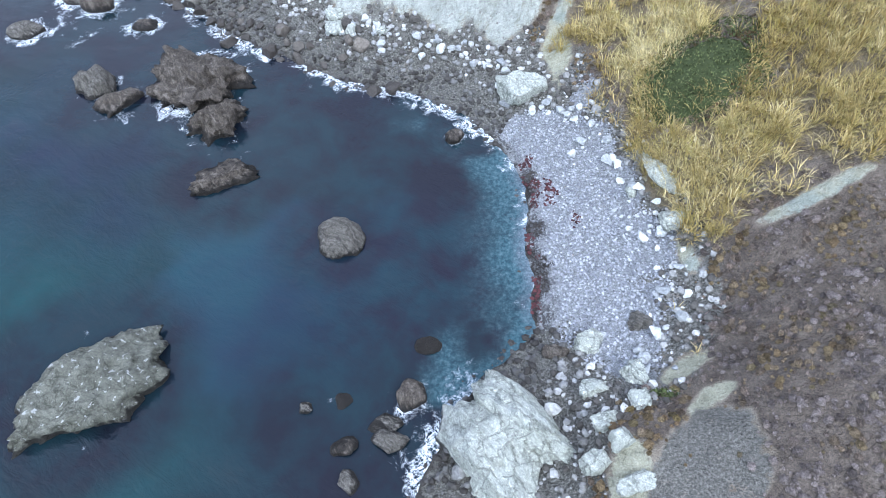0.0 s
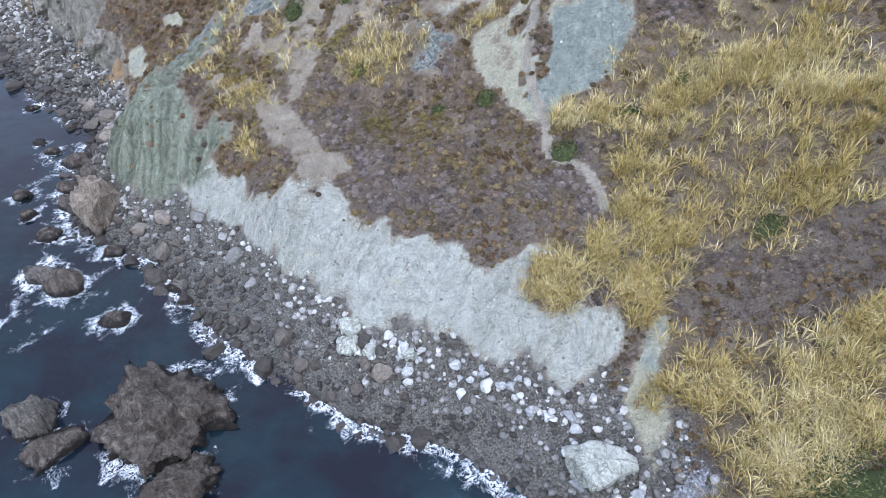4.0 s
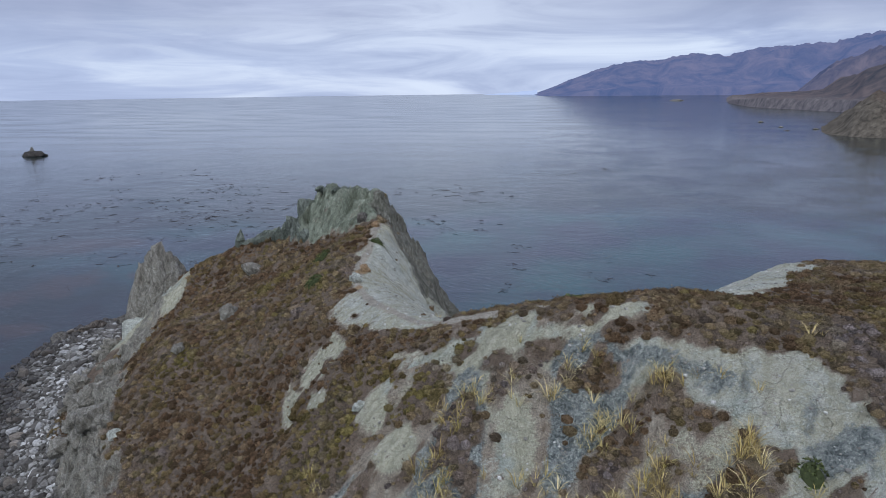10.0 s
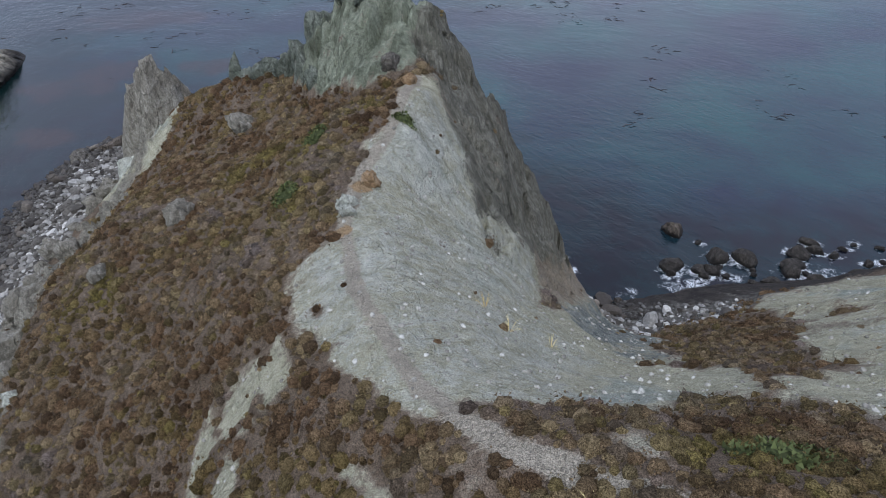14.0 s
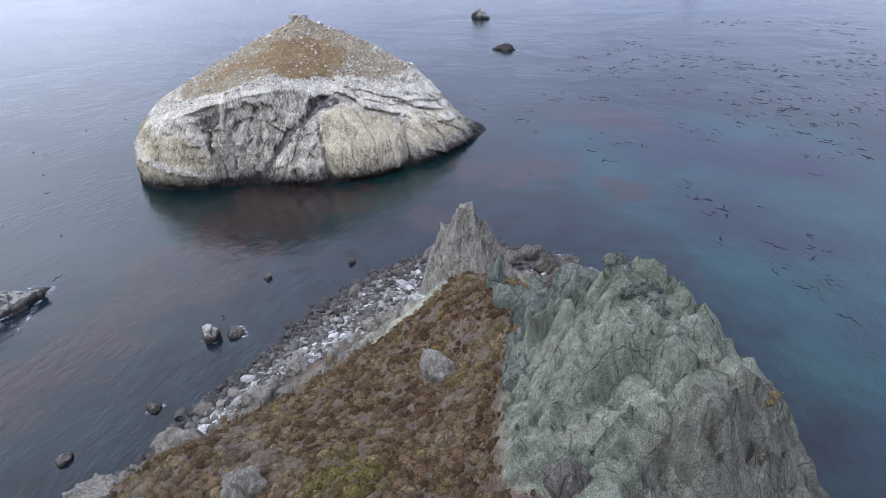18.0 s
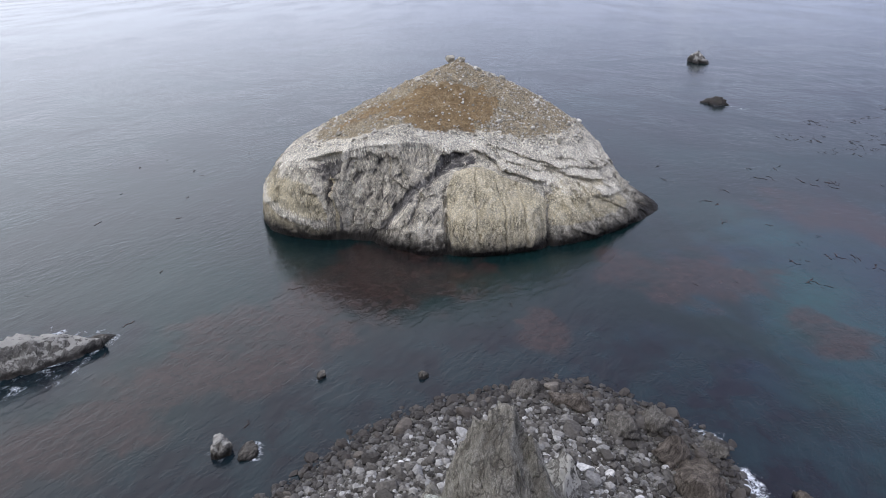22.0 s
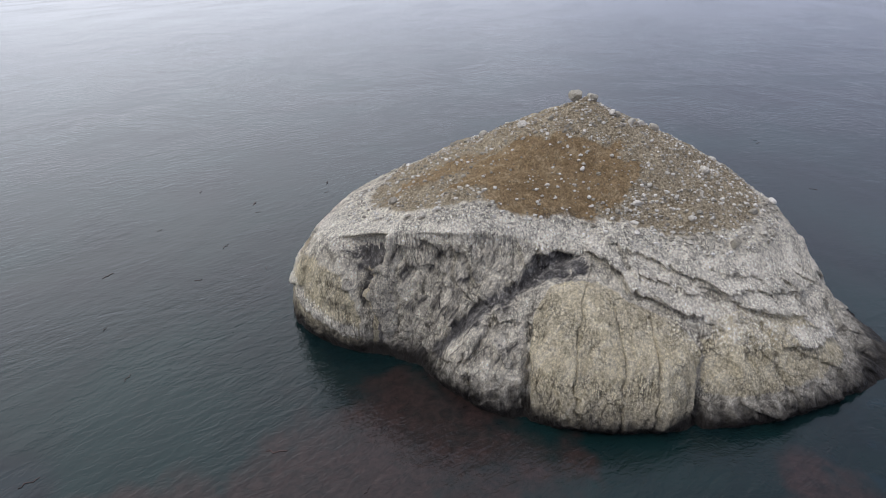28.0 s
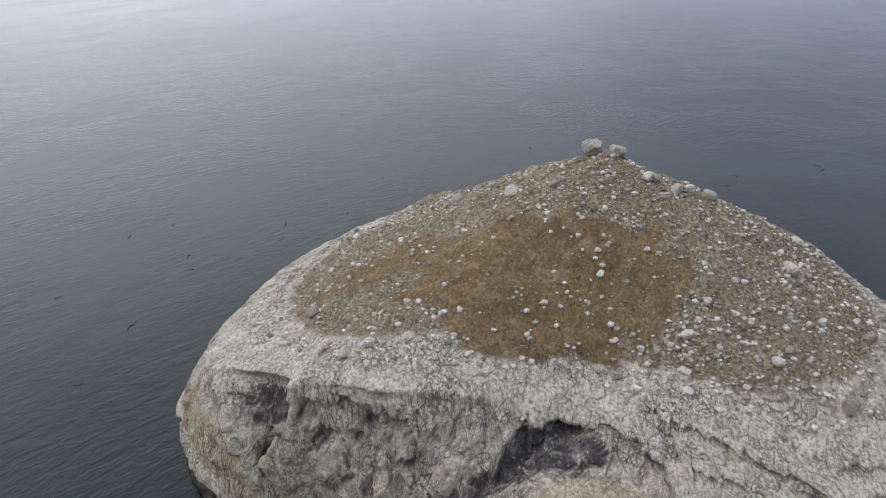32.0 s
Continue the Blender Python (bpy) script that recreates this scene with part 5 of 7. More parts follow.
def rock_points(seed, sub, size, cuts=16, rough=0.16, pitch=2.2, deep=0.5, taper=0.0, boxy=0.0, tower=0.0, beds=0.0, way=(0.25, 0.85, 0.45), facet=0.16):
    """A broken boulder: a ball cut by chance planes and roughened; size is its half-lengths."""
    rng = np.random.default_rng(seed)
    v, f = BALLS[sub]
    v = v.copy()
    if boxy:
        v = v / (np.abs(v).max(1, keepdims=True) ** boxy)
    if tower:
        flat_r = np.hypot(v[:, 0], v[:, 1]) + 1e-6
        want = (1 - tower * (v[:, 2] + 1) / 2) * np.minimum(1, 3.2 * (1 - np.abs(v[:, 2])) ** 0.5)
        v[:, :2] *= (want / flat_r)[:, None]
    for _ in range(cuts):
        n = rng.normal(size=3)
        n /= np.linalg.norm(n)
        over = np.maximum(v @ n - rng.uniform(deep, 0.95), 0)
        v -= over[:, None] * n * 0.96
    q = v * pitch + rng.uniform(0, 50, 3)
    r = (fbm(q[:, 0], q[:, 1], q[:, 2], 4, seed % 97, True) - 0.6) * rough * 1.3 + (fbm(q[:, 0] * 3.1, q[:, 1] * 3.1, q[:, 2] * 3.1, 3, seed % 89, True) - 0.6) * rough * 0.45
    if sub > 3:
        r = r + facet * (blocks(v[:, 0] * 2.2 + seed, v[:, 1] * 2.2, v[:, 2] * 1.6, seed % 83) + 0.45 * blocks(v[:, 0] * 5.5, v[:, 1] * 5.5 + seed, v[:, 2] * 4.0, seed % 79))
    v = v * (1 + r[:, None])
    if beds:
        step = v @ np.array(way) * beds + (fbm(q[:, 0] * 0.8, q[:, 1] * 0.8, q[:, 2] * 0.8, 3, 7) - 0.5) * 2.2
        step2 = v @ np.array((way[2], -way[0], way[1])) * beds * 0.45 + (fbm(q[:, 0] * 0.6, q[:, 1] * 0.6, q[:, 2] * 0.6, 3, 8) - 0.5) * 2.0
        v = v * (1 + 0.075 * (step - np.floor(step) - 0.5) + 0.10 * (step2 - np.floor(step2) - 0.5))[:, None]
    if taper:
        v[:, :2] *= (1 - taper * np.clip((v[:, 2:] + 0.4) / 1.4, 0, 1))
    return v * np.array(size), f


def rock(name, x, y, z, size, seed, mat, label, category="rock", turn=0.0, tilt=(0, 0), sub=4, cuts=12, rough=0.2, group="", pitch=2.2, deep=0.55, taper=0.0, boxy=0.0, tower=0.0, beds=0.0, way=(0.25, 0.85, 0.45), facet=0.16):
    v, f = rock_points(seed, sub, size, cuts, rough, pitch, deep, taper, boxy, tower, beds, way, facet)
    ob = new(name, mesh_of(name, v, f, mat, smooth_shade=sub > 3))
    ob.matrix_world = pose(x, y, z, tilt[0], tilt[1], turn)
    return tagged(ob, label, category, group)


SEA_ROCKS = []  # x, y, reach of the rocks that stand in water, for the foam


def sea_rock(x, y, size, seed, mat, label, name="sea_rock", turn=0.0, high=None, sub=4, **more):
    SEA_ROCKS.append((x, y, max(size[:2])))
    return rock(name, x, y, (size[2] * -0.15 if high is None else high), size, seed, mat, label, "rock", turn, sub=sub, **more)


# in the cove
sea_rock(-40.7, 25.9, (9.2, 6.6, 5.8), 101, MAT_LEDGE_ROCK, "long grey slanting sea rock, whitened along one edge", turn=32, tilt=(14, 0), sub=5, rough=0.22, deep=0.5, beds=3)
sea_rock(-55, 76.5, (3.6, 3.2, 4.2), 102, MAT_GREY_ROCK, "rounded grey-brown rock standing in foam")
sea_rock(-51.5, 72.5, (4.4, 3.0, 2.2), 103, MAT_BROWN_ROCK, "low dark rock awash in foam", turn=20)
sea_rock(-39, 77, (8.2, 6.4, 5.0), 104, MAT_BROWN_ROCK, "jagged dark brown reef rock standing in the cove", turn=-35, sub=5, rough=0.5, boxy=0.4, pitch=3.2, beds=5)
sea_rock(-34.8, 68, (5.4, 3.6, 3.4), 105, MAT_BROWN_ROCK, "brown layered rock with foam behind it", turn=25, sub=5, rough=0.42, boxy=0.4, pitch=3.0, beds=4)
sea_rock(-30.4, 57.4, (5.4, 2.9, 2.2), 106, MAT_BROWN_ROCK, "low flat-topped brown sea rock", turn=12, sub=5, rough=0.25, deep=0.6, boxy=0.6, beds=4)
sea_rock(-13.8, 46.2, (3.3, 3.1, 3.5), 107, MAT_GREY_ROCK, "smooth rounded grey rock alone in the cove", sub=5, rough=0.10, cuts=6, deep=0.75, facet=0.08)
for k, (x, y, a, b, c) in enumerate([(1.5, 64.8, 1.5, 1.4, 1.4), (-15.5, 23.3, 1.0, 0.8, 0.9), (-4, 24.5, 2.0, 2.2, 1.8), (-6, 19.6, 2.2, 1.5, 1.5), (-10.7, 19.2, 1.7, 1.2, 0.9), (-10, 15.6, 1.4, 1.4, 1.0), (-11.4, 24.2, 1.2, 1.0, 0.4), (-6.5, 21.6, 1.9, 1.6, 0.6), (-2, 31, 1.6, 1.2, 0.5),
                                     (-72, 90, 3.2, 2.2, 1.8), (-62, 98, 3.2, 2.4, 2.6), (-45, 98.5, 2, 1.5, 1.3), (-52, 92, 2.6, 1.6, 0.9), (-67, 100, 3.5, 2, 1.2)]):
    sea_rock(x, y, (a, b, c), 120 + k, (MAT_BROWN_ROCK, MAT_GREY_ROCK)[k % 2], "small wet brown rock at the edge of the cove", sub=3, group="small rocks in the cove", high=c * 0.05)
# along the west shore
MAT_BLOCK_ROCK = rock_material("orange_tan_rock", (0.20, 0.15, 0.10), (0.40, 0.335, 0.265), (0.55, 0.49, 0.42), size=1.4)
sea_rock(-62.5, 113, (4.0, 5.0, 7.6), 140, MAT_BLOCK_ROCK, "tall orange-tan block standing at the water's edge", sub=5, high=1.5, rough=0.2, boxy=0.6, beds=3)
for k, (x, y, a, b, c) in enumerate([(-70, 116, 2.6, 2.2, 2.2), (-69.5, 124, 3, 2.6, 2.4), (-72.5, 120.5, 2.2, 1.8, 1.6), (-75, 128, 3, 2.4, 2.0), (-76, 113, 1.6, 1.5, 1.0), (-80, 118, 2.0, 1.4, 1.0), (-70, 108.5, 2.0, 1.8, 1.2), (-58, 105, 1.8, 1.5, 1.0), (-81, 131, 1.6, 1.4, 0.9), (-93, 146, 1.6, 1.2, 0.8), (-85, 134, 1.4, 1.2, 0.7), (-66.5, 117, 3, 2.4, 2.6)]):
    sea_rock(x, y, (a, b, c), 150 + k, MAT_BROWN_ROCK, "wet brown boulder in the wash", sub=3, group="boulders in the wash", high=c * 0.1)
# the white rock islet and its neighbours
MAT_SPLASH_ROCK = rock_material("splashed_dark_rock", (0.04, 0.037, 0.034), (0.09, 0.083, 0.075), (0.18, 0.165, 0.15), wet=3.0, top=(0.60, 0.58, 0.53), size=0.8)
sea_rock(-168, 135.8, (13, 6.4, 8.0), 160, MAT_GUANO_ROCK, "long guano-whitened islet with a dark wet foot", "islet", turn=131, sub=5, rough=0.34, deep=0.55)
sea_rock(-175.5, 145, (4.5, 1.8, 1.6), 161, MAT_GREY_ROCK, "low dark end of rock trailing into foam", "islet", turn=131)
for k, (x, y, a, b, c, m) in enumerate([(-144.1, 181, 2.2, 1.9, 3.4, 4), (-143.4, 185.6, 2.2, 1.6, 1.6, 3), (-162.8, 193.4, 1.7, 1.2, 0.9, 3), (-162.3, 212.4, 1.2, 1.0, 1.2, 3), (-132.3, 266, 2.0, 1.6, 1.4, 1), (-104.5, 258, 2.8, 2.4, 2.2, 1), (-26.2, 251.2, 2.2, 1.9, 2.2, 1), (-127, 172, 1.6, 1.1, 1.0, 3), (-120, 160, 1.5, 1.2, 0.8, 3)]):
    sea_rock(x, y, (a, b, c), 170 + k, (None, MAT_BROWN_ROCK, None, MAT_GREY_ROCK, MAT_GUANO_ROCK)[m], "small sea rock off the point", sub=4, high=c * 0.05, group="rocks off the point")
sea_rock(-520, 394, (11, 7, 9), 180, MAT_SPLASH_ROCK, "distant jagged dark islet, whitened on top", "islet", turn=20, high=0, rough=0.5, taper=0.55, facet=0.3)
sea_rock(-385.5, 354.5, (8.0, 4.5, 3.0), 181, MAT_WET_ROCK, "distant low black rock breaking the swell", "islet", turn=50, high=0, rough=0.5, taper=0.5, facet=0.3)
sea_rock(-631, 689, (16, 10, 6), 182, MAT_WET_ROCK, "distant dark islet with a small white peak", "islet", turn=10, high=0, rough=0.35)
rock("islet_peak", -629, 689, 6, (2.6, 2.0, 4.5), 183, MAT_GUANO_ROCK, "white peak of rock on a distant islet", "rock")
sea_rock(425, 3180, (34, 18, 14), 184, MAT_GREY_ROCK, "far dark rock off the northern coast", "islet", turn=0, high=4, rough=0.3)
for k, (x, y, a) in enumerate([(330, 1420, 7), (318, 1250, 5), (352, 1190, 6), (300, 1160, 4)]):
    sea_rock(x, y, (a, a * 0.7, a * 0.5), 190 + k, MAT_GREY_ROCK, "far small rock off the next headland", "islet", sub=3, group="far small rocks")
# the outer reef of the point
for k, (x, y, z, a, b, c, m) in enumerate([(-133, 252, 2.2, 5.0, 3.2, 3.4, 1), (-127.5, 254.5, 1.0, 4.4, 2.8, 2.6, 1), (-126, 246, 2, 4.5, 3.4, 3.2, 1), (-140, 250, 2, 3.0, 2.4, 2.6, 1), (-148, 250, 1.4, 3.2, 2.4, 2.2, 3), (-146, 244, 2.4, 3.0, 2.6, 2.4, 3), (-152, 238, 1.6, 4.0, 2.6, 2.4, 1), (-142, 257, 0.8, 2.2, 1.8, 1.6, 3),
                                           (-118, 243, 2.2, 3.4, 2.8, 2.8, 1), (-113, 246, 1.8, 3.6, 3.0, 2.6, 1), (-107, 244, 1.6, 3.2, 2.6, 2.6, 3), (-100, 243, 1.6, 3.0, 2.6, 2.6, 1), (-156, 230, 1.2, 2.8, 2.0, 2.0, 3), (-121, 238, 4.5, 3.6, 2.4, 3.2, 2), (-113, 238, 5.0, 4.2, 2.6, 4.0, 2), (-129, 232, 6, 6.0, 3.0, 4.6, 4)]):
    SEA_ROCKS.append((x, y, a))
    rock("reef_rock", x, y, z, (a, b, c), 200 + k, (None, MAT_BROWN_ROCK, MAT_PALE_ROCK, MAT_GREY_ROCK, MAT_GUANO_ROCK)[m], "whitened block among the reef rocks" if m in (2, 4) else "dark brown reef rock at the tip of the point", "rock", 37 * k, sub=4, group="reef rocks at the point", boxy=0.55, rough=0.32, pitch=2.8, beds=3)
# dark rocks under the far side of the headland
far_rng = random.Random(8)
for k in range(52):
    t = 0.22 + 0.78 * far_rng.random()
    x, y = -40 + 70 * t + far_rng.uniform(-3, 3), 233 + 30 * t + far_rng.uniform(-5, 8) + (8 if t < 0.1 else 0)
    r = 0.6 + 1.5 * far_rng.random() ** 2
    SEA_ROCKS.append((x, y, r))
    rock("shore_rock", x, y, max(0.1, float(land_at(x, y))) + r * 0.1, (r * 1.2, r, r * 0.75), 260 + k, MAT_WET_ROCK, "dark wet rock at the far foot of the headland", "rock", 53 * k, sub=3, group="rocks at the far shore")
# the crown of rock: spires, ribs and the tall pinnacle
pinnacle = new("pinnacle", None)
pinnacle.matrix_world = pose(-115, 221.5, 6)
tagged(pinnacle, "tall pale tan rock pinnacle over the rubble beach", "rock pinnacle")
for name, x, y, z, size, seed, mat, turn, tilt, sharp, text in [("main_block", -0.5, 0.5, 7.5, (10.0, 8.2, 17.4), 231, MAT_TAN_ROCK, 20, (0, 0), 0.0, ""), ("back_shoulder", 7.5, 4.5, 4, (10.5, 8, 14), 232, MAT_TAN_ROCK, 60, (0, 0), 0.6, ""), ("pale_foot", -3.5, -6.5, 1, (6.5, 5.5, 10), 236, MAT_PALE_ROCK, 10, (0, 0), 0.7, "pale broken foot of rock"),
                                                               ("leaning_fin", 11.5, -3.5, 13, (2.4, 1.7, 9), 237, MAT_TAN_ROCK, 40, (0, -12), 0.75, "leaning fin of rock"), ("white_flank", 5, -5.5, 8, (4.6, 3.4, 10.5), 238, MAT_PALE_ROCK, 30, (8, 0), 0.7, "white clay-washed flank"), ("seaward_buttress", -9, 6, -1, (6, 5, 9), 239, MAT_TAN_ROCK, 80, (0, 0), 0.6, "")]:
    v, f = rock_points(seed, 5, size, 14 if sharp else 6, 0.13, 1.8, 0.6 if sharp else 0.8, 0.0 if sharp else 0.6, 0.0 if sharp else 0.35, sharp, 1.0, (0.9, 0.3, 0.2), 0.09)
    ob = new(name, mesh_of(name, v, f, mat))
    ob.parent = pinnacle
    ob.matrix_local = pose(x, y, z, tilt[0], tilt[1], turn)
    if text:
        tagged(ob, text)
rock("spire", -89.4, 215.6, 34.2, (1.5, 1.1, 4.4), 233, MAT_PEAK, "thin standing spire of green-grey rock", "rock spire", 30, (0, 6), sub=4, rough=0.16, deep=0.5, taper=0.4, boxy=0.6, facet=0.12)
for k, (x, y, z, a, b, c) in enumerate([(-86.6, 215.2, 34.6, 2.0, 1.4, 1.5), (-84.2, 215, 35.4, 2.0, 1.6, 2.0), (-82.1, 215.3, 36, 1.9, 1.7, 2.5), (-79.9, 215, 36.6, 2.2, 1.7, 2.2), (-78, 214.6, 37.4, 1.8, 1.6, 2.5), (-76.4, 214.6, 38.4, 1.9, 1.7, 3.2), (-74.9, 213.4, 38.2, 2.0, 1.8, 3.6), (-74.2, 211.4, 36.6, 1.8, 1.6, 3.4), (-72.4, 210, 37.2, 1.6, 1.6, 3.6), (-71, 209, 37.4, 1.4, 1.3, 2.9), (-73.4, 215.4, 42.4, 2.3, 1.8, 2.7)]):
    rock("rock_rib", x, y, z, (a, b, c), 240 + k, MAT_PEAK, "upright rib of green-grey rock on the peak", "rock rib", 25 * k, (5 * (k % 3) - 4, 6 - 4 * (k % 4)), sub=4, rough=0.2, deep=0.55, taper=0.12, boxy=0.75, facet=0.18, pitch=2.4, group="ribs of the peak")
for k, (x, y, z, a, b, c) in enumerate([(-70.6, 216, 46.9, 0.9, 0.6, 0.6), (-69.2, 215.8, 46.6, 1.0, 0.8, 0.9), (-66.8, 215.6, 46.6, 1.2, 0.8, 0.8), (-64.6, 215, 46.8, 0.9, 0.8, 0.9), (-62.6, 214.4, 46.8, 1.0, 0.7, 0.9)]):
    rock("summit_rock", x, y, z, (a, b, c), 252 + k, MAT_PEAK, "broken rock along the top of the peak", "rock", 40 * k, sub=4, rough=0.22, boxy=0.5, facet=0.3, group="rocks along the peak")
# single stones
SINGLE = [(14.5, 15.6, 1.7, 1.3, 1.2, 0, "pale broken boulder beside the great block"), (16.6, 17.2, 1.6, 1.2, 1.2, 0, "pale broken boulder beside the great block"), (17.2, 13.2, 2.0, 1.1, 0.8, 0, "pale broken boulder beside the great block"), (19.3, 21.6, 1.5, 1.1, 0.9, 0, "pale broken boulder beside the great block"), (28.1, 45, 1.5, 1.7, 1.3, 0, "pale boulder at the foot of the bank"), (28.9, 42.4, 1.3, 1.2, 1.0, 2, "dark grey boulder beside a pale one"), (16.7, 30.5, 2.0, 1.8, 1.1, 0, "pale grey boulder half sunk in shingle"), (22.2, 32.4, 1.4, 1.2, 0.9, 2, "brown-grey boulder on the upper beach"),
          (20.2, 25.5, 1.5, 1.7, 1.1, 0, "white boulder on the upper beach"), (15.3, 24, 1.7, 1.2, 1.0, 0, "broad pale boulder beside the great block"), (15.6, 19.5, 1.5, 1.2, 1.1, 0, "pale broken boulder beside the great block"), (12.6, 29.4, 1.5, 0.9, 0.7, 1, "brown boulder at the water's edge"), (24.3, 50.8, 0.9, 0.8, 0.7, 0, "pale rounded boulder on the beach"),
          (-76.3, 188.2, 1.7, 1.3, 1.5, 3, "craggy brown boulder among the scrub"), (-82.1, 206.2, 2.0, 1.5, 1.5, 3, "grey-green outcrop among the scrub"), (-80.3, 179.3, 1.2, 1.0, 0.9, 3, "grey stone among the scrub"), (-52, 189.6, 0.9, 0.8, 0.8, 4, "orange-stained boulder on the ridge"), (-52.4, 185.9, 0.9, 0.8, 0.8, 0, "pale boulder beside the ridge track"), (-51.7, 184.6, 0.8, 0.7, 0.7, 0, "pale boulder beside the ridge track"),
          (-57.8, 205, 1.4, 1.1, 1.2, 2, "dark stone at the foot of the peak"), (-42.2, 159, 1.0, 0.6, 0.6, 0, "white stone lying on the slope"), (-54.6, 203.2, 0.9, 0.7, 0.7, 4, "tan boulder at the head of the track"), (27.2, 52, 1.4, 4.0, 0.9, 0, "long pale rock showing through the bank"), (-17.6, 86, 1.8, 1.3, 1.2, 0, "white boulder under the clay cliff"), (-15, 85.2, 1.3, 1.1, 1.0, 0, "white boulder under the clay cliff"), (-18.4, 88.5, 1.6, 1.4, 1.0, 0, "white boulder under the clay cliff"),
          (-10, 84.5, 1.0, 0.9, 0.8, 0, "white boulder under the clay cliff"), (-93, 172.5, 3.2, 2.6, 2.8, 3, "grey block breaking out of the brink"), (-98, 180, 2.8, 2.4, 3.0, 3, "grey block breaking out of the brink"), (-87.5, 170, 2.0, 1.6, 1.6, 3, "grey block breaking out of the brink"), (-84, 168, 1.3, 0.9, 0.9, 0, "pale block at the edge of the scrub"), (-103, 190, 2.4, 2.0, 2.2, 3, "grey block breaking out of the brink")]
MAT_ORANGE_ROCK = rock_material("orange_stained_rock", (0.22, 0.14, 0.07), (0.40, 0.27, 0.15), (0.55, 0.44, 0.32), wet=0.4, size=2)
for k, (x, y, a, b, c, m, text) in enumerate(SINGLE):
    rock("boulder", x, y, float(land_at(x, y)) + c * 0.25, (a, b, c), 300 + k, (MAT_PALE_ROCK, MAT_BROWN_ROCK, MAT_GREY_ROCK, MAT_TAN_ROCK, MAT_ORANGE_ROCK)[m], text, "boulder", 41 * k % 90 if m else 20, sub=4, rough=0.16, boxy=0.4, beds=2.5)
edge_rng = random.Random(19)
for k, (a, b, c) in enumerate(dense(FOOT[17:24], 4.5)):
    a, b, r = a + edge_rng.uniform(0, 5), b + edge_rng.uniform(-1, 3), 0.9 + 1.5 * edge_rng.random() ** 2
    rock("outcrop", a, b, float(land_at(a, b)) + 0.15 * r, (r * 1.2, r, r * 1.1), 380 + k, MAT_TAN_ROCK, "grey-tan outcrop breaking from the foot of the west slope", "rock", 47 * k, (8, 6), sub=4, rough=0.28, boxy=0.5, beds=3, group="outcrops of the west slope")
rock("slab", 11.6, 71, float(land_at(11.6, 71)) + 0.9, (3.5, 2.5, 1.7), 331, MAT_PALE_ROCK, "great flat pale slab lying on the shingle", "boulder", 12, (6, -8), sub=4, rough=0.08, cuts=6, deep=0.75, boxy=0.8)
# the great pale block on the beach, split by a long crack
big = new("great_block", None)
big.matrix_world = pose(6.5, 20.5, 0)
tagged(big, "great pale green-grey block split by a crack, on the beach", "boulder")
for k, (x, y, z, size, turn, lean) in enumerate([(-1.5, -2.6, 2.3, (7.0, 4.9, 6.0), -48, -8), (2.0, 0.7, 2.4, (6.8, 3.0, 6.0), -48, 14)]):
    v, f = rock_points(364 + k, 6, size, 14, 0.09, 1.6, 0.66, 0.0, 0.1, 0.0, 0.8, (0.1, 0.9, 0.3), 0.1)
    ob = new("block_half", mesh_of("block_half", v, f, MAT_PALE_ROCK))
    ob.parent = big
    ob.matrix_local = pose(x, y, z, lean, 0, turn)
for k, (x, y, z, r) in enumerate([(-0.6, 1.0, 8.2, 0.6), (0.6, -0.6, 8.3, 0.5), (1.6, -1.8, 8.0, 0.45), (-1.6, 2.2, 7.6, 0.5)]):
    v, f = rock_points(350 + k, 3, (r, r * 0.8, r * 0.7), 8, 0.12)
    ob = new("wedged_stone", mesh_of("wedged_stone", v, f, MAT_PALE_ROCK))
    ob.parent = big
    ob.matrix_local = pose(x, y, z, 10 * k, 5, 60 * k)
SEA_ROCKS += [(2, 20, 6)]

# ---- the sea: one sheet to the horizon ----
wx_, wy_ = axis(-340, 60, 1.5, -4900, 4900, 1.14), axis(-40, 345, 1.5, -4900, 4900, 1.14)
WX, WY = np.meshgrid(wx_, wy_, indexing="ij")
rad = np.hypot(WX + 60, WY - 150)
within = rad < 4820
keep = within[:-1, :-1] | within[1:, :-1] | within[1:, 1:] | within[:-1, 1:]
pull = np.minimum(1.0, 4820 / np.maximum(rad, 1))
WX, WY = (WX + 60) * pull - 60, (WY - 150) * pull + 150
rad = np.hypot(WX + 60, WY - 150)
# towards its rim the sheet lifts a little, to meet the true horizon short of the end of sight
WZ = 43.0 * smooth(rad, 1800, 6200) / smooth(np.array(4820.0), 1800, 6200)
sea_off, inside = to_line(WX, WY, LAND, True)
sea_off = np.where(inside, -sea_off, sea_off)
th_sea = np.degrees(np.arctan2(WY - STACK[1], WX - STACK[0]))
stack_off = np.hypot(WX - STACK[0], WY - STACK[1]) - ring_at(th_sea)[0]
rocks_foam, rocks_near = np.zeros_like(WX), np.zeros_like(WX)
for x, y, r in SEA_ROCKS:
    d = np.hypot(WX - x, WY - y) - r * 0.75
    rocks_foam = np.maximum(rocks_foam, (1 - smooth(d, 0.2, 1.2 + r * 0.45)) * 0.85)
    rocks_near = np.maximum(rocks_near, 1 - smooth(d, 2, 12))
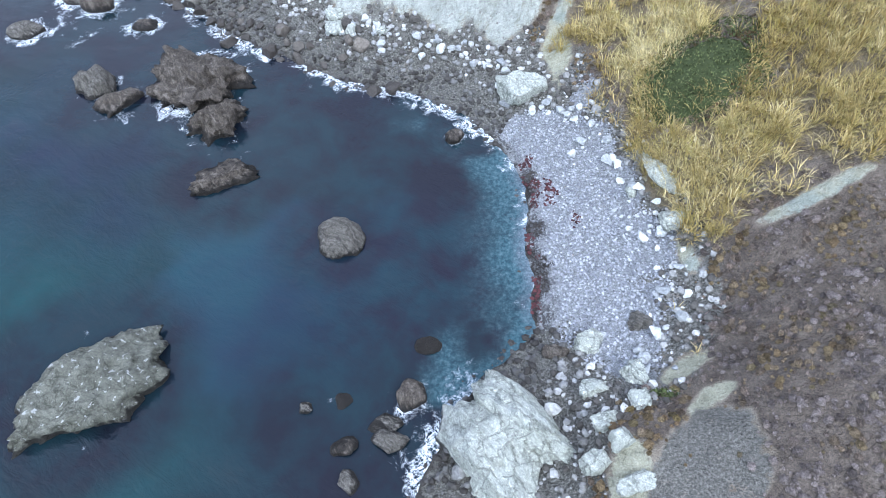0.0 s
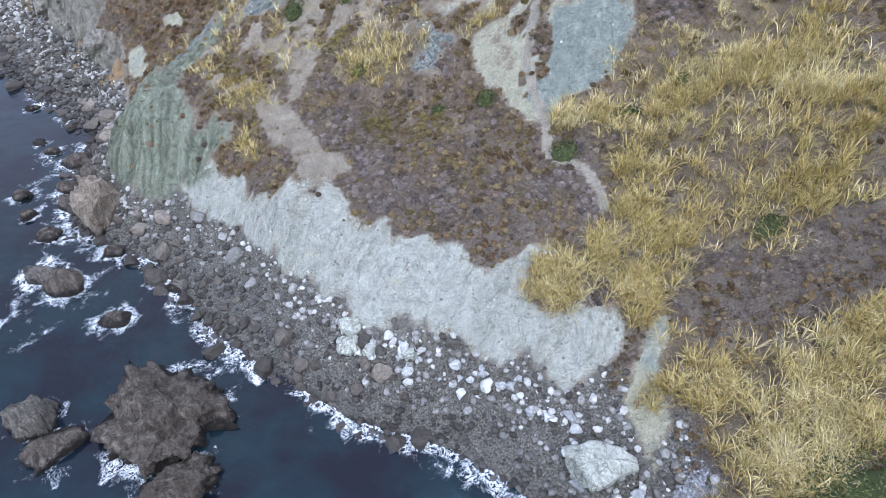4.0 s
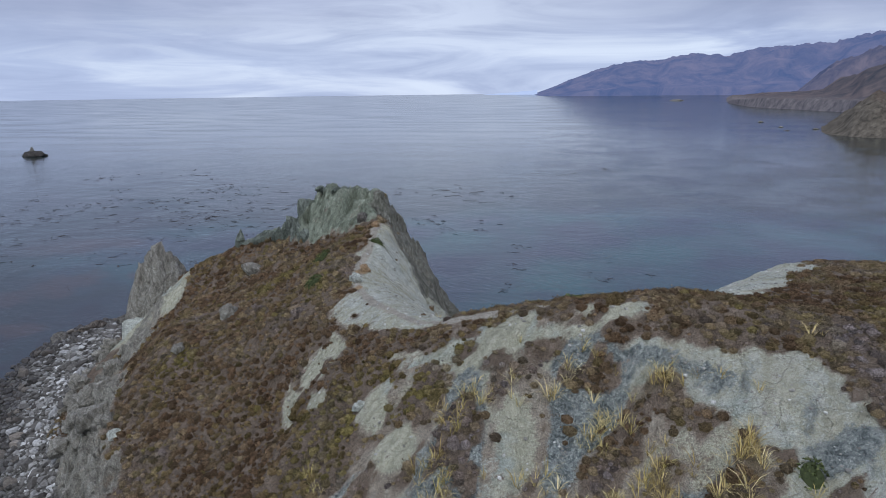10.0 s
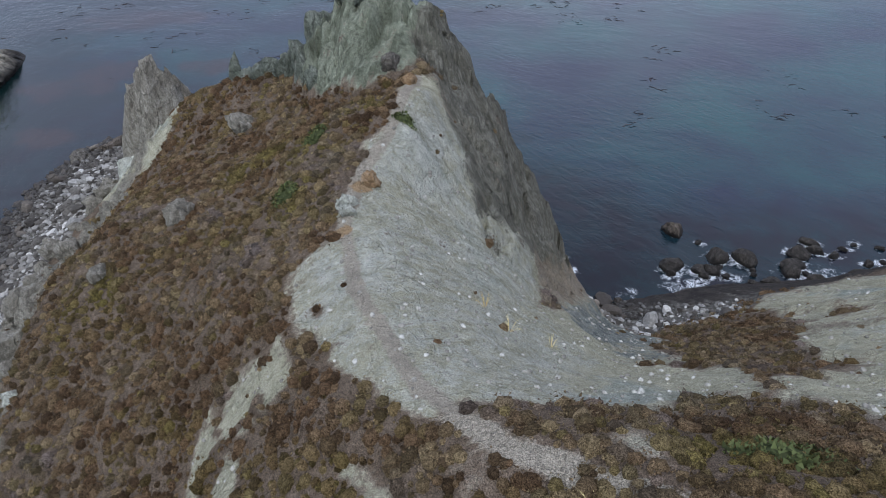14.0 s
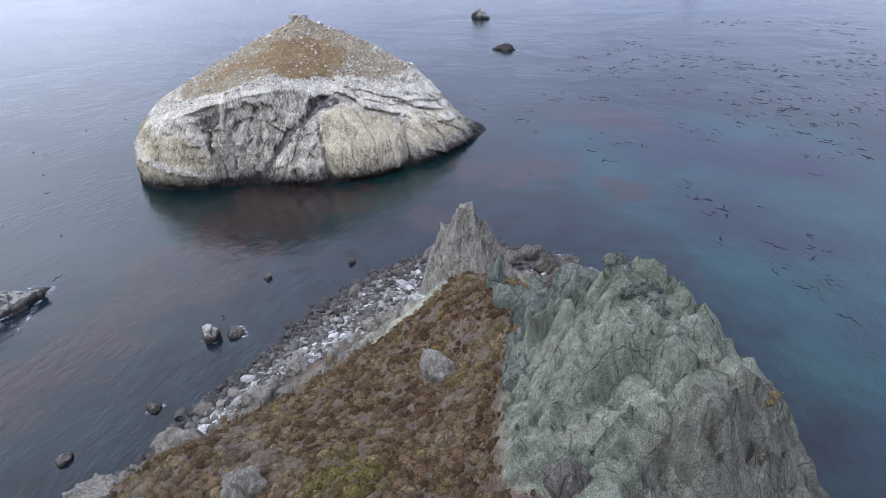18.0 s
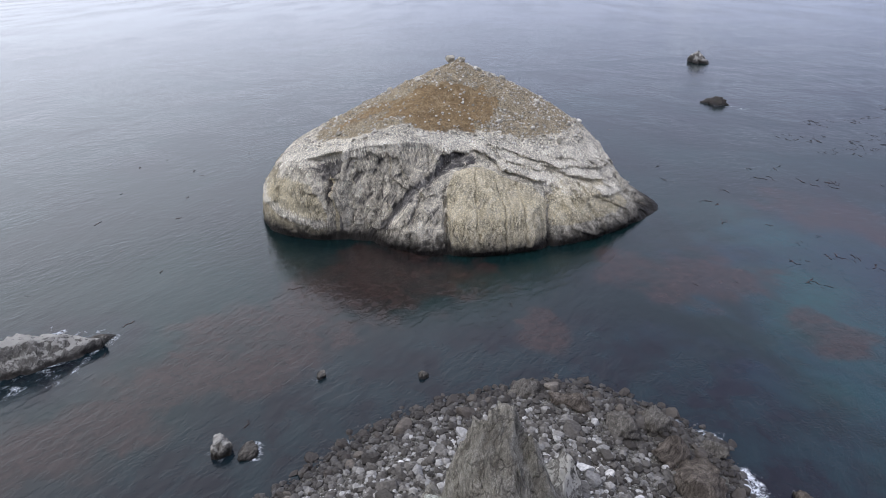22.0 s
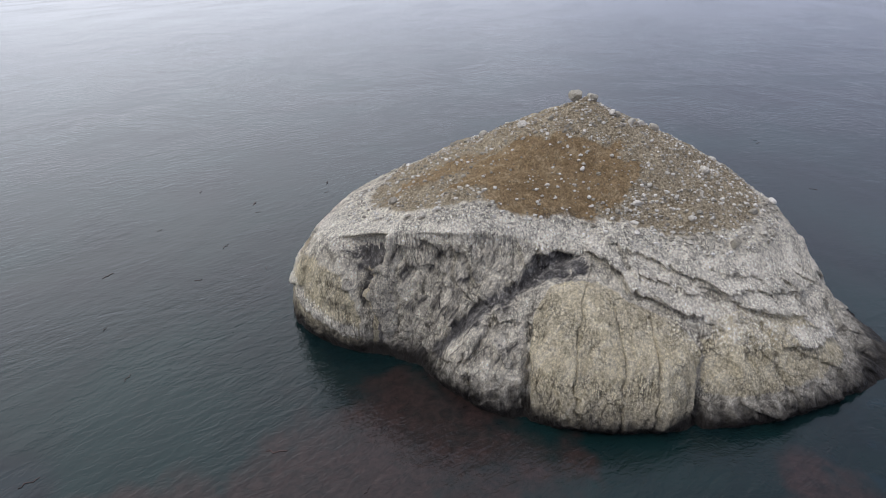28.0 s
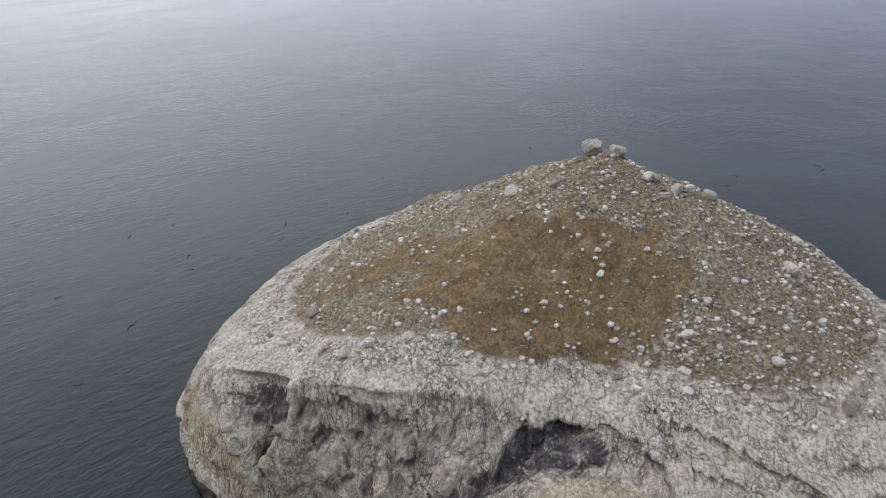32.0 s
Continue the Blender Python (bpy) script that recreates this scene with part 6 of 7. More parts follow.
surf = np.maximum(0.15, blob(WX, WY, [(-60, 100, 22, 14, -35), (-74, 122, 8, 22, 25), (-35, 88, 8, 6, 0), (-42, 71, 5, 3, 20), (-44, 68.5, 5, 2, 10), (-12, 76, 20, 4, -20), (6, 67, 5, 4, 0), (0, 22, 7, 9, 0), (-115, 252, 18, 8, 0), (-104, 250, 10, 8, 0), (-30, 240, 16, 8, 20), (0, 256, 26, 8, 20), (-66, 92, 14, 10, 0), (-92, 150, 14, 5, 45), (-130, 258, 14, 8, 0), (-145, 186.5, 2, 3, 0)]))
FOAM = np.maximum((1 - smooth(sea_off, -0.5, 6.5)) * (0.15 + 0.85 * surf + 0.3 * blob(WX, WY, [(9, 54, 4, 14, 0)])), rocks_foam * (np.where(WY < 62, 0.22, 0.48) + 0.6 * surf))
FOAM = np.maximum(FOAM, 0.5 * blob(WX, WY, [(-62, 96, 12, 9, -35), (-75, 118, 6, 14, 25), (-43.5, 69.5, 3.5, 1.8, 15), (-112, 254, 8, 4, 0), (-106, 252, 6, 4, 0), (-373, 361, 12, 4, 30)]))
FOAM = np.maximum(FOAM, (1 - smooth(stack_off, -1, 2.0)) * 0.25)
# patches by the stack: kelp, also painting in its dark reflection on the water
KELP = blob(WX, WY, [(-206, 197, 12, 11, 0), (-196, 187, 12, 10, 0), (-236, 328, 22, 14, 30), (-199, 278, 12, 16, 20), (-192, 196, 15, 15, 30), (-202, 214, 12, 14, 0), (-211, 198, 12, 12, 0), (-172, 180, 14, 12, 30), (-162, 166, 10, 16, 40), (-138, 146, 10, 16, 40), (-180, 168, 9, 9, 0), (-174, 293, 9, 7, 0), (-130, 138, 14, 8, 0), (-188, 184, 12, 8, 0), (-230, 334, 20, 10, 0), (-150, 160, 12, 10, 30), (-205, 262, 10, 8, 0), (-178, 236, 9, 6, 0)])
SEA_COVER = {"foam": FOAM, "brim": (1 - smooth(sea_off, -1, 3.5)) * blob(WX, WY, [(8, 47, 8, 15, 0)], 0.3), "far": smooth(rad, 300, 1300), "shallow": (1 - smooth(sea_off, -2, 13)) * blob(WX, WY, [(4, 46, 15, 24, 0)], 2.2), "reef": np.maximum(1 - smooth(sea_off, 4, 42), rocks_near * 0.8), "kelp": KELP, "teal": np.maximum.reduce([0.5 * blob(WX, WY, [(-30, 45, 80, 50, 0)], 0.3), blob(WX, WY, [(-14, 40, 26, 15, 15)], 0.5), blob(WX, WY, [(40, 350, 170, 110, 0)], 0.3), 0.6 * blob(WX, WY, [(-90, 330, 130, 90, 0), (-190, 330, 60, 60, 0)], 0.8)])}
sea = new("sea", mesh_of("sea", np.stack([WX, WY, WZ], -1).reshape(-1, 3), grid_faces(len(wx_), len(wy_), keep), MAT_SEA, SEA_COVER))
tagged(sea, "calm grey-blue sea with brown kelp and foam along the rocks", "sea", kind="structure")

# ---- the far coast ----


def far_land(name, ridge, depth, mat, label, seed, rough=0.2, n=220, m=40, foot=0.06, cliff=None):
    """A range along rows of bearing, distance of the foot and height, rising over the given depth from the water."""
    r = np.array(ridge, float)
    a = np.linspace(r[0, 0], r[-1, 0], n)
    order = np.argsort(r[:, 0])
    d0, top = np.interp(a, r[order, 0], r[order, 1]), np.interp(a, r[order, 0], r[order, 2])
    t = np.linspace(0, 1, m)
    A, T = np.meshgrid(np.radians(a), t, indexing="ij")
    D = d0[:, None] + T * depth
    X, Y = -17 + D * np.cos(A), 88 + D * np.sin(A)
    scale = 5.0 / depth
    ero = fbm(X * scale, Y * scale, X * 0, 6, seed, True, 0.6) - 0.55
    base = 43.0 * smooth(np.hypot(X + 60, Y - 150), 1800, 6200) / smooth(np.array(4820.0), 1800, 6200)
    step = np.full_like(T, 0.22) if cliff is None else np.clip(cliff / np.maximum(top[:, None], 1), 0.2, 0.92) * np.ones_like(T)
    rise = np.where(T < foot, T / foot * step, step + (1 - step) * smooth(T, foot, 0.85))
    Z = base - 3 + top[:, None] * rise * (1 + ero * rough * 2 * smooth(T, 0, 0.3))
    ob = new(name, mesh_of(name, np.stack([X, Y, Z], -1).reshape(-1, 3), grid_faces(n, m), mat))
    return tagged(ob, label, "headland" if depth < 900 else "mountains", kind="structure")


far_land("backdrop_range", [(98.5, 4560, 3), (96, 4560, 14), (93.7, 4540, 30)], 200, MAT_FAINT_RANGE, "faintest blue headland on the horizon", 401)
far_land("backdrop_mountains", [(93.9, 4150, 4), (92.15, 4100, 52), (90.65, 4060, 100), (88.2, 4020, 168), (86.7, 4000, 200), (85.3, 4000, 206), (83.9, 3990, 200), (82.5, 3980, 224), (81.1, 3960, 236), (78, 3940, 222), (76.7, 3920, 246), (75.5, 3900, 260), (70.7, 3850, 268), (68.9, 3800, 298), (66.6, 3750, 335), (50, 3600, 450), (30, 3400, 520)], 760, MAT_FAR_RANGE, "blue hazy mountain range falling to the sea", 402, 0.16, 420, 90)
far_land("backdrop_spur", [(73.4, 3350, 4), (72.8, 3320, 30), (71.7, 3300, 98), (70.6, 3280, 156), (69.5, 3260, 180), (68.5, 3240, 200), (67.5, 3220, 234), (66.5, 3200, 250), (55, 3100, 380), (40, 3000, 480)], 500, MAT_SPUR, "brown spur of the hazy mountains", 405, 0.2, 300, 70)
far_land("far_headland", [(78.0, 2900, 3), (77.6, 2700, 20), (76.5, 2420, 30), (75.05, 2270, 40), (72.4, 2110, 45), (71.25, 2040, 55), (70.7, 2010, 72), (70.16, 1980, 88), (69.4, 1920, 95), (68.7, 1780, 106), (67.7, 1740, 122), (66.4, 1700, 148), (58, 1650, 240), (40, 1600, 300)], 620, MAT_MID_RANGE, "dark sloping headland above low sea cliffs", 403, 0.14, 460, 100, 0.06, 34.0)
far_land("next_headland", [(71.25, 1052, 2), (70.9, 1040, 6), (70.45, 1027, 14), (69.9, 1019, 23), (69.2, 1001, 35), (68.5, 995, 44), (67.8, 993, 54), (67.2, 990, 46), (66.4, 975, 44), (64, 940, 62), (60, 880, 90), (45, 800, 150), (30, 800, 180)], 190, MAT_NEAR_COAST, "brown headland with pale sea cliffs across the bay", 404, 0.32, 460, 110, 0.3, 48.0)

# ---- loose stones ----


def scatter(n, x0, x1, y0, y1, seed):
    rng = np.random.default_rng(seed)
    return rng.uniform(x0, x1, n), rng.uniform(y0, y1, n), rng


def joined(name, unit, faces, x, y, z, size, spin, mat, label, category, attrs=None, squash=1.0, shade=False):
    """Many small shapes in one mesh: each a unit shape turned, scaled and set down."""
    c, s_ = np.cos(spin)[:, None], np.sin(spin)[:, None]
    u = unit if unit.ndim == 3 else np.broadcast_to(unit, (len(x), *unit.shape))
    px = (u[..., 0] * c - u[..., 1] * s_) * size[:, None] + x[:, None]
    py = (u[..., 0] * s_ + u[..., 1] * c) * size[:, None] + y[:, None]
    pz = u[..., 2] * size[:, None] * squash + z[:, None]
    v = np.stack([px, py, pz], -1).reshape(-1, 3)
    k = u.shape[1]
    f = (faces[None] + (np.arange(len(x)) * k)[:, None, None]).reshape(-1, faces.shape[1])
    extra = {key: np.repeat(val, k) for key, val in (attrs or {}).items()}
    ob = new(name, mesh_of(name, v, f, mat, extra, shade))
    return tagged(ob, label, category, kind="stuff")


def stone_material(name, tones, loose=False, wet=1.3):
    m, s = material(name)
    p = s.place()
    c = s.ramp(s.chance(loose), *tones)
    fine = s.noise(p, 2.6, 5, 0.65)
    c = s.mix(0.7, c, s.mix(1.0, c, s.ramp(fine, (0.32, (0.5, 0.5, 0.5)), (0.68, (1.5, 1.5, 1.5))), "MULTIPLY"))
    tide = s.math("ADD", s.parts(p)[2], s.math("MULTIPLY", s.math("SUBTRACT", s.noise(p, 0.25, 3), 0.5), 1.6))
    c = s.mix(s.span(tide, 0.3, wet * 1.5, 0.85, 0.0), c, (0.035, 0.031, 0.028))
    s.surface(c, s.span(tide, 0.3, wet, 0.45, 0.88), s.bump(fine, 0.7, 0.25), 0.25)
    return m


GREYS = ((0.0, (0.06, 0.054, 0.047)), (0.35, (0.14, 0.13, 0.116)), (0.56, (0.25, 0.245, 0.23)), (0.76, (0.38, 0.375, 0.355)), (1.0, (0.60, 0.59, 0.56)))
BROWNS = ((0.0, (0.11, 0.095, 0.08)), (0.5, (0.20, 0.175, 0.145)), (1.0, (0.33, 0.29, 0.24)))
PALES = ((0.0, (0.17, 0.175, 0.19)), (0.5, (0.29, 0.295, 0.315)), (1.0, (0.48, 0.485, 0.50)))
MAT_STONE, MAT_COBBLE, MAT_SHORE_STONE, MAT_SHINGLE = stone_material("beach_stone", GREYS, False, 2.4), stone_material("beach_cobble", GREYS, True, 2.8), stone_material("brown_beach_stone", BROWNS, False, 2.8), stone_material("shingle_stone", PALES, True, 0.5)

MAT_RUBBLE = stone_material("point_rubble", ((0.0, (0.045, 0.041, 0.036)), (0.4, (0.11, 0.102, 0.09)), (0.75, (0.20, 0.19, 0.172)), (1.0, (0.42, 0.41, 0.38))), True, 3.2)
# boulders of the rubble beaches, each a thing
templates = []
for k in range(8):
    v, f = rock_points(500 + k, 3, (1.0, 0.82, 0.72), 14, 0.2, boxy=0.4)
    templates.append((mesh_of("beach_boulder", v, f, MAT_STONE, smooth_shade=False), mesh_of("shore_boulder", v, f, MAT_SHORE_STONE, smooth_shade=False)))
x, y, rng = scatter(60000, -162, 30, 14, 262, 61)
on, off = sample(COVER["cobble"], x, y), sample(OFF, x, y)
shing = sample(COVER["shingle"], x, y)
west = x < -8
ok = (on > 0.6) & ((y < 228) | (x < -62)) & (off > -2.5) & (shing < 0.4) & ((west | (off > 9)) | (y < 28))
x, y, off = x[ok], y[ok], off[ok]
kept = 0
taken = []
for a, b, o in zip(x, y, off):
    size = 0.45 + 1.3 * rng.random() ** 4 + (0.35 if o < 5 else 0.0)
    if a > -8:
        size *= 0.6
    if any((a - p) ** 2 + (b - q) ** 2 < (0.75 * (size + r)) ** 2 for p, q, r in taken):
        continue
    taken.append((a, b, size))
    low = o < 6 and a < -8
    ob = new("shore_boulder" if low else "beach_boulder", templates[kept % 8][1 if low else 0])
    ob.matrix_world = pose(a, b, float(land_at(a, b)) + 0.22 * size, rng.uniform(-25, 25), rng.uniform(-25, 25), rng.uniform(0, 360)) @ Matrix.Diagonal((size, size, size, 1))
    tagged(ob, "wet dark brown boulder near the water" if low else "grey boulder in the rubble of the beach", "boulder", "shore boulders" if low else "beach boulders")
    kept += 1
    if kept >= 560:
        break

# pale boulders along the head of the cove beach, each a thing
MAT_WHITE_STONE = stone_material("white_beach_stone", ((0.0, (0.30, 0.31, 0.31)), (0.5, (0.48, 0.49, 0.48)), (1.0, (0.70, 0.71, 0.69))), False, 0.6)
white = [mesh_of("white_boulder", *rock_points(520 + k, 3, (1.0, 0.8, 0.68), 12, 0.14, boxy=0.35), MAT_WHITE_STONE, smooth_shade=False) for k in range(6)]
brink = np.vstack([dense(FOOT[2:8], 0.55), dense(FOOT[7:11], 0.5), dense(FOOT[17:24], 0.7)])
for k, (a, b, c) in enumerate(brink):
    west_side = a < -60
    if west_side:
        a, b = a - abs(rng.normal(0, 6)) - 0.5, b - abs(rng.normal(0, 3)) + rng.normal(0, 2)
    else:
        a, b = a - abs(rng.normal(0, 2.6)) - 0.3, b + rng.normal(0, 0.8)
    size = (0.28 + 0.75 * rng.random() ** 3) * (1.35 if a < -60 else 1.0)
    ob = new("white_boulder", templates[k % 8][0] if west_side else white[k % 6])
    ob.matrix_world = pose(a, b, float(land_at(a, b)) + 0.25 * size, rng.uniform(-20, 20), rng.uniform(-20, 20), rng.uniform(0, 360)) @ Matrix.Diagonal((size, size, size, 1))
    tagged(ob, "pale boulder along the head of the shingle beach" if a > -40 else "grey boulder along the head of the rubble beach", "boulder", "pale boulders at the heads of the beaches")

cf = BALLS[1][1]
shapes = np.stack([rock_points(600 + k, 1, (1.0, 0.8, 0.65), 7, 0.2)[0] for k in range(12)])
x, y, rng = scatter(150000, -162, 34, 12, 264, 62)
ok = (sample(COVER["cobble"], x, y) > 0.5) & ((y < 228) | (x < -62)) & (sample(OFF, x, y) > -3) & (sample(COVER["shingle"], x, y) < 0.5)
x, y = x[ok][:15000], y[ok][:15000]
size = 0.16 + 0.55 * rng.random(len(x)) ** 2.4
joined("cobbles", shapes[rng.integers(0, 12, len(x))], cf, x, y, land_at(x, y) + 0.1 * size, size, rng.uniform(0, 6.28, len(x)), MAT_COBBLE, "grey and white cobbles covering the rubble beach", "cobbles")
x, y, rng = scatter(60000, -162, -64, 106, 262, 67)
ok = (sample(COVER["cobble"], x, y) > 0.6) & (sample(OFF, x, y) > -1.5) & ((y < 228) | (x < -92))
x, y = x[ok][:6500], y[ok][:6500]
size = 0.3 + 0.75 * rng.random(len(x)) ** 2.6
joined("rubble", shapes[rng.integers(0, 12, len(x))], cf, x, y, land_at(x, y) + 0.2 * size, size, rng.uniform(0, 6.28, len(x)), MAT_RUBBLE, "angular grey and white rubble heaped along the point", "rubble")
x, y, rng = scatter(40000, 6, 32, 26, 74, 63)
ok = (sample(COVER["shingle"], x, y) > 0.35) & (sample(OFF, x, y) > 0.5)
x, y = x[ok][:9000], y[ok][:9000]
size = 0.09 + 0.16 * rng.random(len(x)) ** 2
bv, bf = rock_points(77, 1, (1, 0.8, 0.6), 3, 0.1)
joined("shingle", bv, bf, x, y, land_at(x, y), size, rng.uniform(0, 6.28, len(x)), MAT_SHINGLE, "pale lilac-grey shingle of the cove beach", "shingle")
x, y, rng = scatter(7000, 9, 24, 34, 62, 64)
ok = blob(x, y, [(12.9, 56, 1.5, 2.6, 10), (11.6, 59, 0.9, 2, 0), (12.3, 51, 0.6, 2.5, 0), (11.3, 46, 0.6, 3, 5), (11.7, 41, 0.5, 3.5, -5), (11.3, 36, 0.6, 3, 5), (17, 48, 1.0, 1.6, 0), (14.5, 53, 1.2, 1.6, 0)]) * (0.4 + 1.2 * smooth(fbm(x * 0.9, y * 0.9, x * 0, 3, 96), 0.42, 0.6)) > 0.5
x, y = x[ok], y[ok]
m_, s = material("red_wrack")
s.surface(s.ramp(s.chance(True), (0.0, (0.030, 0.012, 0.013)), (1.0, (0.10, 0.032, 0.032))), 0.5)
joined("wrack", bv, bf, x, y, land_at(x, y) + 0.03, 0.12 + 0.24 * rng.random(len(x)) ** 2, rng.uniform(0, 6.28, len(x)), m_, "dark red seaweed washed up along the tide line", "seaweed", squash=0.35)
# stones lying on the slopes of clay
MAT_SLOPE_STONE = stone_material("clay_slope_stone", ((0.0, (0.20, 0.19, 0.165)), (0.5, (0.36, 0.345, 0.30)), (1.0, (0.62, 0.61, 0.56))), True, 0.5)
x, y, rng = scatter(30000, -60, 40, 80, 235, 65)
ok = (np.maximum(sample(COVER["pale"], x, y), sample(COVER["shale"], x, y)) > 0.6) & (sample(COVER["scrub"], x, y) < 0.3) & (sample(COVER["darkrock"], x, y) < 0.2)
x, y = x[ok][:4000], y[ok][:4000]
size = 0.06 + 0.26 * rng.random(len(x)) ** 4
joined("slope_stones", shapes[rng.integers(0, 12, len(x))], cf, x, y, land_at(x, y), size, rng.uniform(0, 6.28, len(x)), MAT_SLOPE_STONE, "small stones lying on the bare clay slopes", "stones")
# stones on the top of the stack
rng = np.random.default_rng(66)
order = rng.permutation(nt * ns)
flat_top = (SS.ravel()[order] > 0.585) & (np.abs(TH.ravel()[order]) < 110)
weight = np.clip(SS.ravel()[order] * 0 + (1 - SS.ravel()[order]) * 2.2, 0, 1) * (1 - 0.75 * STACK_COVER["earth"].ravel()[order])
pick = order[flat_top & (rng.random(nt * ns) < weight)][:4200]
tx, ty, tz = PX.ravel()[pick], PY.ravel()[pick], HIGH.ravel()[pick]
MAT_TOP_STONE = stone_material("guano_stone", ((0.0, (0.20, 0.18, 0.14)), (0.4, (0.42, 0.39, 0.32)), (1.0, (0.70, 0.67, 0.60))), True, 0.5)
MAT_TOP_BOULDER = stone_material("guano_boulder", ((0.0, (0.24, 0.22, 0.17)), (0.5, (0.44, 0.41, 0.34)), (1.0, (0.66, 0.63, 0.56))), False, 0.5)
size = 0.13 + 0.42 * rng.random(len(pick)) ** 3
joined("stack_stones", shapes[rng.integers(0, 12, len(pick))], cf, tx, ty, tz + 0.08, size, rng.uniform(0, 6.28, len(pick)), MAT_TOP_STONE, "pale stones strewn over the top of the sea stack", "stones")
for k in range(70):
    i = pick[-1 - k * 7]
    size = 0.5 + 0.8 * rng.random() ** 2
    v, f = rock_points(700 + k % 6, 2, (1, 0.8, 0.7), 9, 0.16) if k < 6 else (None, None)
    if k < 6:
        templates.append(mesh_of("stack_boulder", v, f, MAT_TOP_BOULDER, smooth_shade=False))
    ob = new("stack_boulder", templates[8 + k % 6])
    ob.matrix_world = pose(PX.ravel()[i], PY.ravel()[i], HIGH.ravel()[i] + 0.2 * size, rng.uniform(-20, 20), rng.uniform(-20, 20), rng.uniform(0, 360)) @ Matrix.Diagonal((size, size, size, 1))
    tagged(ob, "pale boulder lying on the top of the stack", "boulder", "boulders on the stack")
rock("summit_boulder", -262.8, 218.6, 42.0, (1.6, 1.3, 1.2), 720, MAT_TOP_BOULDER, "streaked grey boulder on the stack's summit", "boulder", 80, sub=4)
rock("summit_boulder", -262.4, 221.6, 41.9, (1.4, 1.1, 0.9), 721, MAT_TOP_BOULDER, "rough grey boulder beside the summit boulder", "boulder", 60, sub=4)

# ---- plants ----


def leaf_material(name, tones, green, loose=True, fuzz=False):
    """Dry shrubs: the tone of each plant from its own number, each twig a little different."""
    m, s = material(name)
    c = s.ramp(s.attr("tone"), *tones)
    c = s.mix(s.attr("lush"), c, green)
    c = s.mix(1.0, c, s.ramp(s.chance(loose), (0.0, (0.5, 0.5, 0.5)), (1.0, (1.45, 1.45, 1.45))), "MULTIPLY")
    n = None
    if fuzz:
        p = s.place()
        a, b = s.noise(p, 5.0, 3, 0.7), s.noise(p, 15.0, 3, 0.75)
        c = s.mix(1.0, c, s.ramp(a, (0.32, (0.6, 0.58, 0.56)), (0.68, (1.35, 1.35, 1.35))), "MULTIPLY")
        c = s.mix(1.0, c, s.ramp(b, (0.38, (0.36, 0.34, 0.32)), (0.62, (1.65, 1.65, 1.65))), "MULTIPLY")
        n = s.bump(s.math("ADD", a, b), 1.0, 0.35)
    s.surface(c, 0.85, n, 0.1)
    return m


MAT_SCRUB = leaf_material("scrub_twigs", ((0.0, (0.165, 0.108, 0.062)), (0.3, (0.225, 0.162, 0.096)), (0.5, (0.275, 0.215, 0.122)), (0.72, (0.235, 0.187, 0.15)), (0.9, (0.25, 0.21, 0.188)), (1.0, (0.29, 0.25, 0.232))), (0.22, 0.185, 0.065), fuzz=True)
MAT_STRAW = leaf_material("straw_blades", ((0.0, (0.34, 0.25, 0.095)), (0.5, (0.52, 0.405, 0.17)), (1.0, (0.76, 0.66, 0.38))), (0.34, 0.34, 0.09))
MAT_GREEN = leaf_material("green_leaves", ((0.0, (0.055, 0.066, 0.03)), (0.6, (0.10, 0.122, 0.048)), (1.0, (0.16, 0.175, 0.072))), (0.06, 0.09, 0.03))

twig_rng = np.random.default_rng(5)


def shrub_unit(n, seed, spread=1.45, tall=0.6, leaf=0.17):
    """A low dome of twig ends: loose triangles that stand out from it, over a dark heart."""
    r = np.random.default_rng(seed)
    u, a = r.uniform(0.0, 1.0, n), r.uniform(0, 2 * np.pi, n)
    zc = u ** 0.8
    rho = np.sqrt(np.maximum(1 - zc * zc, 0))
    d = np.stack([rho * np.cos(a), rho * np.sin(a), zc], -1)
    d += r.normal(0, 0.12, d.shape)
    base = d * np.array([spread, spread, tall]) * r.uniform(0.35, 0.98, (n, 1)) * 0.5
    out = d * 0.5 + r.normal(0, 0.6, d.shape) + (0, 0, 0.35)
    out /= np.linalg.norm(out, axis=1, keepdims=True)
    side = np.cross(out, r.normal(size=d.shape))
    side /= np.linalg.norm(side, axis=1, keepdims=True) + 1e-9
    w = leaf * r.uniform(0.5, 1.1, (n, 1))
    tri = np.stack([base - side * w * 0.5, base + side * w * 0.5, base + out * w * 1.25], 1).reshape(-1, 3)
    hv, hf = BALLS[1]
    hf = hf[(hv[hf][:, :, 2] > -0.6).all(1)]
    q = hv * 1.7 + r.uniform(0, 60, 3)
    swell = 0.6 + 0.8 * fbm(q[:, 0], q[:, 1], q[:, 2], 3, seed)
    heart = hv * swell[:, None] * np.array([0.36 * spread, 0.36 * spread, 0.40 * tall])
    return np.vstack([tri, heart]), np.vstack([np.arange(3 * n).reshape(-1, 3), hf + 3 * n])


def plant(name, unit, faces, x, y, size, mat, label, category, tone, lush, sink=0.05, rng=twig_rng):
    return joined(name, unit, faces, x, y, land_at(x, y) - sink * size, size, rng.uniform(0, 6.28, len(x)), mat, label, category, {"tone": tone, "lush": lush}, shade=True)


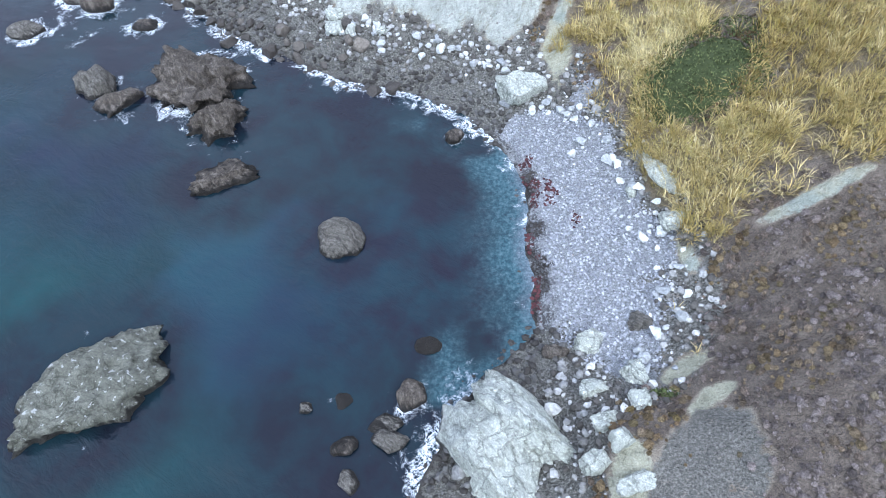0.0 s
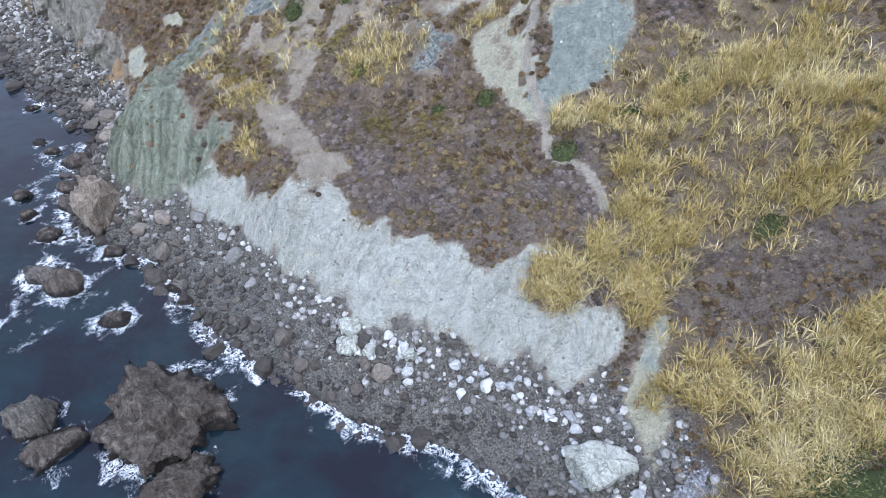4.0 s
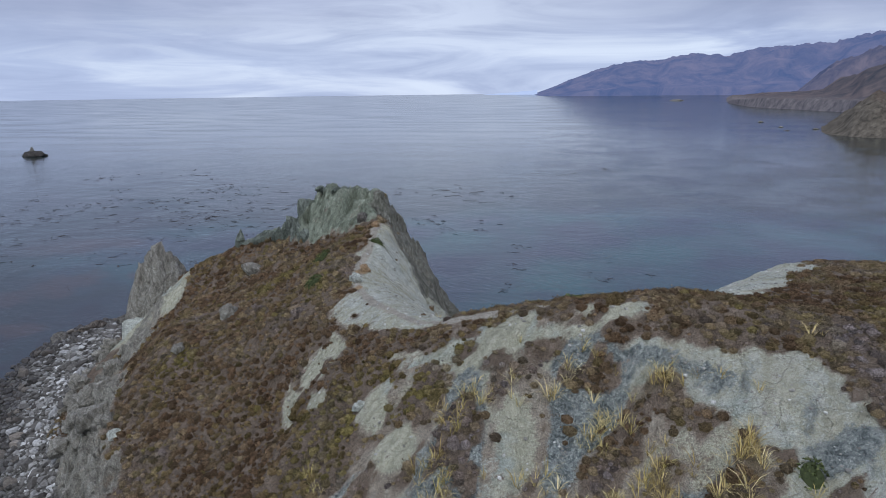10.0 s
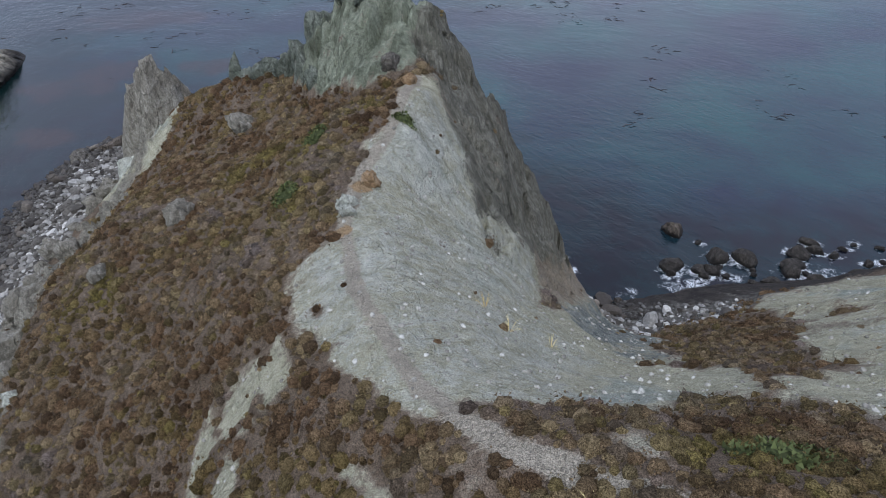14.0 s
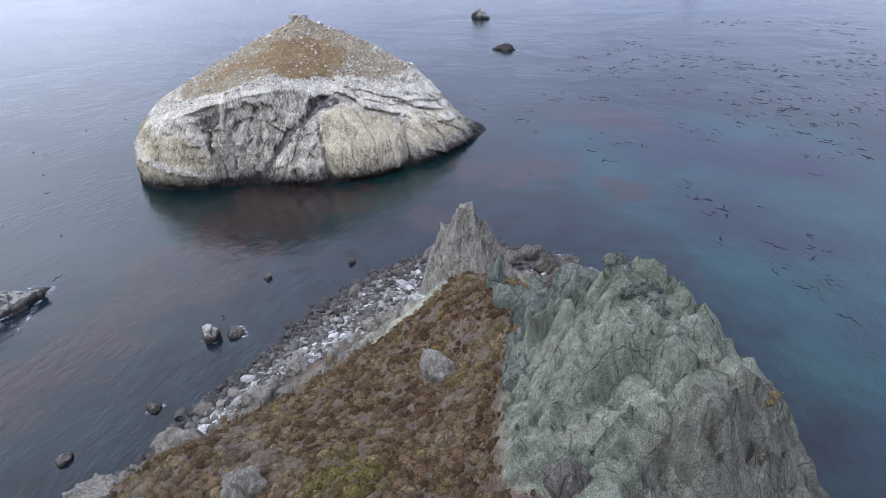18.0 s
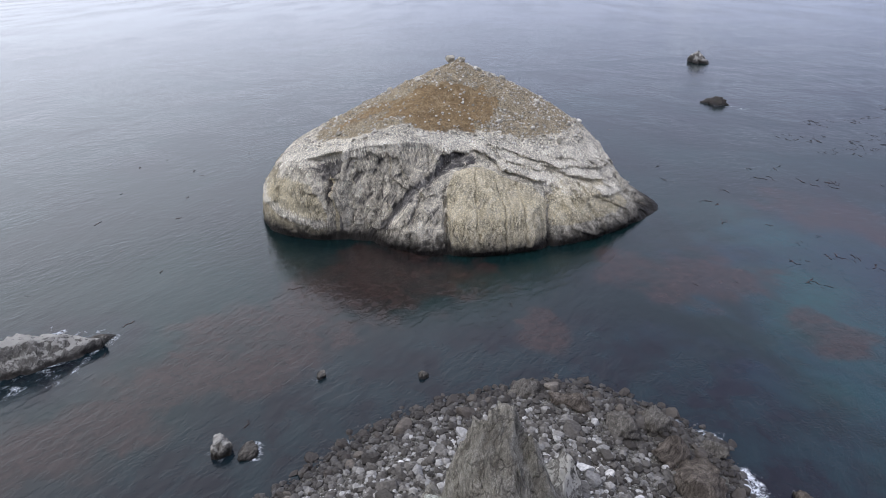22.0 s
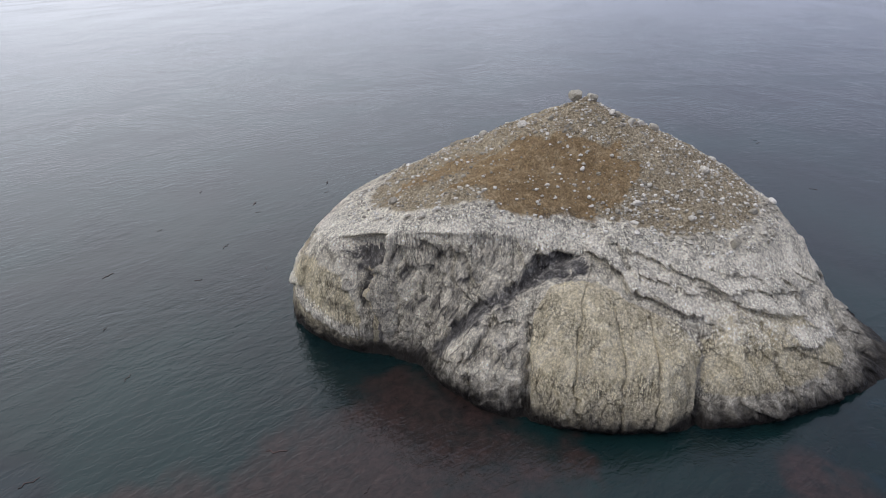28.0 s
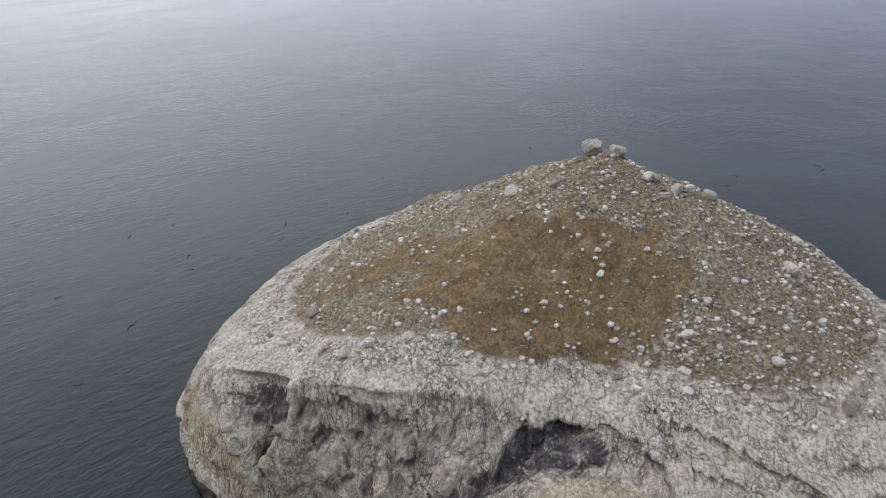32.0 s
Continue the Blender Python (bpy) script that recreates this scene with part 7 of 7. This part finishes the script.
SHRUBS = [shrub_unit(26, k, tall=0.85, leaf=0.15) for k in range(9)]
SHRUB_V, SHRUB_F = np.stack([u[0] for u in SHRUBS]), SHRUBS[0][1]
x, y, rng = scatter(190000, -112, 60, 6, 232, 71)
ok = rng.random(len(x)) < np.clip(np.maximum(sample(COVER["scrub"], x, y) * 1.2 - 0.2, sample(COVER["above"], x, y) * np.where((sample(COVER["pale"], x, y) > 0.4) | (y > 205), 0.003, 0.03) * (sample(COVER["track"], x, y) < 0.3)), 0, 1) * np.where((x > 44) | (y > 205) & (x > 0), 0.5, 1.0)
x, y = x[ok][:36000], y[ok][:36000]
drift = fbm(x * 0.07, y * 0.07, x * 0, 4, 81)
tone = np.clip((drift - 0.5) * 1.0 + (fbm(x * 0.33, y * 0.33, x * 0, 3, 83) - 0.5) * 1.4 + np.select([y < 105, (y < 128) & (x > -45), (x > -52) & (y < 162)], [0.66, 0.60, 0.50], 0.30) + rng.normal(0, 0.09, len(x)), 0, 1)
LUSH = [(-46, 158, 6, 7, 0), (-40, 163, 5, 3, 0), (-80, 176.5, 3, 5, 30), (-62, 195.5, 2.5, 2.5, 0), (-59.5, 186.5, 2, 3, 0), (-19.5, 168.5, 6, 1.8, 0), (-35, 135, 5, 4, 0), (-30, 128, 5, 3, 0), (-16, 117, 3, 4, 0), (-43, 131, 4, 3, 0), (-8, 117, 2, 2, 0), (26, 132, 5, 2, 0), (-26, 131, 4, 3, 0), (-59, 200, 2.5, 2, 0), (-33, 159.5, 5, 3, 30), (16, 165, 9, 4, 0), (38, 130, 6, 5, 0), (-72, 196, 5, 3, 0), (-37, 123, 3, 4, 0), (42, 112, 4, 4, 0)]
lush = blob(x, y, LUSH) * rng.uniform(0.3, 1.0, len(x)) * 0.85 + (rng.random(len(x)) < 0.05) * 0.5 + 0.35 * smooth(fbm(x * 0.28, y * 0.28, x * 0, 3, 84), 0.60, 0.70) * (y > 100)
size = (0.34 + 0.86 * rng.random(len(x)) ** 2.4) * np.where(y > 100, 1.2, 1.0) * np.where((x > 24) & (y < 100), 0.9, 1.0)
plant("scrub", SHRUB_V[rng.integers(0, 9, len(x))], SHRUB_F, x, y, size, MAT_SCRUB, "low dry brown and lilac-grey coastal scrub", "scrub", tone, np.clip(lush, 0, 1))


def tuft_unit(n, seed, long=1.0, lean=0.75):
    """A tussock: blades that rise from one root and arch outwards."""
    r = np.random.default_rng(seed)
    a = r.uniform(0, 2 * np.pi, n)
    tip = r.uniform(0.25, 1.0, n) ** 0.7 * lean
    ln = long * r.uniform(0.6, 1.1, n)
    d = np.stack([np.cos(a), np.sin(a)], -1)
    root = d * r.uniform(0.02, 0.14, (n, 1))
    side = np.stack([-d[:, 1], d[:, 0]], -1)
    w = r.uniform(0.010, 0.019, (n, 1))
    mid_r, tip_r = (tip * ln * 0.42)[:, None], (tip * ln)[:, None]
    mid_z, tip_z = ln * (1 - tip * 0.35) * 0.55, ln * np.sqrt(np.maximum(1 - tip ** 2, 0.03)) * 0.8
    rows = [np.c_[root - side * w, np.zeros(n)], np.c_[root + side * w, np.zeros(n)], np.c_[root + d * mid_r + side * w, mid_z], np.c_[root + d * mid_r - side * w, mid_z], np.c_[root + d * tip_r, tip_z]]
    v = np.stack(rows, 1).reshape(-1, 3)
    i = np.arange(n)[:, None] * 5
    return v, np.vstack([i + np.array([0, 1, 2]), i + np.array([0, 2, 3]), i + np.array([3, 2, 4])])


TUFTS = [tuft_unit(12, 20 + k, 1.25, 0.9) for k in range(8)]
TUFT_V, TUFT_F = np.stack([u[0] for u in TUFTS]), TUFTS[0][1]
x, y, rng = scatter(90000, -60, 60, 10, 165, 72)
bits = np.maximum.reduce([0.5 * sample(COVER["thin"], x, y) * smooth(fbm(x * 0.25, y * 0.25, x * 0, 3, 93) + (sample(COVER["gully"], x, y) - 0.5) * 0.3, 0.54, 0.66), blob(x, y, STRAW) * (0.2 + 0.8 * smooth(fbm(x * 0.22, y * 0.22, x * 0, 3, 91), 0.42, 0.54)), blob(x, y, STRAW_BITS)])
ok = (rng.random(len(x)) < bits * np.where((y > 118) | (x < 5), 0.45, 1.0)) & (sample(COVER["above"], x, y) > 0.2) & (sample(COVER["track"], x, y) < 0.3)
x, y = x[ok][:10000], y[ok][:10000]
size = (1.3 + 1.1 * rng.random(len(x))) * np.where(y > 118, 0.85, 1.0)
tone = np.clip(0.5 + rng.normal(0, 0.22, len(x)) + (fbm(x * 0.1, y * 0.1, x * 0, 3, 92) - 0.5), 0, 1)
plant("straw_grass", TUFT_V[rng.integers(0, 8, len(x))], TUFT_F, x, y, size, MAT_STRAW, "tussocks of long golden dry grass on the slopes", "grass", tone, np.clip(rng.normal(0.10, 0.14, len(x)), 0, 1), 0.0)

# tussocks that stand alone on the clay, each a thing
for k, (a, b, r) in enumerate([(-10.7, 154.3, 1.5), (-6, 154, 1.3), (-3.2, 152.6, 1.2), (-0.5, 145.2, 1.3), (2.2, 158, 1.5), (3.2, 158.2, 1.2), (-36, 182, 1.1), (-33, 184, 1.0), (-38.5, 183.2, 1.2), (29, 141, 1.2), (24, 130, 1.5), (29, 128, 1.4), (33, 126, 1.6), (20, 133, 1.2), (-26.5, 163.9, 0.8), (8, 133, 1.0), (15, 141, 1.1), (-30, 138, 1.3), (-20, 138, 1.4), (26, 33, 1.2), (26.5, 27, 1.3), (-1, 117.5, 1.2), (-24, 98, 1.2), (-12, 92, 1.2), (3, 92, 1.2)]):
    tv, tf = TUFTS[k % 8]
    me = mesh_of("tussock", tv * r * 1.15, tf, MAT_STRAW, {"tone": np.full(len(tv), 0.35 + 0.06 * (k % 8)), "lush": np.full(len(tv), 0.08 * (k % 4))})
    ob = new("tussock", me)
    ob.matrix_world = pose(a, b, float(land_at(a, b)) - 0.02, 0, 0, 50 * k)
    tagged(ob, "golden tussock of dry grass standing alone", "grass tussock", "single tussocks")

# green bushes, each a thing
BUSHES = [(31.8, 61.4, 7.2, 6.0, 1.5, "wide dark green bush among the straw grass"), (9.2, 107.5, 1.9, 1.5, 1.5, "round dark green bush beside the footpath"), (25, 115.8, 1.3, 1.1, 1.3, "small dark green bush in the straw grass"), (18.2, 112.5, 1.8, 0.9, 0.9, "low green bush in the straw grass"), (-32.9, 138.5, 1.8, 1.8, 1.8, "dark green bush on the broken slope"), (-8.1, 117.4, 1.0, 0.9, 0.9, "small green bush on the scrub slope"), (-1.2, 117.2, 1.5, 1.2, 1.3, "dark green bush with a straw tussock"), (39.5, 134, 3.4, 2.4, 1.8, "dark green bush at the edge of the plateau"), (35.5, 128.5, 2.4, 2.0, 1.6, "dark green bush below the white clay"), (31.4, 93.4, 1.8, 1.4, 1.4, "dark green bush above the gully"),
          (-0.5, 146.6, 1.1, 0.9, 1.5, "dark bush in a hollow of the clay"), (-20.6, 125.4, 1.5, 1.0, 1.0, "green bush in the straw grass"), (-19.5, 169, 2.4, 0.9, 0.6, "long low green bush along the saddle"), (-13, 170.5, 2.2, 0.9, 0.6, "long low green bush along the saddle"), (-60, 187, 1.6, 1.3, 1.2, "dark green bush in the brown scrub"), (-62, 195.5, 1.5, 1.2, 1.0, "bright green bush in the brown scrub"), (-52.6, 197.6, 1.3, 0.5, 0.4, "low grey-green bush on the pale ridge"), (22, 22.5, 1.5, 0.6, 0.5, "low green bush on the grey bank"), (-24, 139, 1.2, 1.0, 1.0, "green bush on the broken slope")]
for k, (a, b, la, lb, h, text) in enumerate(BUSHES):
    n = int(np.clip(la * lb * 130, 140, 5200))
    r = np.random.default_rng(900 + k)
    u, w = r.uniform(0, 1, n) ** 0.5, r.uniform(0, 2 * np.pi, n)
    wob = 0.8 + 0.4 * vnoise(np.cos(w) * 1.6 + k, np.sin(w) * 1.6, w * 0, 5)
    px, py = u * np.cos(w) * wob, u * np.sin(w) * wob
    dome = np.sqrt(np.clip(1 - u ** 2.4, 0, 1)) * (0.75 + 0.5 * vnoise(px * 3 + k, py * 3, px * 0, 6))
    gxp, gyp = a + px * la, b + py * lb
    gz = land_at(gxp, gyp) + dome * h * 0.8
    cen = np.stack([gxp - a, gyp - b, gz - float(land_at(a, b))], -1)
    nrm = np.stack([px / la, py / lb, 0.6 / h * np.ones(n)], -1) + r.normal(0, 0.45, (n, 3)) / max(la, 1.0)
    nrm /= np.linalg.norm(nrm, axis=1, keepdims=True)
    side = np.cross(nrm, r.normal(size=(n, 3)))
    side /= np.linalg.norm(side, axis=1, keepdims=True)
    up_ = np.cross(side, nrm)
    lw = r.uniform(0.14, 0.30, (n, 1))
    v = np.stack([cen - side * lw * 0.5, cen + side * lw * 0.5, cen + (up_ * 0.7 + nrm * 0.6) * lw * 1.4], 1).reshape(-1, 3)
    bush = new("bush", None)
    bush.matrix_world = pose(a, b, float(land_at(a, b)))
    tagged(bush, text, "bush")
    crown = new("foliage", mesh_of("foliage", v, np.arange(3 * n).reshape(-1, 3), MAT_GREEN, {"tone": np.repeat(np.clip(r.normal(0.5, 0.25, n), 0, 1), 3), "lush": np.zeros(3 * n)}, False))
    crown.parent = bush
    hv, hf = BALLS[3]
    hw = np.degrees(np.arctan2(hv[:, 1], hv[:, 0]))
    hx, hy = hv[:, 0] * la * 0.78, hv[:, 1] * lb * 0.78
    hz = land_at(a + hx, b + hy) - float(land_at(a, b)) + hv[:, 2] * h * 0.6
    heart = new("twig_core", mesh_of("twig_core", np.stack([hx, hy, hz], -1), hf, MAT_GREEN, {"tone": np.full(len(hv), 0.0), "lush": np.zeros(len(hv))}))
    heart.parent = bush

# floating kelp
x, y, rng = scatter(15000, -420, 120, 240, 760, 73)
beds = blob(x, y, [(-104, 491, 40, 34, 0), (-317, 518, 90, 60, 0), (-22, 629, 60, 40, 0), (-200, 420, 80, 60, 0), (-20, 480, 40, 20, 0), (-120, 380, 70, 50, 0), (-60, 330, 60, 30, 0), (-240, 330, 40, 30, 0), (-140, 317, 30, 20, 0), (-300, 420, 60, 60, 0)]) * smooth(fbm(x * 0.03, y * 0.03, x * 0, 4, 95), 0.47, 0.62)
ok = rng.random(len(x)) < beds * 0.28
x, y = np.repeat(x[ok], 5), np.repeat(y[ok], 5)
x, y = x + rng.normal(0, 1.6, len(x)), y + rng.normal(0, 1.6, len(y))
ok = np.ones(len(x), bool)
x2, y2, r2_ = scatter(260, -420, -120, 60, 330, 74)
clear = (np.hypot(x2 - STACK[0], y2 - STACK[1]) > 70) & (r2_.random(260) < 0.4 + 0.6 * blob(x2, y2, [(-226, 317, 30, 20, 30), (-300, 120, 60, 40, 0), (-190, 270, 20, 20, 0)]))
x, y = np.r_[x[ok], x2[clear]], np.r_[y[ok], y2[clear]]
strand = []
for k in range(10):
    r = np.random.default_rng(960 + k)
    n = 7
    t = np.linspace(-1, 1, n)
    mid_y = r.normal(0, 0.16, n)
    half = 0.045 * (1 - np.abs(t) ** 2) + 0.035 * r.random(n)
    top = np.stack([t, mid_y + half, np.full(n, 0.02)], -1)
    bot = np.stack([t, mid_y - half, np.full(n, 0.02)], -1)
    strand.append(np.vstack([top, bot, top * (1, 1, 0) + (0, 0, -0.03), bot * (1, 1, 0) + (0, 0, -0.03)]))
n = 7
i = np.arange(n - 1)[:, None]
kf = np.vstack([i + np.array([n, n + 1, 1, 0]), i + np.array([0, 1, 2 * n + 1, 2 * n]), i + np.array([3 * n, 3 * n + 1, n + 1, n])])
m_, s = material("kelp_fronds")
s.surface(s.ramp(s.chance(True), (0.0, (0.020, 0.012, 0.011)), (1.0, (0.065, 0.036, 0.030))), 0.4)
joined("kelp", np.stack(strand)[np.random.default_rng(97).integers(0, 10, len(x))], kf, x, y, np.full(len(x), 0.06), 0.4 + 1.2 * np.random.default_rng(98).random(len(x)) ** 2, np.random.default_rng(99).normal(0.1, 0.6, len(x)), m_, "dark strands of floating kelp on the sea", "kelp")
